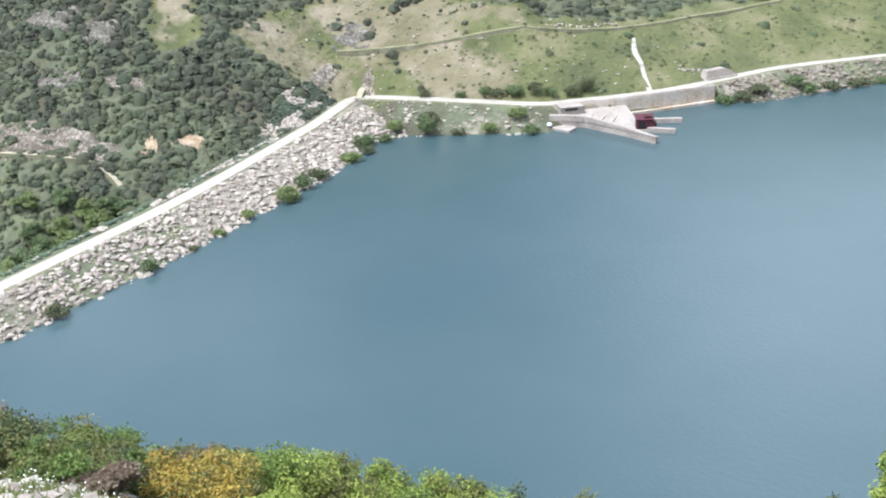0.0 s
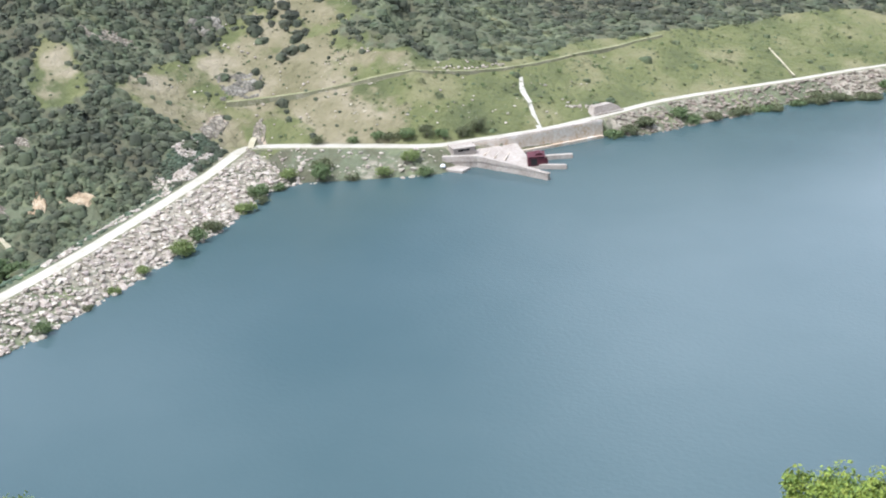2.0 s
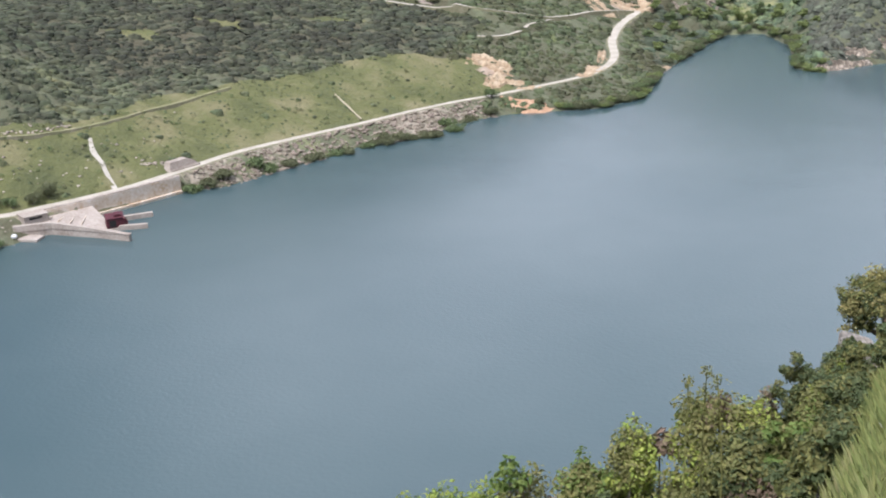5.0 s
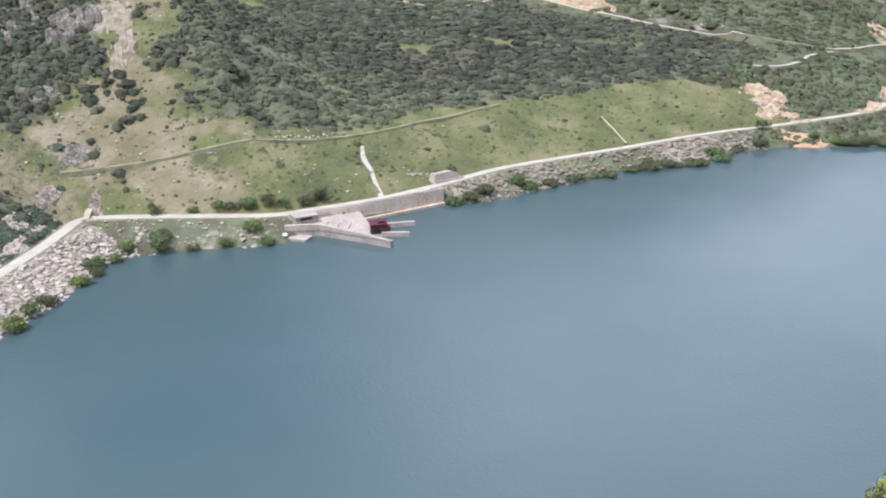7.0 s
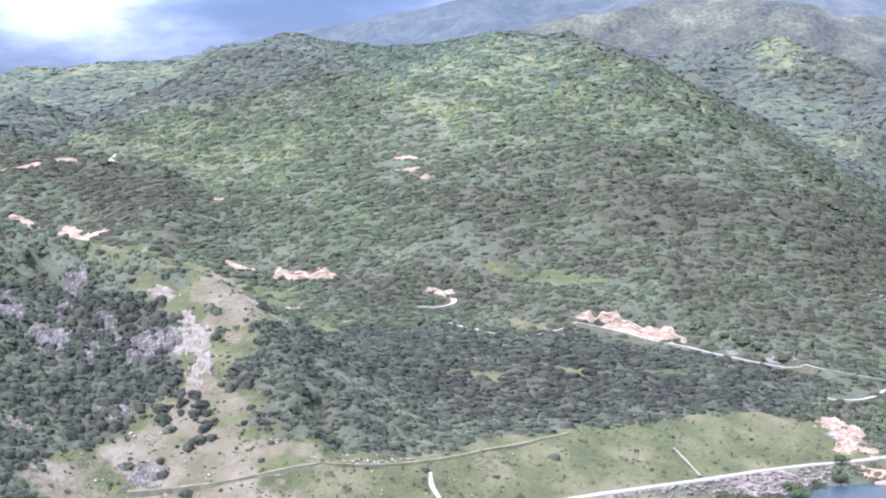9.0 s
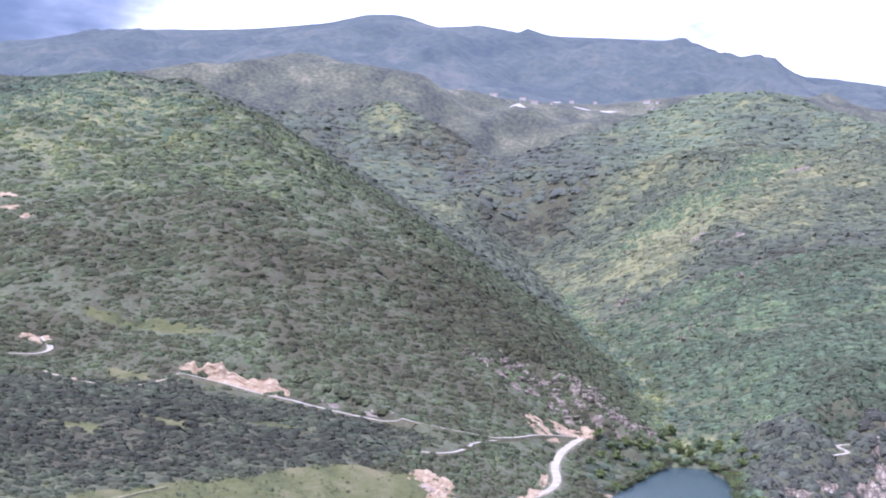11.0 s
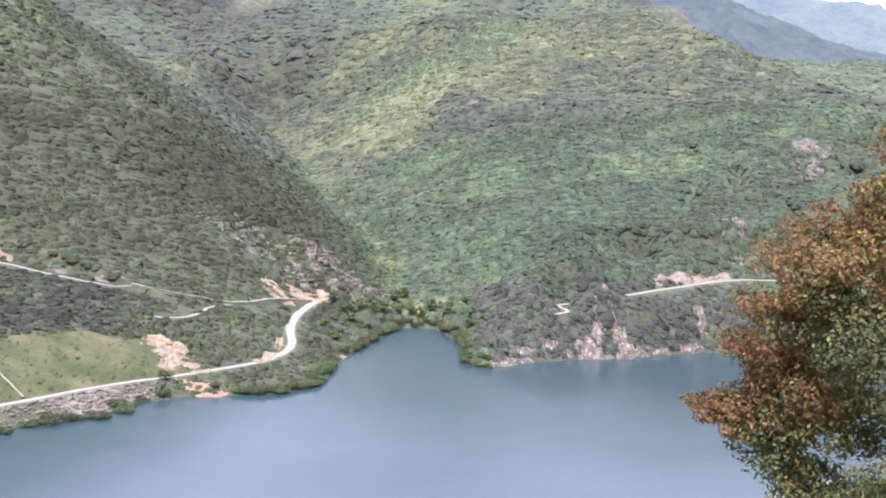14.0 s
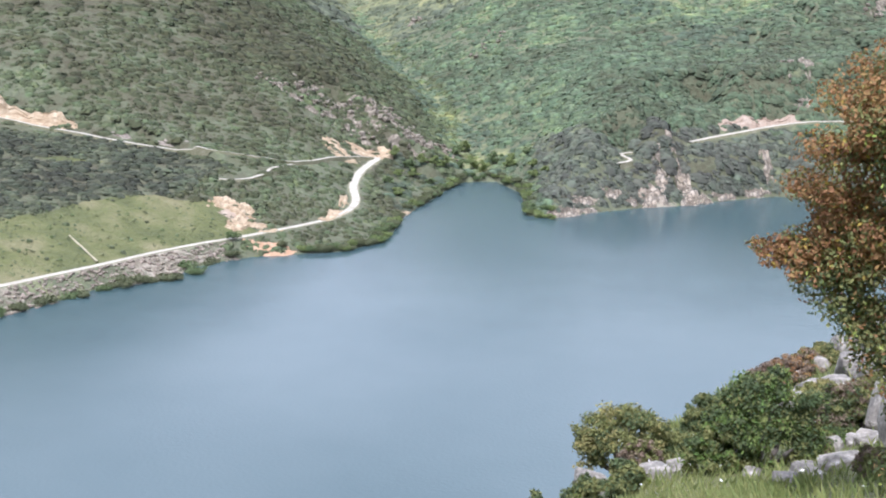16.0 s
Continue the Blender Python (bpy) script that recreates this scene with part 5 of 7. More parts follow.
# ---- rocks, cliffs and earth cuts
def rock_face(name, x, y, long, wide, turn, rise, mat, label, seed, wedge=False, category="rock"):
    """A broken face lying in the slope, with a ragged outline that goes into the ground; wedge: it narrows uphill."""
    nu, nv = 40, 28
    long, wide = long * 1.3, wide * 1.3
    u, v = np.meshgrid(np.linspace(-1, 1, nu), np.linspace(-1, 1, nv))
    jag = fractal(u * 9 + seed, v * 9, 4, 3, seed)
    r = np.maximum(np.abs(u), np.abs(v)) if wedge else np.hypot(u, v)
    uu = u * (1 - 0.42 * (v + 1)) if wedge else u
    c, s_ = math.cos(turn), math.sin(turn)
    wob = 0.10 * fractal(u * 7, v * 7 + seed, 3, 3, seed + 1)
    px, py = (uu + wob) * long, (v + wob) * wide
    wx, wy = x + px * c - py * s_, y + px * s_ + py * c
    steps = np.floor(5 * fractal(u * 7 + v * 3, v * 8 - u, 3.2, 2, seed + 5)) / 4
    z = terrain(wx, wy) + rise * (np.clip((0.85 - r + 1.0 * jag) * 3, -0.8, 0.75) + 0.75 * steps + 0.5 * fractal(u * 26, v * 26, 4, 2, seed + 9))
    z = np.where((np.abs(u) > 0.99) | (np.abs(v) > 0.99), terrain(wx, wy) - rise - 0.4, z)
    zb = height(x, y)
    vv = np.stack([wx - x, wy - y, z - zb], -1).reshape(-1, 3)
    q = (np.arange(nv - 1)[:, None] * nu + np.arange(nu - 1)[None]).ravel()
    ob = mesh_ob(name, vv, np.stack([q, q + 1, q + 1 + nu, q + nu], 1), mat)
    ob.matrix_basis = Matrix.Translation((x, y, zb))
    return tagged(ob, label, category)


M_CRAG = rock_material("grey_crag", [(0.130, 0.114, 0.086), (0.230, 0.206, 0.160), (0.36, 0.326, 0.265)])
M_PINK = rock_material("pinkish_limestone", [(0.165, 0.136, 0.094), (0.30, 0.255, 0.19), (0.46, 0.405, 0.315)])
M_SCREE = material("pale_scree", [(0.18, 0.15, 0.095), (0.29, 0.25, 0.175), (0.41, 0.36, 0.27)], 0.4, 0.95, 0.9, 6)
CRAG = "grey broken rock face on the scrub slope"
for k, (x, y, a, b, turn, h) in enumerate(OUTCROPS):
    rock_face("rock_outcrop", x, y, a, b, turn, h, M_CRAG, CRAG, 100 + k)
for k, (x, y, a, b, turn, h) in enumerate(PALE_ROCKS):
    rock_face("rock_outcrop", x, y, a, b, turn, h, M_PINK, "pinkish-grey weathered rock face on the slope", 130 + k)
for k, (x, y, a, b, turn, h) in enumerate(SCREES):
    rock_face("scree", x, y, a, b, turn, h, M_SCREE, "pale loose scree along the grassy spur", 160 + k)
for k, (x, y, a, b, turn, h) in enumerate(BARE_EARTH):
    rock_face("bare_earth", x, y, a, b, turn, h, M_EARTHCUT, "bare pale ochre earth scar in the scrub", 170 + k, category="earth bank")
M_SHORE_ROCK = rock_material("pale_shore_rock", [(0.22, 0.172, 0.12), (0.385, 0.32, 0.24), (0.60, 0.525, 0.425)], 0.20, 0.60, 1.0, 0.30)
for k, (x, y, a, b, turn, h, w) in enumerate(SHORE_CLIFFS):
    rock_face("shore_cliff", x, y, a, b, turn, h, M_SHORE_ROCK, "pale bare rock rising from the water", 210 + k, w, "cliff")


def earth_cut(name, line, tall, label, seed, mat=M_EARTHCUT, back=3.0, peak=False, category="earth bank"):
    """A raw ragged bank along a plan line, its foot on the ground."""
    pts = np.array(line, float)
    n = max(8, int(np.linalg.norm(np.diff(pts, axis=0), axis=1).sum() / 0.8))
    s = np.linspace(0, len(pts) - 1, n)
    foot = np.column_stack([np.interp(s, range(len(pts)), pts[:, 0]), np.interp(s, range(len(pts)), pts[:, 1])])
    d = np.gradient(foot, axis=0)
    d /= np.linalg.norm(d, axis=1, keepdims=True)
    side = np.stack([-d[:, 1], d[:, 0]], 1)
    side[side[:, 1] < 0] *= -1
    u = np.linspace(0, 1, n)
    rows, m = [], 7
    top = tall * np.clip(np.minimum(u, 1 - u) * 7, 0.12, 1) * (0.72 + 0.75 * fractal(u * 60, u * 0 + seed, 7, 3, seed))
    if peak:
        top = tall * np.clip(1.08 - np.abs(2 * u - 1) ** 1.2, 0.08, 1) * (0.85 + 0.5 * fractal(u * 60, u * 0 + seed, 9, 3, seed))
    for j in range(m + 2):
        q = min(j / m, 1.0)
        p = foot + side * (back * q + 1.5 * fractal(foot[:, 0] + 3 * j, foot[:, 1] + 7 * j, 3.0, 3, seed + 3) * (0.2 + q))[:, None]
        g = terrain(p[:, 0], p[:, 1])
        if j > m:
            p = p + side * 2.2
            z = np.minimum(terrain(p[:, 0], p[:, 1]) - 0.5, g)
        else:
            z = terrain(foot[:, 0], foot[:, 1]) - 0.4 + top * q ** 0.85
        rows.append(np.column_stack([p, z]))
    v = np.concatenate(rows)
    f = np.array([[j * n + k, j * n + k + 1, (j + 1) * n + k + 1, (j + 1) * n + k] for j in range(m + 1) for k in range(n - 1)])
    return tagged(mesh_ob(name, v, f, mat), label, category)


earth_cut("earth_bank", [(-213, 529.5), (-201, 532.5), (-187, 536.5), (-171, 536), (-158, 533.5)], 10.5, "raw ochre earth cut above the dirt road", 3)
earth_cut("earth_bank", [(-150, 533), (-138, 530.5), (-125, 531), (-108, 532.5)], 2.6, "low brown earth cut beside the dirt road", 4, M_CLIFF)
rock_face("earth_bank", -62.5, 453, 9, 5.5, 0.25, 1.0, material("orange_earth", [(0.36, 0.20, 0.11), (0.48, 0.30, 0.18), (0.56, 0.40, 0.27)], 0.4, 0.95, 0.6, 6), "orange earth bank at the waterline", 230, category="earth bank")
earth_cut("earth_bank", [(-376, 516), (-356, 519), (-337, 523)], 8.0, "pale ochre earth cut in the scrub", 8)
earth_cut("earth_bank", [(139, 613.5), (154, 621), (168, 627), (187, 631.5), (206, 632)], 7.0, "grey-brown road cut above the far shore", 10, material("brown_cut", [(0.27, 0.19, 0.13), (0.38, 0.29, 0.215), (0.48, 0.40, 0.32)], 0.2, 0.95, 0.8, 6), 5.0)
earth_cut("earth_bank", [(-20, 531), (-16, 533), (-13, 537)], 1.6, "small pale sand bank at the waterline", 11)


def rock_flecks(name, places, seed, label):
    """Many small rocks that show through the scrub: places of x, y, spread along and across, turn and number."""
    rng = np.random.default_rng(seed)
    xy = []
    for cx, cy, along, across, turn, n in places:
        u, v = rng.normal(0, 0.5, n) * along, rng.normal(0, 0.5, n) * across
        xy.append(np.column_stack([cx + u * math.cos(turn) - v * math.sin(turn), cy + u * math.sin(turn) + v * math.cos(turn)]))
    xy = np.concatenate(xy)
    z = terrain(xy[:, 0], xy[:, 1]) + 0.5
    ob = scatter(name, np.column_stack([xy, z]), 0.5 + 1.5 * rng.uniform(0, 1, len(xy)) ** 2, M_PINK, [lump(ICO1, 0.2) for _ in range(6)], 1.1, 0.5)
    return tagged(ob, label, "rocks", kind="stuff")


rock_flecks("slope_rocks", [(-85, 626, 12, 10, 0.3, 24), (-66, 632, 14, 14, 0.4, 44), (-48, 642, 16, 14, 0.5, 60), (-28, 640, 14, 16, 0.5, 60), (-10, 630, 12, 14, 0.3, 50), (6, 652, 8, 12, 0, 26), (-40, 618, 12, 8, 0.3, 26)], 71, "small pinkish rocks among the scrub on the hill's nose")
rock_flecks("slope_rocks", [(34, 1030, 14, 30, -0.5, 30), (58, 960, 20, 40, -0.4, 44), (74, 880, 22, 40, -0.3, 40), (30, 800, 20, 24, 0, 26), (-18, 930, 8, 14, 0, 14), (262, 745, 10, 26, -0.4, 50), (185, 648, 4, 12, 0.3, 16)], 72, "small pinkish rocks among the scrub of the far slope")


# ---- bushes and trees by the shore
def small_bush(name, x, y, wide, tall, mat, label, seed, category="bush", base=None, group=""):
    """A bush far off: stems and a crown of many leaf tufts."""
    rng = np.random.default_rng(seed)
    z = height(x, y) if base is None else base
    wide, tall = wide * 1.22, tall * 1.2
    thing = tagged(empty(name, (x, y, max(z, -0.4))), label, category, group)
    blobs = [(rng.uniform(-0.5, 0.5) * wide * 0.6, rng.uniform(-0.5, 0.5) * wide * 0.6, tall * rng.uniform(0.40, 0.68), wide * rng.uniform(0.22, 0.36), wide * rng.uniform(0.22, 0.36), tall * rng.uniform(0.26, 0.40)) for _ in range(7)]
    n = int(min(1100, 180 + wide * wide * 26))
    p, d = crown_points(blobs, n, 0.5, 24)
    v, f = leaves(p, d, 0.13 * max(1.5, wide ** 0.5), spread=0.7)
    mesh_ob("crown", v, f, mat, thing)
    for _ in range(3):
        bm = bmesh.new()
        limb(bm, (rng.uniform(-0.1, 0.1) * wide, rng.uniform(-0.1, 0.1) * wide, -0.3), (rng.uniform(-0.3, 0.3) * wide, rng.uniform(-0.3, 0.3) * wide, tall * 0.6), 0.10, 0.04, 5, 0.1, 2)
        part("stem", bm, M_BARK, thing)
    return thing


for k, (x, y, w, h) in enumerate([(-212, 207, 6.5, 3.6), (-215, 217, 4.4, 3.0), (-216.5, 223, 4.6, 2.6), (-219, 239, 5.2, 3.0), (-223, 251, 5.4, 3.4), (-219, 247, 3.0, 2.4), (-224, 265, 4.5, 3.0), (-215, 270, 6.0, 4.6), (-207, 273.5, 3.2, 2.4),
                                  (-210, 181, 3.0, 1.8), (-208, 158, 3.6, 2.2), (-206.5, 131, 4.2, 2.4), (-200, 280, 4.0, 2.6), (-190, 286, 4.2, 2.6), (-209, 172, 2.2, 1.4), (-212, 193, 3.2, 1.8), (-222, 258, 3.4, 2.6), (-218, 274, 5.0, 3.0), (-196, 289, 4.4, 3.0)]):
    small_bush("shore_bush", x, y, w, h, (M_FAR_LIME, M_FAR_GREEN, M_FAR_OLIVE)[k % 3], "rounded green bush among riprap at the waterline", 200 + k, group="bushes along the shore")
for k, (x, y, w, h) in enumerate([(-154, 342, 5.0, 3.2), (-151, 346, 5.0, 3.6), (-147, 351, 5.4, 3.4), (-142, 364, 5.6, 3.6), (-116, 390, 5.6, 2.6), (-107, 404, 7.0, 4.4), (-112, 398, 4.2, 2.8), (-99, 409, 5.0, 2.6), (-92, 414, 6.0, 3.0), (-86, 423, 5.6, 3.4), (-132, 371, 5.4, 2.8), (-126, 380, 6, 3.0), (-121, 388, 5, 2.4), (-103, 408, 6, 3.2), (-95, 413, 5.4, 2.6), (-90, 428, 6, 3.4), (-84, 437, 5, 2.8), (-77, 445, 4.6, 2.6), (-137, 365, 5.6, 3.0), (-110, 401, 5.2, 2.6), (-148, 352, 5, 3), (-78, 454, 5.0, 4.0), (-60, 458, 4.0, 3.0)]):
    small_bush("shore_bush", x, y, w, 0.72 * h, (M_FAR_GREEN, M_FAR_OLIVE, M_FAR_OLIVE)[k % 3], "dense green bush leaning over the lake edge", 240 + k, group="bushes along the shore")
shore_rng = np.random.default_rng(77)
for a, b in [(LAKE[k], LAKE[k + 1]) for k in (17, 18, 19, 20, 21, 22, 23, 24, 25, 26, 27)]:
    a, b = np.array(a), np.array(b)
    far_ = np.linalg.norm(b - a)
    inland = np.array([-(b - a)[1], (b - a)[0]]) / far_
    for u in np.arange(1.2, far_, 3.1):
        q = a + (b - a) * u / far_ + inland * shore_rng.uniform(0.6, 3.4)
        if abs(q[0] + 62) > 8 and not (-20 < q[0] < -9 and 526 < q[1] < 538):
            small_bush("shore_bush", q[0], q[1], shore_rng.uniform(3.2, 5.6), shore_rng.uniform(1.5, 2.6), (M_FAR_GREEN, M_FAR_OLIVE, M_FAR_OLIVE, M_FAR_LIME)[int(shore_rng.integers(0, 4))], "dense green bush leaning over the lake edge", int(shore_rng.integers(0, 9999)), group="bushes along the shore")
for k, (x, y, w, h) in enumerate([(-229, 287, 3.4, 2.6), (-213, 296, 4.0, 2.4), (-209, 297, 4.2, 2.6), (-204, 300, 4.4, 2.6), (-199, 303, 4.0, 3.0), (-194, 305, 4.2, 2.6), (-187, 314, 5.0, 4.6), (-219, 292, 3.0, 2.0), (-190, 309, 4.0, 3.0)]):
    small_bush("roadside_bush", x, y, w, h, (M_FAR_OLIVE, M_FAR_GREEN)[k % 2], "green bush at the edge of the gravel road", 280 + k, group="bushes by the road")
for k in range(150):
    t_ = RNG.uniform(4.8, 16.2)
    i_ = int(t_)
    a, b = np.array(ROAD[i_]), np.array(ROAD[i_ + 1])
    d = (b - a) / np.linalg.norm(b - a)
    q = a + (b - a) * (t_ - i_) + np.array([-d[1], d[0]]) * RNG.uniform(5, 40)
    if to_line(q[:1], q[1:], ROAD)[0][0] > 4.5 and not (-167 < q[0] < -153 and 342 < q[1] < 362):
        s_ = RNG.uniform(0.7, 2.0)
        v, f = crown_points([(0, 0, s_ * 0.4, s_ * 0.62, s_ * 0.62, s_ * 0.45), (0.3 * s_, 0.1, s_ * 0.35, s_ * 0.45, s_ * 0.5, s_ * 0.36)], 70, 0.4)
        v, f = leaves(v, f, 0.17)
        ob = mesh_ob("field_shrub", v, f, (M_FAR_OLIVE, M_FAR_GREEN)[k % 2])
        ob.matrix_basis = Matrix.Translation((q[0], q[1], height(q[0], q[1])))
        tagged(ob, "small dark shrub dotted on the grass slope", "shrub", "shrubs on the grass slope")


def far_tree(x, y, tall, wide, mat, label, seed, group):
    rng = np.random.default_rng(seed)
    thing = tagged(empty("tree", (x, y, height(x, y))), label, "tree", group)
    blobs = [(rng.normal(0, 0.20) * wide, rng.normal(0, 0.20) * wide, tall * u, wide * rng.uniform(0.2, 0.34) * (1.1 - abs(u - 0.5)), wide * rng.uniform(0.2, 0.34) * (1.1 - abs(u - 0.5)), tall * rng.uniform(0.10, 0.17)) for u in np.linspace(0.28, 0.9, 10)]
    p, d = crown_points(blobs, 2600, 0.45, 30)
    v, f = leaves(p, d * 0.8 + (0, 0, 0.7), 0.30, spread=0.5)
    mesh_ob("crown", v, f, mat, thing)
    bm = bmesh.new()
    limb(bm, (0, 0, -0.5), (0.2, 0.1, tall * 0.75), 0.28, 0.06, 7, 0.03, 4)
    for u in (0.3, 0.42, 0.55, 0.65):
        a = rng.uniform(0, 6.28)
        limb(bm, (0.05, 0, tall * u), (math.cos(a) * wide * 0.35, math.sin(a) * wide * 0.35, tall * (u + 0.16)), 0.10, 0.03, 5, 0.06, 2)
    part("trunk", bm, M_BARK, thing)


for k, (x, y, t_, w) in enumerate([(-22, 604, 7, 6), (-14, 602, 8, 6), (-9, 606, 7, 6), (-12, 594, 6, 5.5), (-4, 590, 5, 5), (-2, 612, 8, 6), (3, 618, 8, 6), (12, 630, 9, 6), (18, 640, 10, 7), (24, 636, 9, 6), (30, 642, 9, 7), (36, 630, 8, 6),
                                   (38, 636, 7, 6), (46, 618, 6, 6), (48, 602, 5, 6), (47, 594, 5, 5), (9, 652, 9, 6), (14, 664, 9, 6), (-20, 585, 5, 5), (-24, 570, 5, 5), (-19, 556, 5, 5), (45, 532, 4.2, 6), (43, 538, 4, 5), (50, 530, 3.4, 5), (52, 590, 5, 5)]):
    far_tree(x, y, 0.75 * t_, w, (M_FAR_LIME, M_FAR_GREEN, M_FAR_LIME)[k % 3], "fresh green broadleaf tree at the head of the inlet", 300 + k, "trees at the inlet")
for k, (x, y, t_, w) in enumerate([(-268, 186, 8, 7), (-264, 190, 8, 6), (-259, 184, 9, 7), (-257, 192, 8, 7), (-252, 178, 9, 7), (-262, 176, 9, 7), (-254, 168, 9, 7), (-249, 160, 9, 7), (-270, 178, 8, 7), (-258, 164, 9, 7), (-247, 172, 9, 6), (-250, 186, 8, 6), (-264, 168, 9, 7), (-274, 172, 8, 7), (-268, 160, 9, 7), (-276, 184, 7, 7), (-262, 154, 9, 7), (-246, 150, 8, 6), (-254, 150, 9, 7), (-270, 150, 9, 7), (-282, 178, 7, 6)]):
    far_tree(x, y, 0.72 * t_, w, (M_FAR_LIME, M_FAR_GREEN)[k % 2], "leafy green tree in the hollow behind the dam", 340 + k, "trees behind the dam")

# ---- walls of loose stones in the field
for line in ([(-172, 345), (-167, 350), (-163, 354)], [(-199, 352), (-205, 340), (-212, 330)]):
    pts = np.array(line, float)
    n = 26
    s = np.linspace(0, len(pts) - 1, n)
    xy = np.column_stack([np.interp(s, range(len(pts)), pts[:, 0]), np.interp(s, range(len(pts)), pts[:, 1])]) + RNG.normal(0, 0.4, (n, 2))
    ob = scatter("stone_row", np.column_stack([xy, terrain(xy[:, 0], xy[:, 1])]), RNG.uniform(0.3, 0.75, n), M_STONE, [lump(ICO1, 0.12) for _ in range(3)], 0.7, 0.4)
    tagged(ob, "row of loose pale field stones in the grass", "stones", kind="stuff")

# ---- village far up the valley
WALL = material("village_walls", [(0.45, 0.43, 0.40), (0.58, 0.56, 0.52)], 0.1, 0.9, 0.0)
ROOF = material("village_roofs", [(0.35, 0.24, 0.19), (0.45, 0.33, 0.27)], 0.1, 0.9, 0.0)



def house_at(x, y, z, long, turn, seed):
    thing = tagged(empty("house", (x, y, z), turn), "pale house with pitched roof in a distant village", "house", "houses of the far village")
    bm = bmesh.new()
    block(bm, (-long / 2, -3, -2.5), (long / 2, 3, 3.2), 0.1)
    part("wall", bm, WALL, thing)
    bm = bmesh.new()
    v = [bm.verts.new(p) for p in ((-long / 2 - 0.5, -3.5, 3.2), (long / 2 + 0.5, -3.5, 3.2), (long / 2 + 0.5, 3.5, 3.2), (-long / 2 - 0.5, 3.5, 3.2), (-long / 2 - 0.5, 0, 4.8), (long / 2 + 0.5, 0, 4.8))]
    for f in ((0, 1, 5, 4), (2, 3, 4, 5), (0, 4, 3), (1, 2, 5), (3, 2, 1, 0)):
        bm.faces.new([v[k] for k in f])
    part("roof", bm, ROOF, thing)


for k in (0, 1, 3, 6, 7, 8, 9, 12, 15, 16, 17, 20):
    a_ = radians(-9.4 + 0.62 * k * 0.93 + 0.33 * math.sin(k * 5.1))
    d_ = np.linspace(1950, 2330, 160)
    z_ = far_height("backdrop_ridge", d_ * math.sin(a_), d_ * math.cos(a_))
    e_ = np.degrees(np.arctan2(z_ - 110, d_))
    j_ = int(np.argmin(np.abs(e_ - (6.55 + 0.38 * math.sin(k * 2.3)))))
    house_at(d_[j_] * math.sin(a_), d_[j_] * math.cos(a_), float(z_[j_]), 6 + 2.5 * (k % 4), a_ + 0.5 * (k % 3), 600 + k)

M_QUARRY = material("pale_quarry", [(0.40, 0.36, 0.31), (0.55, 0.51, 0.46), (0.66, 0.63, 0.58)], 0.04, 0.95, 0.3, 6)


def far_scar(turn, rise, long, tall, lean, seed):
    """A bare pale streak on the mountain side behind the village, lying close to the slope."""
    a0 = radians(turn)
    d = np.linspace(1950, 2400, 200)
    zz = far_height("backdrop_ridge", d * math.sin(a0), d * math.cos(a0))
    j = int(np.argmin(np.abs(np.degrees(np.arctan2(zz - 110, d)) - rise)))
    cx, cy = d[j] * math.sin(a0), d[j] * math.cos(a0)
    u, v = np.meshgrid(np.linspace(-1, 1, 16), np.linspace(-1, 1, 6))
    wide = tall * (1 - 0.8 * np.abs(u) ** 2) * (1 + 0.6 * fractal(u * 9 + seed, u * 0, 3, 2, seed))
    x, y = cx + u * long / 2, cy + lean * u * long / 2 + v * wide
    z = far_height("backdrop_ridge", x, y) + np.where(np.abs(v) < 0.9, 2.0, -1.5)
    q = (np.arange(5)[:, None] * 16 + np.arange(15)[None]).ravel()
    ob = mesh_ob("bare_scar", np.stack([x - cx, y - cy, z - zz[j]], -1).reshape(-1, 3), np.stack([q, q + 1, q + 17, q + 16], 1), M_QUARRY)
    ob.matrix_basis = Matrix.Translation((cx, cy, zz[j]))
    tagged(ob, "bare pale scar on the distant mountain side", "scar", "scars above the far village")


for k, (turn, rise, long, tall, lean) in enumerate([(-9.2, 6.7, 26, 5, -0.4), (-8.3, 6.2, 40, 7, -0.5), (-7.0, 6.0, 26, 9, 0.2), (-6.3, 6.3, 34, 7, 0.2), (-4.6, 6.5, 16, 5, 0.1), (-2.2, 6.1, 30, 6, 0.4), (-3.4, 6.2, 30, 2.5, 0.0)]):
    far_scar(turn, rise, long, tall, lean, 30 + k)

# ---- riprap
STONES = [lump(ICO1, 0.13, False) for _ in range(8)]
meshes = []
for v, f in STONES:
    v = v.copy()
    for c in RNG.normal(0, 1, (5, 3)):
        c = c / np.linalg.norm(c)
        v = v - np.clip(v @ c - 0.62, 0, None)[:, None] * c
    me = bpy.data.meshes.new("stone")
    me.from_pydata(v.tolist(), [], f.tolist())
    me.materials.append(M_STONE)
    meshes.append(me)
riprap = tagged(empty("riprap_bank", (-210, 160, 2)), "bank of heaped pale limestone blocks along the dam", "riprap", kind="structure")
count, tries = 0, 0
xs, ys, keep_ = RNG.uniform(-240, -50, 90000), RNG.uniform(60, 470, 90000), None
rd_, wh_ = to_line(xs, ys, ROAD)
sd_, _ = to_line(xs, ys, LAKE, True)
bank_ = (inside(xs, ys, ROAD_SIDE) | (sd_ < 1.0)) & (rd_ > 2.9) & (wh_ < 16.4) & ~((wh_ > 8.2) & (wh_ < 11.2)) & (sd_ < 22) & ~(inside(xs, ys, LAKE) & (sd_ > 1.0))
thin_ = np.where(wh_ < 4.4, 1.0, np.where(wh_ < 8.3, 0.14, 0.75))
bank_ &= RNG.uniform(0, 1, len(xs)) < thin_ * 0.9
xs, ys, wh_ = xs[bank_], ys[bank_], wh_[bank_]
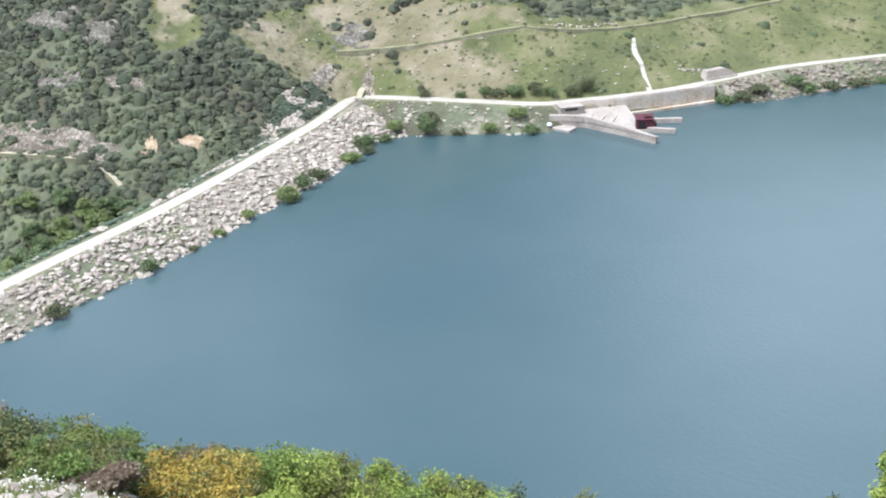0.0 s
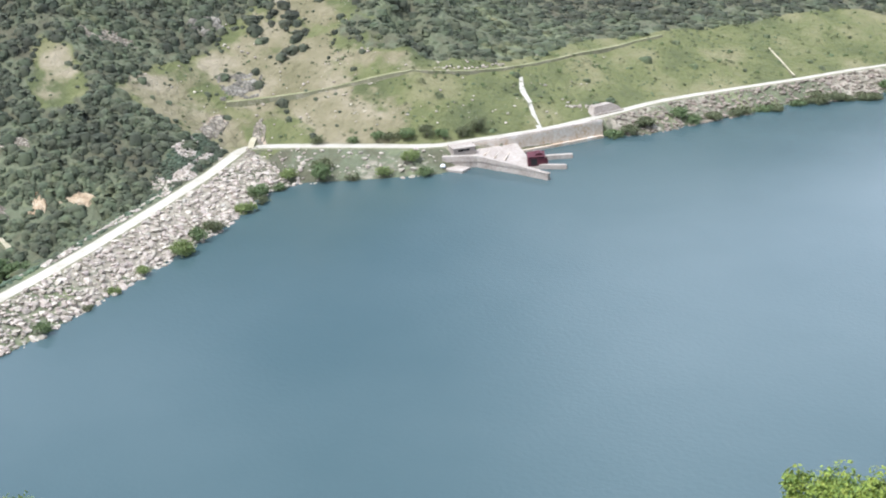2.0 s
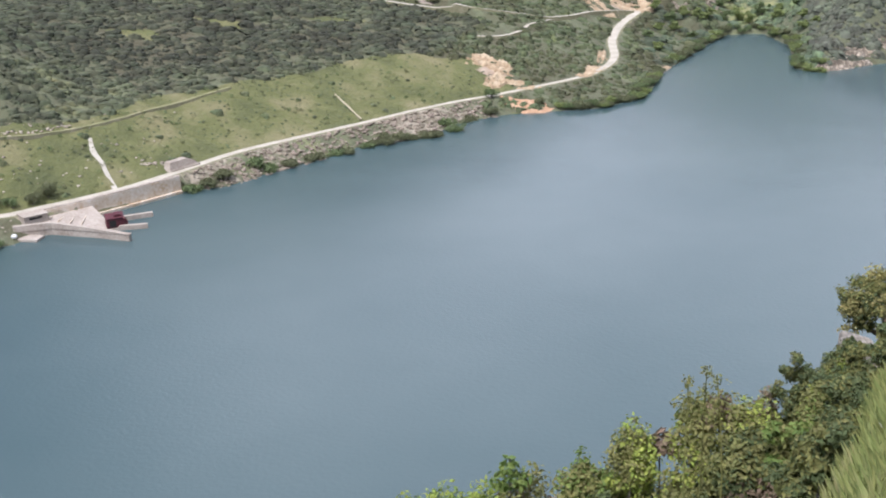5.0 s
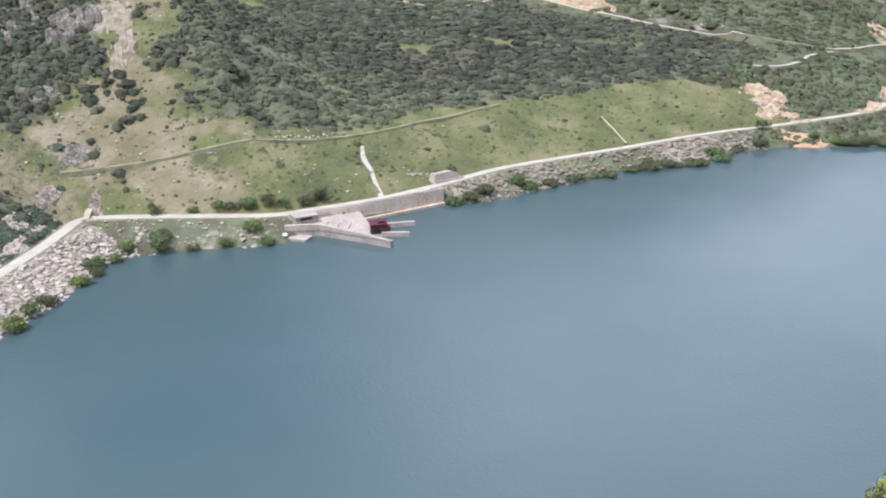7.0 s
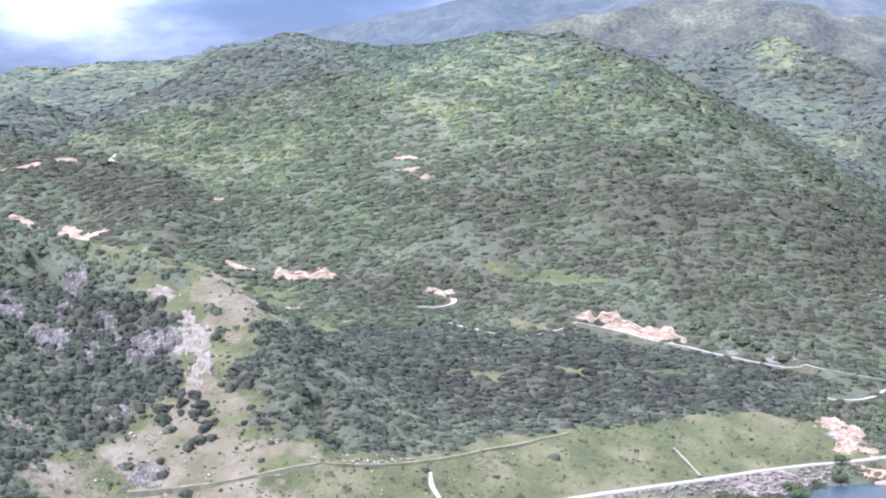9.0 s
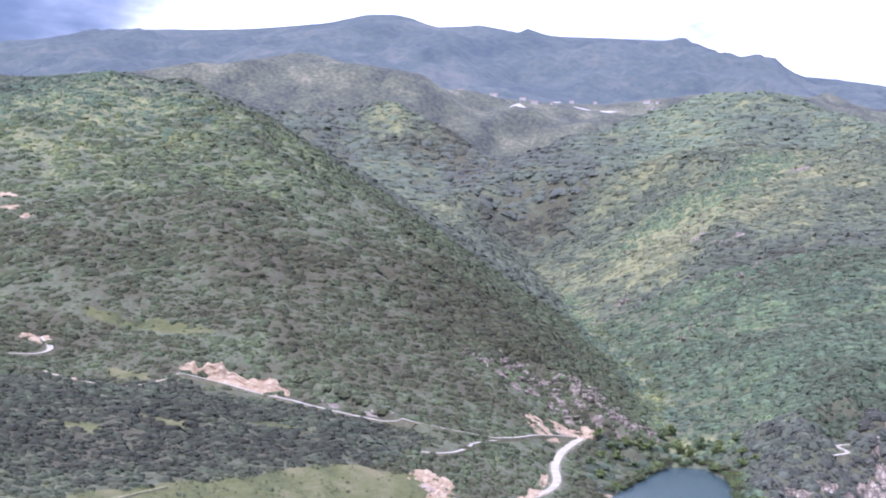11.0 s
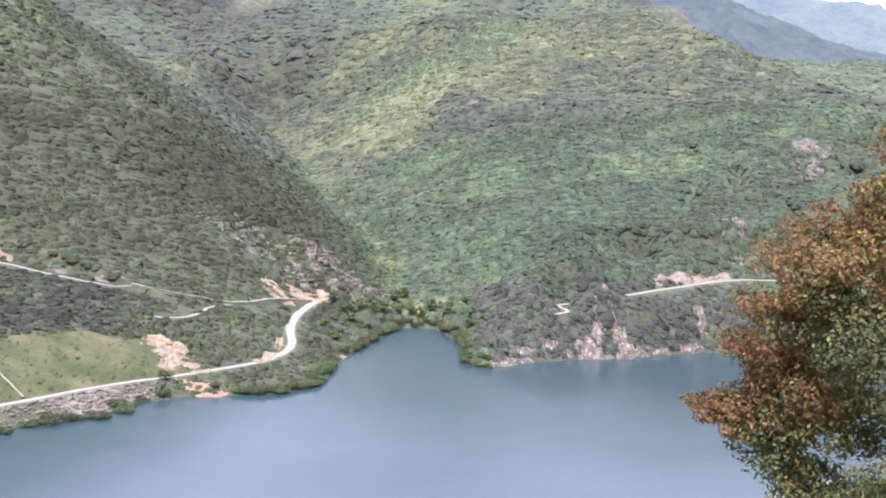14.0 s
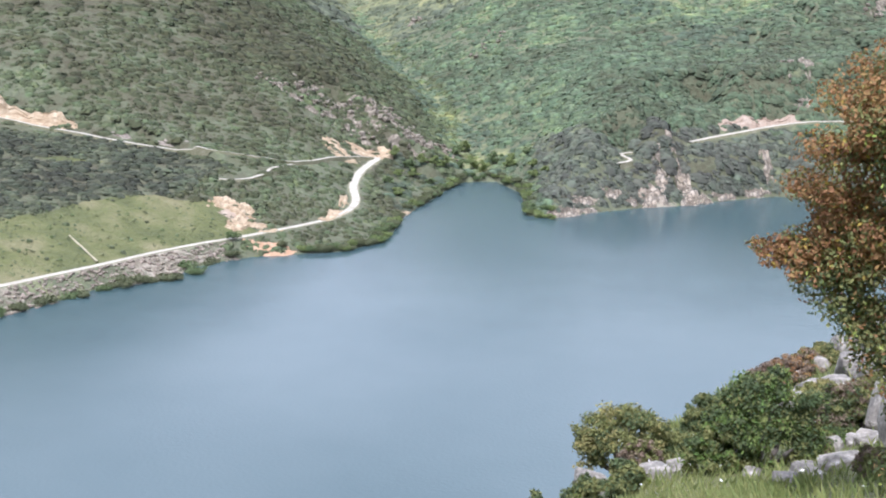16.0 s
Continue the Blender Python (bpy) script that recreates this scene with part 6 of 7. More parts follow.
zs = np.maximum(terrain(xs, ys), -0.3)
sizes_ = 0.32 + 0.75 * RNG.uniform(0, 1, len(xs)) ** 2.2
single = np.where((wh_ < 2.2) & (sizes_ > 0.50))[0][:300]
for i in single:
    ob = new("stone", meshes[i % 8])
    s_ = float(sizes_[i]) * 1.15
    ob.matrix_basis = Matrix.Translation((xs[i], ys[i], zs[i] + 0.12 * s_)) @ Euler((RNG.uniform(-0.5, 0.5), RNG.uniform(-0.5, 0.5), RNG.uniform(0, 6.28))).to_matrix().to_4x4() @ Matrix.Diagonal((s_ * RNG.uniform(0.8, 1.4), s_, s_ * RNG.uniform(0.5, 0.8), 1))
    at_home(ob, riprap)
rest = np.ones(len(xs), bool)
rest[single] = False
for far_side, mat in ((False, M_STONE), (True, M_STONE_GREY)):
    pick_ = rest & ((wh_ > 8.3) == far_side)
    ob = scatter("stones", np.column_stack([xs, ys, zs])[pick_], sizes_[pick_], mat, [lump(ICO1, 0.15) for _ in range(6)], 0.65, 0.3)
    tagged(at_home(ob, riprap), "heaped smaller grey-brown blocks" if far_side else "heaped smaller pale blocks", kind="stuff")
n_ = 9000
w_ = RNG.uniform(0.1, 4.6, n_)
i_ = w_.astype(int)
base_, nxt_ = np.array(ROAD)[i_], np.array(ROAD)[i_ + 1]
dir_ = (nxt_ - base_) / np.linalg.norm(nxt_ - base_, axis=1, keepdims=True)
off_ = 3.0 + 10.5 * RNG.uniform(0, 1, n_) ** 1.3
q_ = base_ + (nxt_ - base_) * (w_ - i_)[:, None] + np.column_stack([-dir_[:, 1], dir_[:, 0]]) * off_[:, None]
pick_ = fractal(q_[:, 0], q_[:, 1], 7, 3, 95) > np.where(np.abs(off_ - 6.2) < 0.9, -0.3, 0.16)
ob = scatter("stones", np.column_stack([q_, terrain(q_[:, 0], q_[:, 1])])[pick_], RNG.uniform(0.15, 0.55, pick_.sum()), M_STONE, [lump(ICO1, 0.15) for _ in range(4)], 0.65, 0.3)
tagged(at_home(ob, riprap), "pale stones along the dam's outer shoulder", kind="stuff")
tuft_ = ~pick_ & (off_ > 3.8)
q_ = q_[tuft_][:1500]
ob = scatter("shoulder_growth", np.column_stack([q_, terrain(q_[:, 0], q_[:, 1])]), RNG.uniform(0.3, 0.9, len(q_)), M_BRIGHT, SIMPLE, 0.6, 0.3)
toned(ob)
tagged(ob, "low green growth on the dam's outer shoulder", "plants", kind="stuff")
dots = RNG.uniform(0, 1, (900, 2))
fx_, fy_ = -285 + 125 * dots[:, 0], 270 + 120 * dots[:, 1]
g_ = cover(fx_, fy_)
ok_ = (g_[0] > 0.5) & (to_line(fx_, fy_, ROAD)[0] > 4) & (fractal(fx_, fy_, 14, 3, 97) > -0.1)
ob = scatter("field_stones", np.column_stack([fx_, fy_, terrain(fx_, fy_)])[ok_], 0.15 + 0.5 * RNG.uniform(0, 1, ok_.sum()) ** 2, M_STONE, [lump(ICO1, 0.12) for _ in range(3)], 0.6, 0.35)
tagged(ob, "pale stones scattered over the dry grass slope", "stones", kind="stuff")


# ---- the near slope under the view point
def polar(turn, far):
    a = radians(turn)
    return far * math.sin(a), far * math.cos(a)


def near_bush(name, turn, far, top, wide, mats, count, leaf, label, seed, stems=4, flat=1.0, category="bush", tufts=40, dome=False):
    """A leafy bush on the near slope; top: height of its crown."""
    rng = np.random.default_rng(seed)
    x, y = polar(turn, far)
    z = height(x, y)
    tall = max(0.24 if dome else 0.45, top - z)
    thing = tagged(empty(name, (x, y, z)), label, category)
    blobs = []
    for _ in range(13):
        u = rng.uniform(0.12, 0.86)
        w = wide * (0.44 - 0.26 * abs(u - 0.30))
        a, q = rng.uniform(0, 6.28), rng.uniform(0.1, 0.95)
        r = w * rng.uniform(0.24, 0.46)
        blobs.append((math.cos(a) * w * q, math.sin(a) * w * q, tall * u, r * 1.15, r * 1.15, max(0.5 * r, tall * rng.uniform(0.09, 0.17)) * flat))
    blobs.append((0, 0, tall * 0.78, wide * 0.22, wide * 0.22, tall * 0.20))
    if dome:        # one closed rounded crown, uneven in its outline
        blobs = []
        for j in range(34):
            up = (j + 0.5) / 34
            a, q = j * 2.39996 + rng.uniform(-0.3, 0.3), math.sqrt(max(0.0, 1 - up ** 2.2)) * rng.uniform(0.80, 1.06)
            r = wide * rng.uniform(0.09, 0.15)
            blobs.append((math.cos(a) * q * wide * 0.42, math.sin(a) * q * wide * 0.42, tall * (0.10 + 0.74 * up) * rng.uniform(0.92, 1.05), r, r, r * 0.85))
    masses = clumps(blobs, 5, 0.66)
    high = max(b[2] + b[5] * 0.8 for b in masses)
    for k, mat in enumerate(mats):
        n = int(count / len(mats))
        own = [b for i, b in enumerate(masses) if i % len(mats) == k or i % 5 == 0]
        p, d = crown_points(own, n, 0.35, tufts)
        p[:, 2] *= tall / high
        p[:, 2] = np.clip(p[:, 2], 0.03, None)
        v, f = leaves(p, d + (0, 0, 0.35), leaf, spread=0.75)
        mesh_ob("foliage", v, f, mat, thing)
    for _ in range(stems):
        bm = bmesh.new()
        b = blobs[rng.integers(0, len(blobs))]
        limb(bm, (rng.uniform(-0.08, 0.08), rng.uniform(-0.08, 0.08), -0.15), (b[0], b[1], b[2]), 0.035 + 0.012 * tall, 0.012, 6, 0.08, 4)
        part("stem", bm, M_BARK, thing)
    return thing


def crown_top(far, rise):
    return 110 + far * math.tan(radians(rise - 0.3))


# DA also puts shade into bushes labelled as shaded, by leaf colour
OL, GR, LI, GO, DA, BR, RU = M_LEAF_OLIVE, M_LEAF_GREEN, M_LEAF_LIME, M_LEAF_GOLD, M_LEAF_DARK, M_TWIG_BROWN, M_LEAF_RUST
WEST = [  # turn, distance, rise of the top, width, leaves, label
    (-60.2, 19.0, -28.2, 2.8, (OL, DA), "olive-green evergreen bush on the near slope"),
    (-58.2, 20.5, -29.0, 3.0, (GR, OL), "green evergreen bush on the near slope"),
    (-56.2, 18.5, -29.5, 2.6, (OL, GR), "olive-green bush with brownish tips"),
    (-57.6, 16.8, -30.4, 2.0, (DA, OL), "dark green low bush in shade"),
    (-54.8, 18.0, -30.4, 2.2, (OL, BR), "brown-tipped olive bush on the slope"),
    (-57.0, 15.6, -32.6, 1.2, (BR, BR), "purplish-brown twiggy low shrub"),
    (-52.9, 16.4, -31.2, 2.5, (GO, OL, GO), "golden-yellow flowering bush on the slope"),
    (-51.8, 20.0, -30.9, 2.2, (OL, BR), "brown-green bush below the slope's edge"),
    (-49.4, 20.5, -31.2, 1.2, (DA, DA), "small dark green bush behind others"),
    (-47.7, 17.4, -31.6, 2.5, (LI, GR), "bright lime-green leafy bush on the slope"),
    (-48.0, 15.4, -33.2, 1.3, (LI, LI), "yellow-green low shrub in front"),
    (-46.0, 17.6, -32.3, 2.3, (LI, OL), "lime-green leafy bush with pale tips"),
    (-44.6, 18.0, -32.6, 2.4, (LI, OL, GR), "olive-green bush with pale tips"),
    (-43.0, 17.4, -33.0, 2.2, (OL, LI), "yellow-green bush with brown tips"),
    (-39.8, 17.2, -33.6, 2.2, (LI, GR), "yellow-green low bush on the slope"),
    (-36.8, 17.0, -34.1, 1.8, (OL, LI), "pale green low bush on the slope"),
    (-50.4, 18.4, -31.6, 2.0, (GR, OL), "green bush behind the golden bush"),
    (-59.2, 16.0, -29.9, 1.9, (OL, GR), "olive-green bush at the edge of the meadow"),
    (-55.6, 16.4, -31.0, 1.9, (GR, DA), "green bush at the edge of the meadow"),
    (-41.4, 17.8, -33.3, 2.4, (OL, LI), "pale olive shrub on the slope"),
    (-38.2, 17.0, -33.8, 2.3, (LI, OL), "pale green low bush on the slope"),
    (-34.5, 19.0, -33.8, 1.0, (DA, DA), "small dark evergreen shrub at the edge"),
    (-31.4, 16.5, -34.4, 1.8, (OL, LI), "low olive shrub at the edge"),
    (-29.0, 16.5, -34.6, 1.4, (OL, LI), "low olive shrub at the edge"),
    (-17.6, 15.0, -33.2, 0.7, (DA, OL), "small dark shrub at the slope's edge"),
    (-16.6, 15.0, -33.5, 0.6, (OL, OL), "small olive shrub at the slope's edge"),
    (-61.6, 22.0, -26.9, 1.4, (BR, BR), "bare purplish-brown twiggy shrub on the edge"),
]
for k, (a, d, e, w, mats, label) in enumerate(WEST):
    near_bush("bush", a, d, crown_top(d, e), w * 1.15, mats, 9000 * w, 0.034, label, 400 + k)
MIDDLE = [
    (-15.2, 12.2, -32.6, 0.9, (LI, GR), "bright green leafy bush on the slope"),
    (-13.4, 12.0, -30.8, 1.3, (GR, LI), "bright green leafy bush on the slope"),
    (-11.2, 11.6, -30.4, 1.2, (GR, LI), "green bush with upright shoots above it"),
    (-8.2, 11.8, -30.2, 1.3, (OL, BR), "olive and grey-green bush on the slope"),
    (-5.4, 11.6, -29.2, 1.3, (GR, OL), "yellow-green leafy bush on the slope"),
    (-2.8, 11.2, -28.0, 1.3, (OL, LI), "yellow-green leafy bush with brown tips"),
    (-4.6, 10.4, -31.0, 1.1, (DA, OL), "shaded dark green bush on the slope"),
    (1.6, 11.2, -26.0, 2.0, (OL, OL, LI), "large rounded olive-green bush with dark stems"),
    (2.6, 10.4, -28.2, 1.6, (OL, DA), "brown-green bush with bare lower stems"),
    (6.4, 10.6, -28.2, 1.4, (OL, DA), "shaded dark green bush with brown stems"),
    (7.2, 9.2, -29.8, 1.2, (OL, DA), "dark green bush low on the slope"),
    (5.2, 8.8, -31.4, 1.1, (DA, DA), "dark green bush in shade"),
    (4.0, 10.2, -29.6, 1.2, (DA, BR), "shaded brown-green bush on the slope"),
    (6.3, 10.4, -27.0, 1.2, (OL, GR), "olive-green bush at the edge of the grass"),
    (7.8, 9.2, -27.4, 1.3, (OL, DA), "yellow-green bush at the edge of the grass"),
    (5.6, 12.8, -25.8, 1.2, (DA, OL), "dark grey-green bush on the slope"),
]
for k, (a, d, e, w, mats, label) in enumerate(MIDDLE):
    near_bush("bush", a, d, crown_top(d, e), w, mats, 8500 * w, 0.030, label, 440 + k, stems=5)
for k, (a, d, e, tall) in enumerate([(-9.2, 11.8, -29.3, 0.35), (1.6, 11.2, -26.2, 0.3), (0.8, 11.3, -26.5, 0.25), (-1.4, 11.6, -28.0, 0.25)]):
    x, y = polar(a, d)
    z = crown_top(d, e)
    thing = tagged(empty("leafy_shoot", (x, y, height(x, y))), "upright leafy shoot standing above the bushes", "shoot")
    h = z - height(x, y)
    bm = bmesh.new()
    limb(bm, (0, 0, -0.1), (0, 0, h), 0.02, 0.008, 6, 0.02, 4)
    part("stem", bm, M_BARK, thing)
    p, q = crown_points([(0, 0, h - tall * 0.3, 0.13, 0.13, tall * 0.35), (0.1, 0, h - tall * 0.75, 0.16, 0.16, tall * 0.3), (-0.1, 0.05, h - tall, 0.18, 0.18, tall * 0.3)], 240, 0.2)
    v, f = leaves(p, q, 0.05)
    mesh_ob("foliage", v, f, GR if k % 2 == 0 else BR, thing)
EAST = [  # as above, and whether the crown is one closed dome
    (9.5, 13.6, -19.7, 1.30, (OL, M_LEAF_BUD, OL, DA), "domed olive-yellow bush on the rocky slope", True),
    (10.3, 12.9, -21.3, 0.55, (BR, OL), "brown dry shrub before the domed bush", True),
    (12.4, 14.2, -21.4, 0.85, (OL, DA), "olive shrub between the domed bush and the green bush", True),
    (11.4, 13.6, -22.2, 0.6, (DA, OL), "dark shrub between the rocks", True),
    (13.4, 16.0, -19.0, 0.75, (DA, DA, OL), "grey-green shrub at the cliff edge", True),
    (16.1, 12.6, -17.7, 1.32, (GR, DA, OL, M_LEAF_GAP), "fresh green rounded bush, its shaded gaps put in as deep green leaves", True),
    (14.2, 12.4, -19.9, 0.8, (OL, GR, DA), "olive-green bush leaning on the green bush", True),
    (19.8, 14.6, -17.8, 0.95, (OL, BR, DA), "olive-brown bush among the rocks", True),
    (18.5, 13.2, -20.4, 0.5, (BR, OL), "grey-brown twiggy shrub beside the green bush", True),
    (19.2, 13.4, -20.2, 0.5, (DA, GR), "dark green low shrub behind pale rocks", True),
    (15.8, 20.2, -17.8, 0.6, (BR, BR), "bare purplish twiggy shrub on the ledge", True),
    (16.9, 19.6, -17.0, 0.95, (BR, BR, RU), "dry reddish-brown cushion shrub on rock", True),
    (17.9, 20.0, -16.6, 0.8, (BR, OL, BR, RU), "dry brown cushion shrub on rock", True),
    (18.7, 20.4, -16.3, 0.9, (OL, M_LEAF_BUD, DA), "yellow-green cushion shrub on rock", True),
    (19.6, 20.6, -16.0, 0.7, (OL, DA), "olive-green cushion shrub on rock", True),
    (18.6, 18.0, -18.0, 0.7, (OL, M_LEAF_BUD), "yellow-green cushion shrub on the slope", True),
    (20.9, 17.6, -18.4, 0.6, (OL, BR), "grey-brown low shrub among pale rocks", True),
    (7.7, 12.6, -24.0, 1.0, (DA, OL), "dark green bush beside the boulders", False),
    (7.7, 11.8, -23.3, 0.8, (DA, OL), "dark low shrub under the pale slab", True),
    (7.2, 11.6, -24.2, 0.6, (OL, DA, LI), "yellow-green low shrub in front of the slab", True),
    (9.8, 11.8, -24.2, 0.4, (OL, LI), "low yellow-green shrub in the grass", True),
    (5.4, 13.0, -24.0, 0.8, (OL, DA), "dark olive shrub beside the boulders", True),
    (9.4, 11.0, -26.2, 0.7, (OL, DA), "yellow-green bush at the edge of the grass", False),
    (8.3, 10.4, -27.6, 1.0, (OL, DA), "shaded olive bush at the edge of the grass", False),
    (6.6, 11.4, -25.2, 0.7, (OL, GR), "low olive shrub on the slope", False),
    (3.6, 13.0, -25.4, 0.7, (BR, OL), "low brown shrub at the edge", False),
    (21.3, 10.4, -22.0, 0.45, (BR, OL), "dry brown shrub in the grass", True),
]
for k, (a, d, e, w, mats, label, closed) in enumerate(EAST):
    near_bush("bush", a, d, crown_top(d, e - 0.4 * (not closed)), w, mats, 13000 * w, 0.024, label, 480 + k, stems=5, dome=closed)


# ---- near boulders
M_BOULDER = rock_material("weathered_boulder", [(0.20, 0.175, 0.145), (0.38, 0.345, 0.295), (0.62, 0.58, 0.51)], 3.4, 0.45, 0.8, 3.0)


def boulder(turn, far, size, seed, label="pale weathered limestone boulder", rise=0.25):
    x, y = polar(turn, far)
    rng = np.random.default_rng(seed)
    bm = bmesh.new()
    for q in rng.uniform(-1, 1, (26, 3)):
        q = q / max(np.abs(q).max(), 0.85 * np.linalg.norm(q) / 1.25)
        bm.verts.new(q * np.array(size) * rng.uniform(0.86, 1.0))
    hull = bmesh.ops.convex_hull(bm, input=bm.verts[:])
    bmesh.ops.delete(bm, geom=[g for g in hull["geom_interior"] if isinstance(g, bmesh.types.BMVert)], context="VERTS")
    bmesh.ops.bevel(bm, geom=bm.edges[:], offset=min(size) * 0.07, segments=1, affect="EDGES")
    ob = part("boulder", bm, M_BOULDER)
    ob.matrix_basis = Matrix.Translation((x, y, height(x, y) + size[2] * rise)) @ Matrix.Rotation(rng.uniform(-0.5, 0.5), 4, "Z")
    return tagged(ob, label, "boulder")


for k, (a, d, s) in enumerate([(7.0, 12.2, (0.30, 0.2, 0.16)), (6.2, 13.0, (0.22, 0.2, 0.14)), (17.4, 10.8, (0.16, 0.12, 0.10)), (18.4, 11.2, (0.20, 0.14, 0.13)), (19.8, 11.6, (0.24, 0.18, 0.14)),
                               (20.2, 19.0, (0.4, 0.3, 0.22)), (20.9, 18.2, (0.32, 0.28, 0.22)), (21.2, 20.5, (0.5, 0.4, 0.3)), (19.7, 20.6, (0.35, 0.3, 0.2)), (19.2, 18.4, (0.25, 0.2, 0.15)), (18.6, 17.4, (0.2, 0.2, 0.14)), (15.9, 19.6, (0.2, 0.18, 0.12)), (14.9, 19.2, (0.16, 0.16, 0.1)), (18.0, 18.4, (0.24, 0.2, 0.18)), (17.4, 16.8, (0.3, 0.25, 0.25)),
                               (22.6, 14.0, (0.5, 0.4, 0.4)), (23.4, 12.5, (0.5, 0.4, 0.4)), (4.0, 12.6, (0.2, 0.2, 0.15)), (9.9, 12.8, (0.24, 0.2, 0.16)), (11.0, 12.2, (0.2, 0.15, 0.14)), (-56.5, 21.0, (0.3, 0.3, 0.2)), (-55.8, 15.6, (0.25, 0.2, 0.12))]):
    boulder(a, d, s, 520 + k)
for k, (a, d, rise_, w, t) in enumerate([(8.1, 12.4, -23.0, 0.25, 0.2), (12.3, 12.8, -22.8, 0.23, 0.16), (18.1, 12.0, -22.0, 0.13, 0.10), (15.6, 11.9, -23.3, 0.10, 0.08),
                                       (19.4, 13.2, -20.6, 0.14, 0.12), (20.2, 13.4, -20.5, 0.17, 0.14), (21.2, 13.3, -20.1, 0.24, 0.18), (20.2, 20.6, -16.0, 0.22, 0.2), (20.8, 19.6, -16.8, 0.28, 0.2), (20.1, 19.0, -17.3, 0.22, 0.2), (16.2, 20.0, -18.2, 0.24, 0.16), (18.3, 19.8, -17.1, 0.14, 0.12), (21.6, 18.4, -17.6, 0.3, 0.24)]):
    x, y = polar(a, d)          # ledges of rock standing out of the slope
    boulder(a, d, (w, t, max(0.08, (110 + d * math.tan(radians(rise_)) - height(x, y)) / 1.1)), 560 + k, "pale weathered limestone ledge on the slope", 0.1)

# ---- the tree with rusty young leaves
tx, ty = polar(24.8, 9.0)
tz = height(tx, ty)
left_, away_ = np.array([-math.cos(radians(24.8)), math.sin(radians(24.8)), 0]), np.array([math.sin(radians(24.8)), math.cos(radians(24.8)), 0])
tree = tagged(empty("tree", (tx, ty, tz)), "small evergreen tree with rust-red young leaves and pale stems", "tree")


def in_tree(side, depth, z, r, squash=0.8):
    p = left_ * side + away_ * depth
    return (p[0], p[1], z - tz, r, r, r * squash)


upper = [in_tree(1.0, 0.1, 108.35, 0.42), in_tree(0.95, -0.2, 108.85, 0.46), in_tree(0.70, 0.1, 109.1, 0.48), in_tree(0.42, 0.0, 109.5, 0.42), in_tree(0.05, 0.2, 109.95, 0.45), in_tree(-0.4, 0.0, 110.3, 0.6), in_tree(0.25, -0.4, 109.2, 0.5),
         in_tree(-0.3, -0.3, 109.8, 0.7), in_tree(-1.0, 0.1, 110.1, 0.75), in_tree(1.44, 0.1, 107.98, 0.17), in_tree(0.78, 0.1, 108.3, 0.4), in_tree(1.15, 0.0, 107.93, 0.23), in_tree(0.92, 0.1, 107.95, 0.30), in_tree(1.3, -0.1, 107.93, 0.18), in_tree(1.12, 0.05, 108.08, 0.25), in_tree(0.84, 0.0, 108.12, 0.36), in_tree(0.6, 0.0, 108.0, 0.4)]
lower = [in_tree(0.9, 0.1, 108.0, 0.40), in_tree(0.45, 0.2, 107.95, 0.42), in_tree(0.35, -0.2, 108.6, 0.55), in_tree(-0.2, 0.2, 108.3, 0.6), in_tree(-0.7, 0.1, 109.0, 0.9), in_tree(0.15, 0.1, 107.3, 0.34), in_tree(-0.3, 0.1, 107.0, 0.5), in_tree(-0.9, 0.1, 107.7, 0.8),
         in_tree(0.55, 0.0, 109.0, 0.5), in_tree(0.42, 0.1, 106.9, 0.26), in_tree(0.2, -0.1, 106.5, 0.4), in_tree(-0.3, 0.0, 106.2, 0.5), in_tree(-0.6, -0.2, 107.0, 0.6), in_tree(0.0, -0.5, 107.2, 0.45), in_tree(-0.35, -0.55, 106.5, 0.55), in_tree(-0.8, -0.5, 105.9, 0.6), in_tree(-0.1, -0.4, 105.9, 0.35), in_tree(0.35, -0.3, 107.3, 0.36), in_tree(0.1, -0.45, 107.65, 0.4), in_tree(-0.3, -0.4, 107.4, 0.5), in_tree(-0.55, -0.45, 107.9, 0.5), in_tree(1.08, 0.0, 107.8, 0.24), in_tree(0.86, 0.0, 107.65, 0.28), in_tree(0.7, 0.1, 107.5, 0.3), in_tree(0.5, 0.0, 107.35, 0.32), in_tree(0.62, -0.1, 107.45, 0.3), in_tree(0.45, 0.2, 107.1, 0.36), in_tree(0.15, 0.0, 106.8, 0.42)]
upper, lower = clumps(upper, 11, 0.46), clumps(lower, 11, 0.46)
for name, blobs, n, mat in (("rusty_foliage", upper, 50000, RU), ("rusty_foliage", upper, 16000, OL), ("green_foliage", lower, 46000, OL), ("green_foliage", lower, 36000, M_LEAF_DARK), ("rusty_foliage", lower, 9000, RU), ("golden_foliage", upper, 3000, GO), ("golden_foliage", lower, 3500, LI)):
    p, d = crown_points([b for b in blobs if RNG.uniform() < 0.85], n, 0.30, 40)
    v, f = leaves(p, d + (0, 0, 0.4), 0.021, spread=0.8)
    mesh_ob(name, v, f, mat, tree)
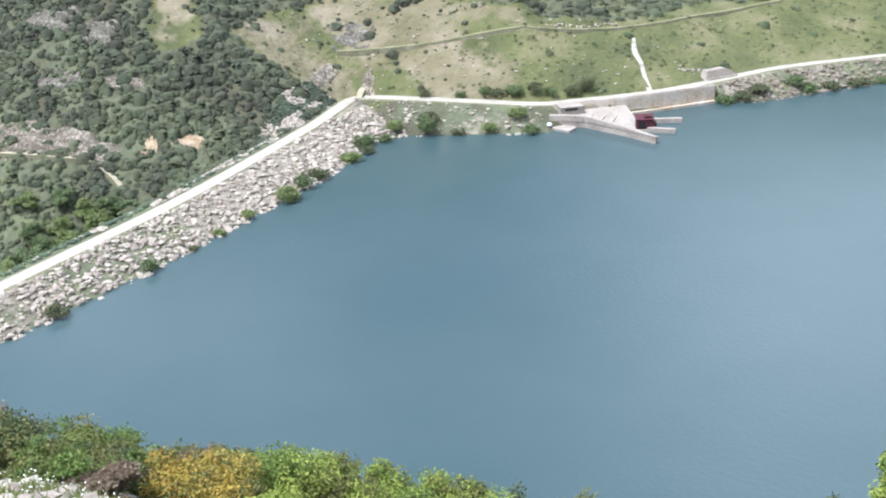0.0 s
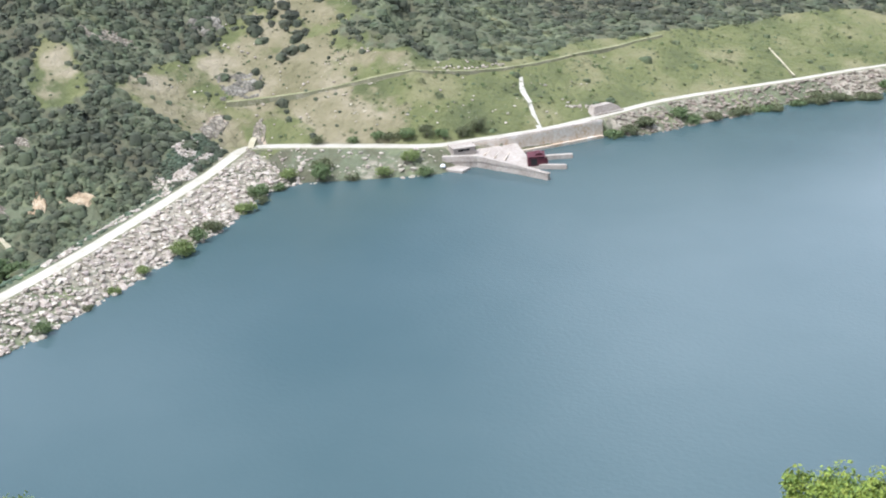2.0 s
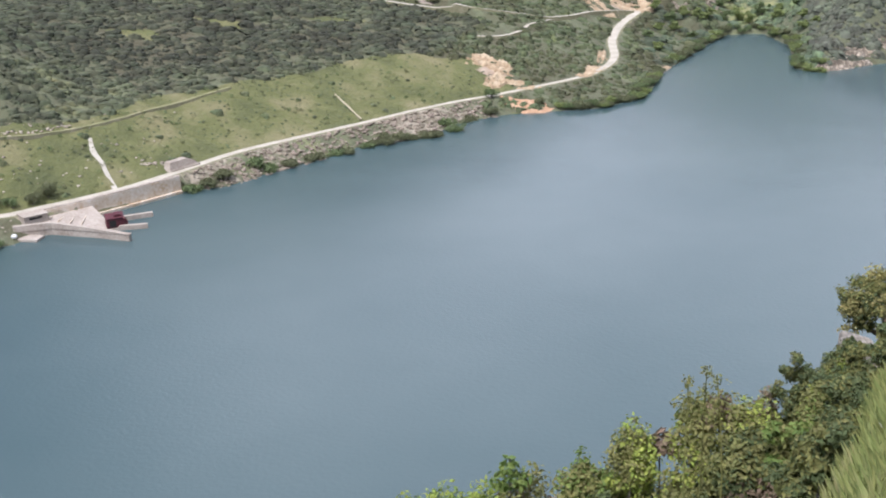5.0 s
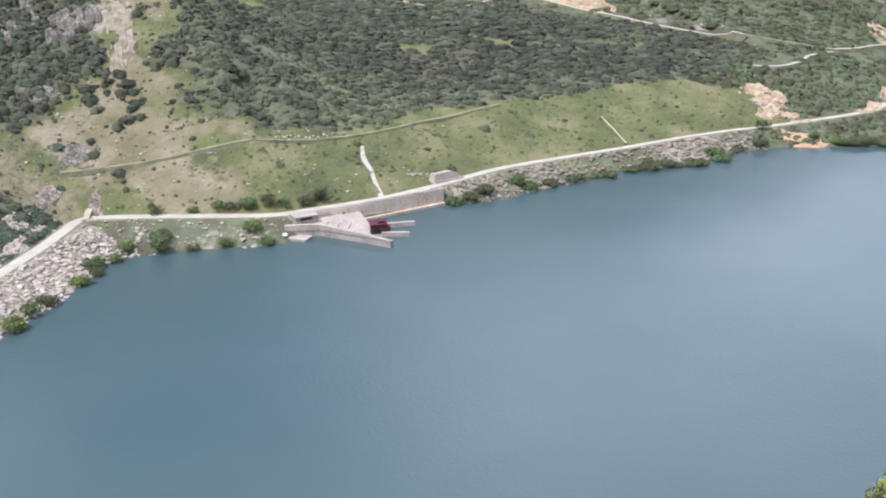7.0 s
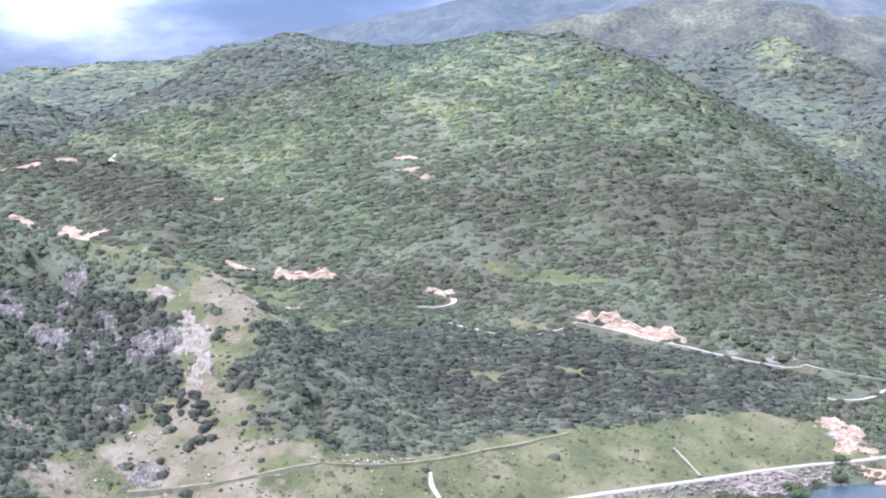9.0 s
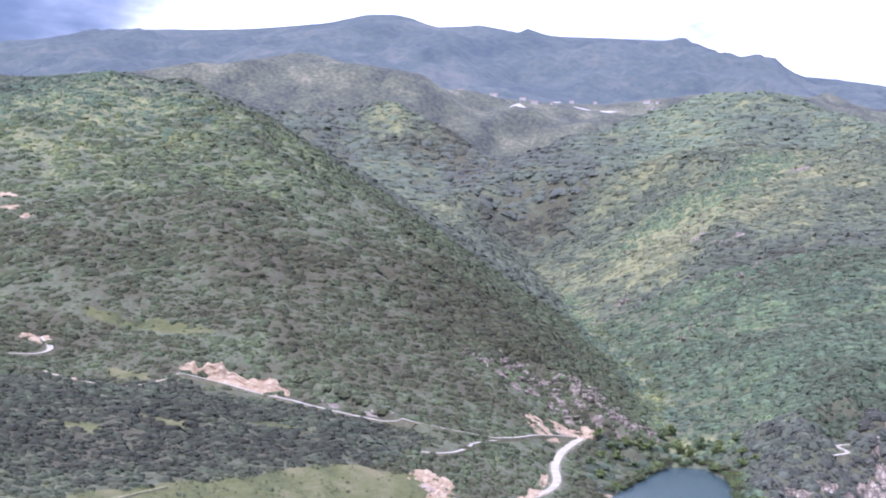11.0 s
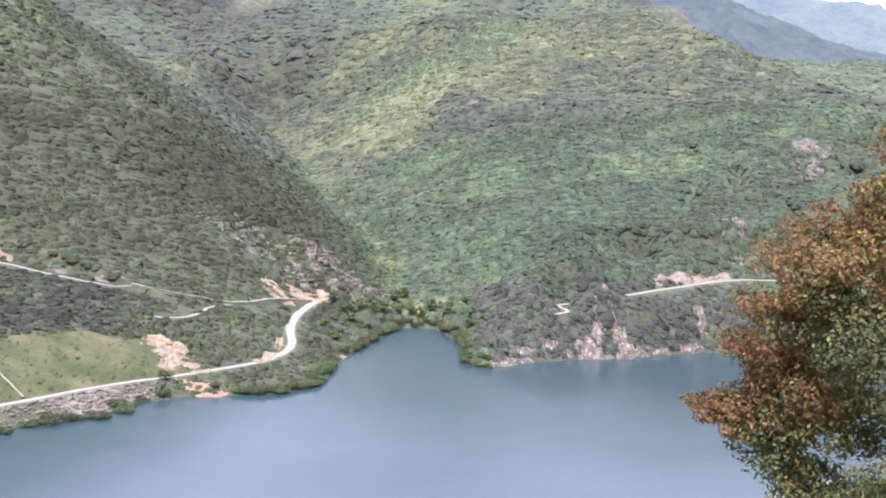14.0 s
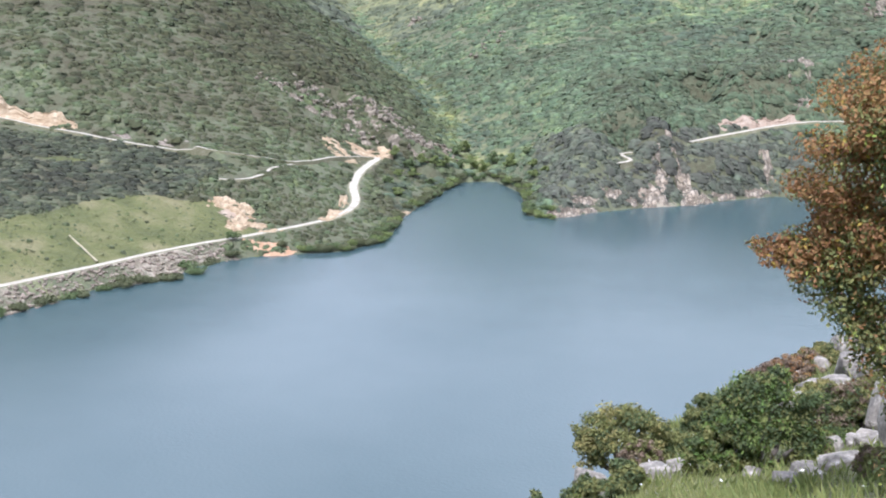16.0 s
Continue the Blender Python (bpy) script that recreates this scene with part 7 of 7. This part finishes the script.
for a, b, ra, rb in (((-0.45, 0.2, 0), (-0.40, 0.2, 107.9 - tz), 0.075, 0.05), ((-0.40, 0.2, 107.9 - tz), (0.75, 0.1, 109.2 - tz), 0.040, 0.010), ((-0.2, 0.1, 108.1 - tz), (1.15, 0.1, 108.3 - tz), 0.030, 0.008),
                     ((-0.7, 0.1, 0), (-0.5, 0.1, 108.4 - tz), 0.09, 0.06), ((-0.3, 0.1, 108.4 - tz), (-0.2, 0.1, 110.6 - tz), 0.05, 0.012), ((-0.2, 0.1, 108.0 - tz), (0.45, 0.0, 109.6 - tz), 0.04, 0.01), ((-0.25, 0.1, 108.2 - tz), (-1.0, 0.2, 109.8 - tz), 0.045, 0.012)):
    bm = bmesh.new()
    pa, pb = left_ * a[0] + away_ * a[1], left_ * b[0] + away_ * b[1]
    limb(bm, (pa[0], pa[1], a[2] - 0.05), (pb[0], pb[1], b[2]), ra, rb, 7, 0.05, 6)
    part("limb", bm, M_BARK, tree)

# ---- grass, flowers and dry stalks
n = 130000
rr, aa = np.sqrt(RNG.uniform(36, 21 ** 2, n)), np.radians(RNG.uniform(-66, 30, n))
bx, by = rr * np.sin(aa), rr * np.cos(aa)
tuft = 0.5 + 0.6 * fractal(bx, by, 1.4, 3, 91)
ok_ = (RNG.uniform(0, 1, n) < tuft) & ((rr > 9.5) | (aa > radians(8.5)) | (aa < radians(-50)))
rr, aa = np.concatenate([rr[ok_], RNG.uniform(3.6, 10.5, 15000)]), np.concatenate([aa[ok_], np.radians(RNG.uniform(3.5, 17, 15000))])
bx, by = rr * np.sin(aa), rr * np.cos(aa)
bz, n = terrain(bx, by), len(bx)
hh, ang = RNG.uniform(0.06, 0.21, n), RNG.uniform(0, 6.28, n)
lx, ly = np.cos(ang), np.sin(ang)
root = np.column_stack([bx, by, bz - 0.02])
wide_ = np.column_stack([-ly, lx, np.zeros(n)]) * 0.0065
tip = root + np.column_stack([lx * hh * 0.45, ly * hh * 0.45, hh])
mid_ = root + np.column_stack([lx * hh * 0.14, ly * hh * 0.14, hh * 0.55])
v = np.stack([root - wide_, root + wide_, mid_ + wide_ * 0.8, tip, mid_ - wide_ * 0.8], 1).reshape(-1, 3)
f = np.arange(n * 5).reshape(n, 5)
tagged(mesh_ob("meadow_grass", v, f, M_GRASS_NEAR), "rough green and straw grass on the near slope", "grass", kind="stuff")
n = 420
rr, aa = RNG.uniform(7, 20, n), np.radians(np.concatenate([-60 + RNG.normal(0, 3.2, n - 60), RNG.uniform(9, 28, 60)]))
p = np.column_stack([rr * np.sin(aa), rr * np.cos(aa), np.zeros(n)])
p[:, 2] = terrain(p[:, 0], p[:, 1]) + RNG.uniform(0.1, 0.32, n)
v, f = leaves(p, np.tile((0, 0, 1.0), (n, 1)), 0.020, spread=0.4)
tagged(mesh_ob("meadow_flowers", v, f, M_FLOWER), "small white wildflowers in the near grass", "flowers", kind="stuff")
for k, (a, d, e) in enumerate([(-0.2, 9.0, -25.4), (0.7, 9.2, -24.9), (1.2, 9.1, -25.3)]):
    x, y = polar(a, d)
    z0 = height(x, y)
    h = crown_top(d, e) - z0
    thing = tagged(empty("dry_stalk", (x, y, z0)), "tall pale-green flower stalk with fluffy heads", "stalk", "tall flower stalks")
    bm = bmesh.new()
    limb(bm, (0, 0, -0.05), (0.03, 0.02, h), 0.010, 0.005, 5, 0.03, 5)
    part("stem", bm, OL, thing)
    p, q = crown_points([(0.03, 0.02, h - 0.05, 0.05, 0.05, 0.06), (0.02, 0.0, h - 0.22, 0.06, 0.06, 0.06), (0, 0.01, h - 0.38, 0.06, 0.06, 0.05)], 130, 0.2)
    v, f = leaves(p, q, 0.018)
    tagged(mesh_ob("flower_head", v, f, OL, thing), kind="stuff")
n = 260
rr, aa = RNG.uniform(11, 19, n), np.radians(RNG.uniform(-64, -53, n))
bx, by = rr * np.sin(aa), rr * np.cos(aa)
ob = scatter("meadow_stones", np.column_stack([bx, by, terrain(bx, by)]), 0.05 + 0.16 * RNG.uniform(0, 1, n) ** 2, M_STONE, [lump(ICO1, 0.12) for _ in range(4)], 0.6, 0.35)
tagged(ob, "pale flat stones lying in the near meadow", "stones", kind="stuff")
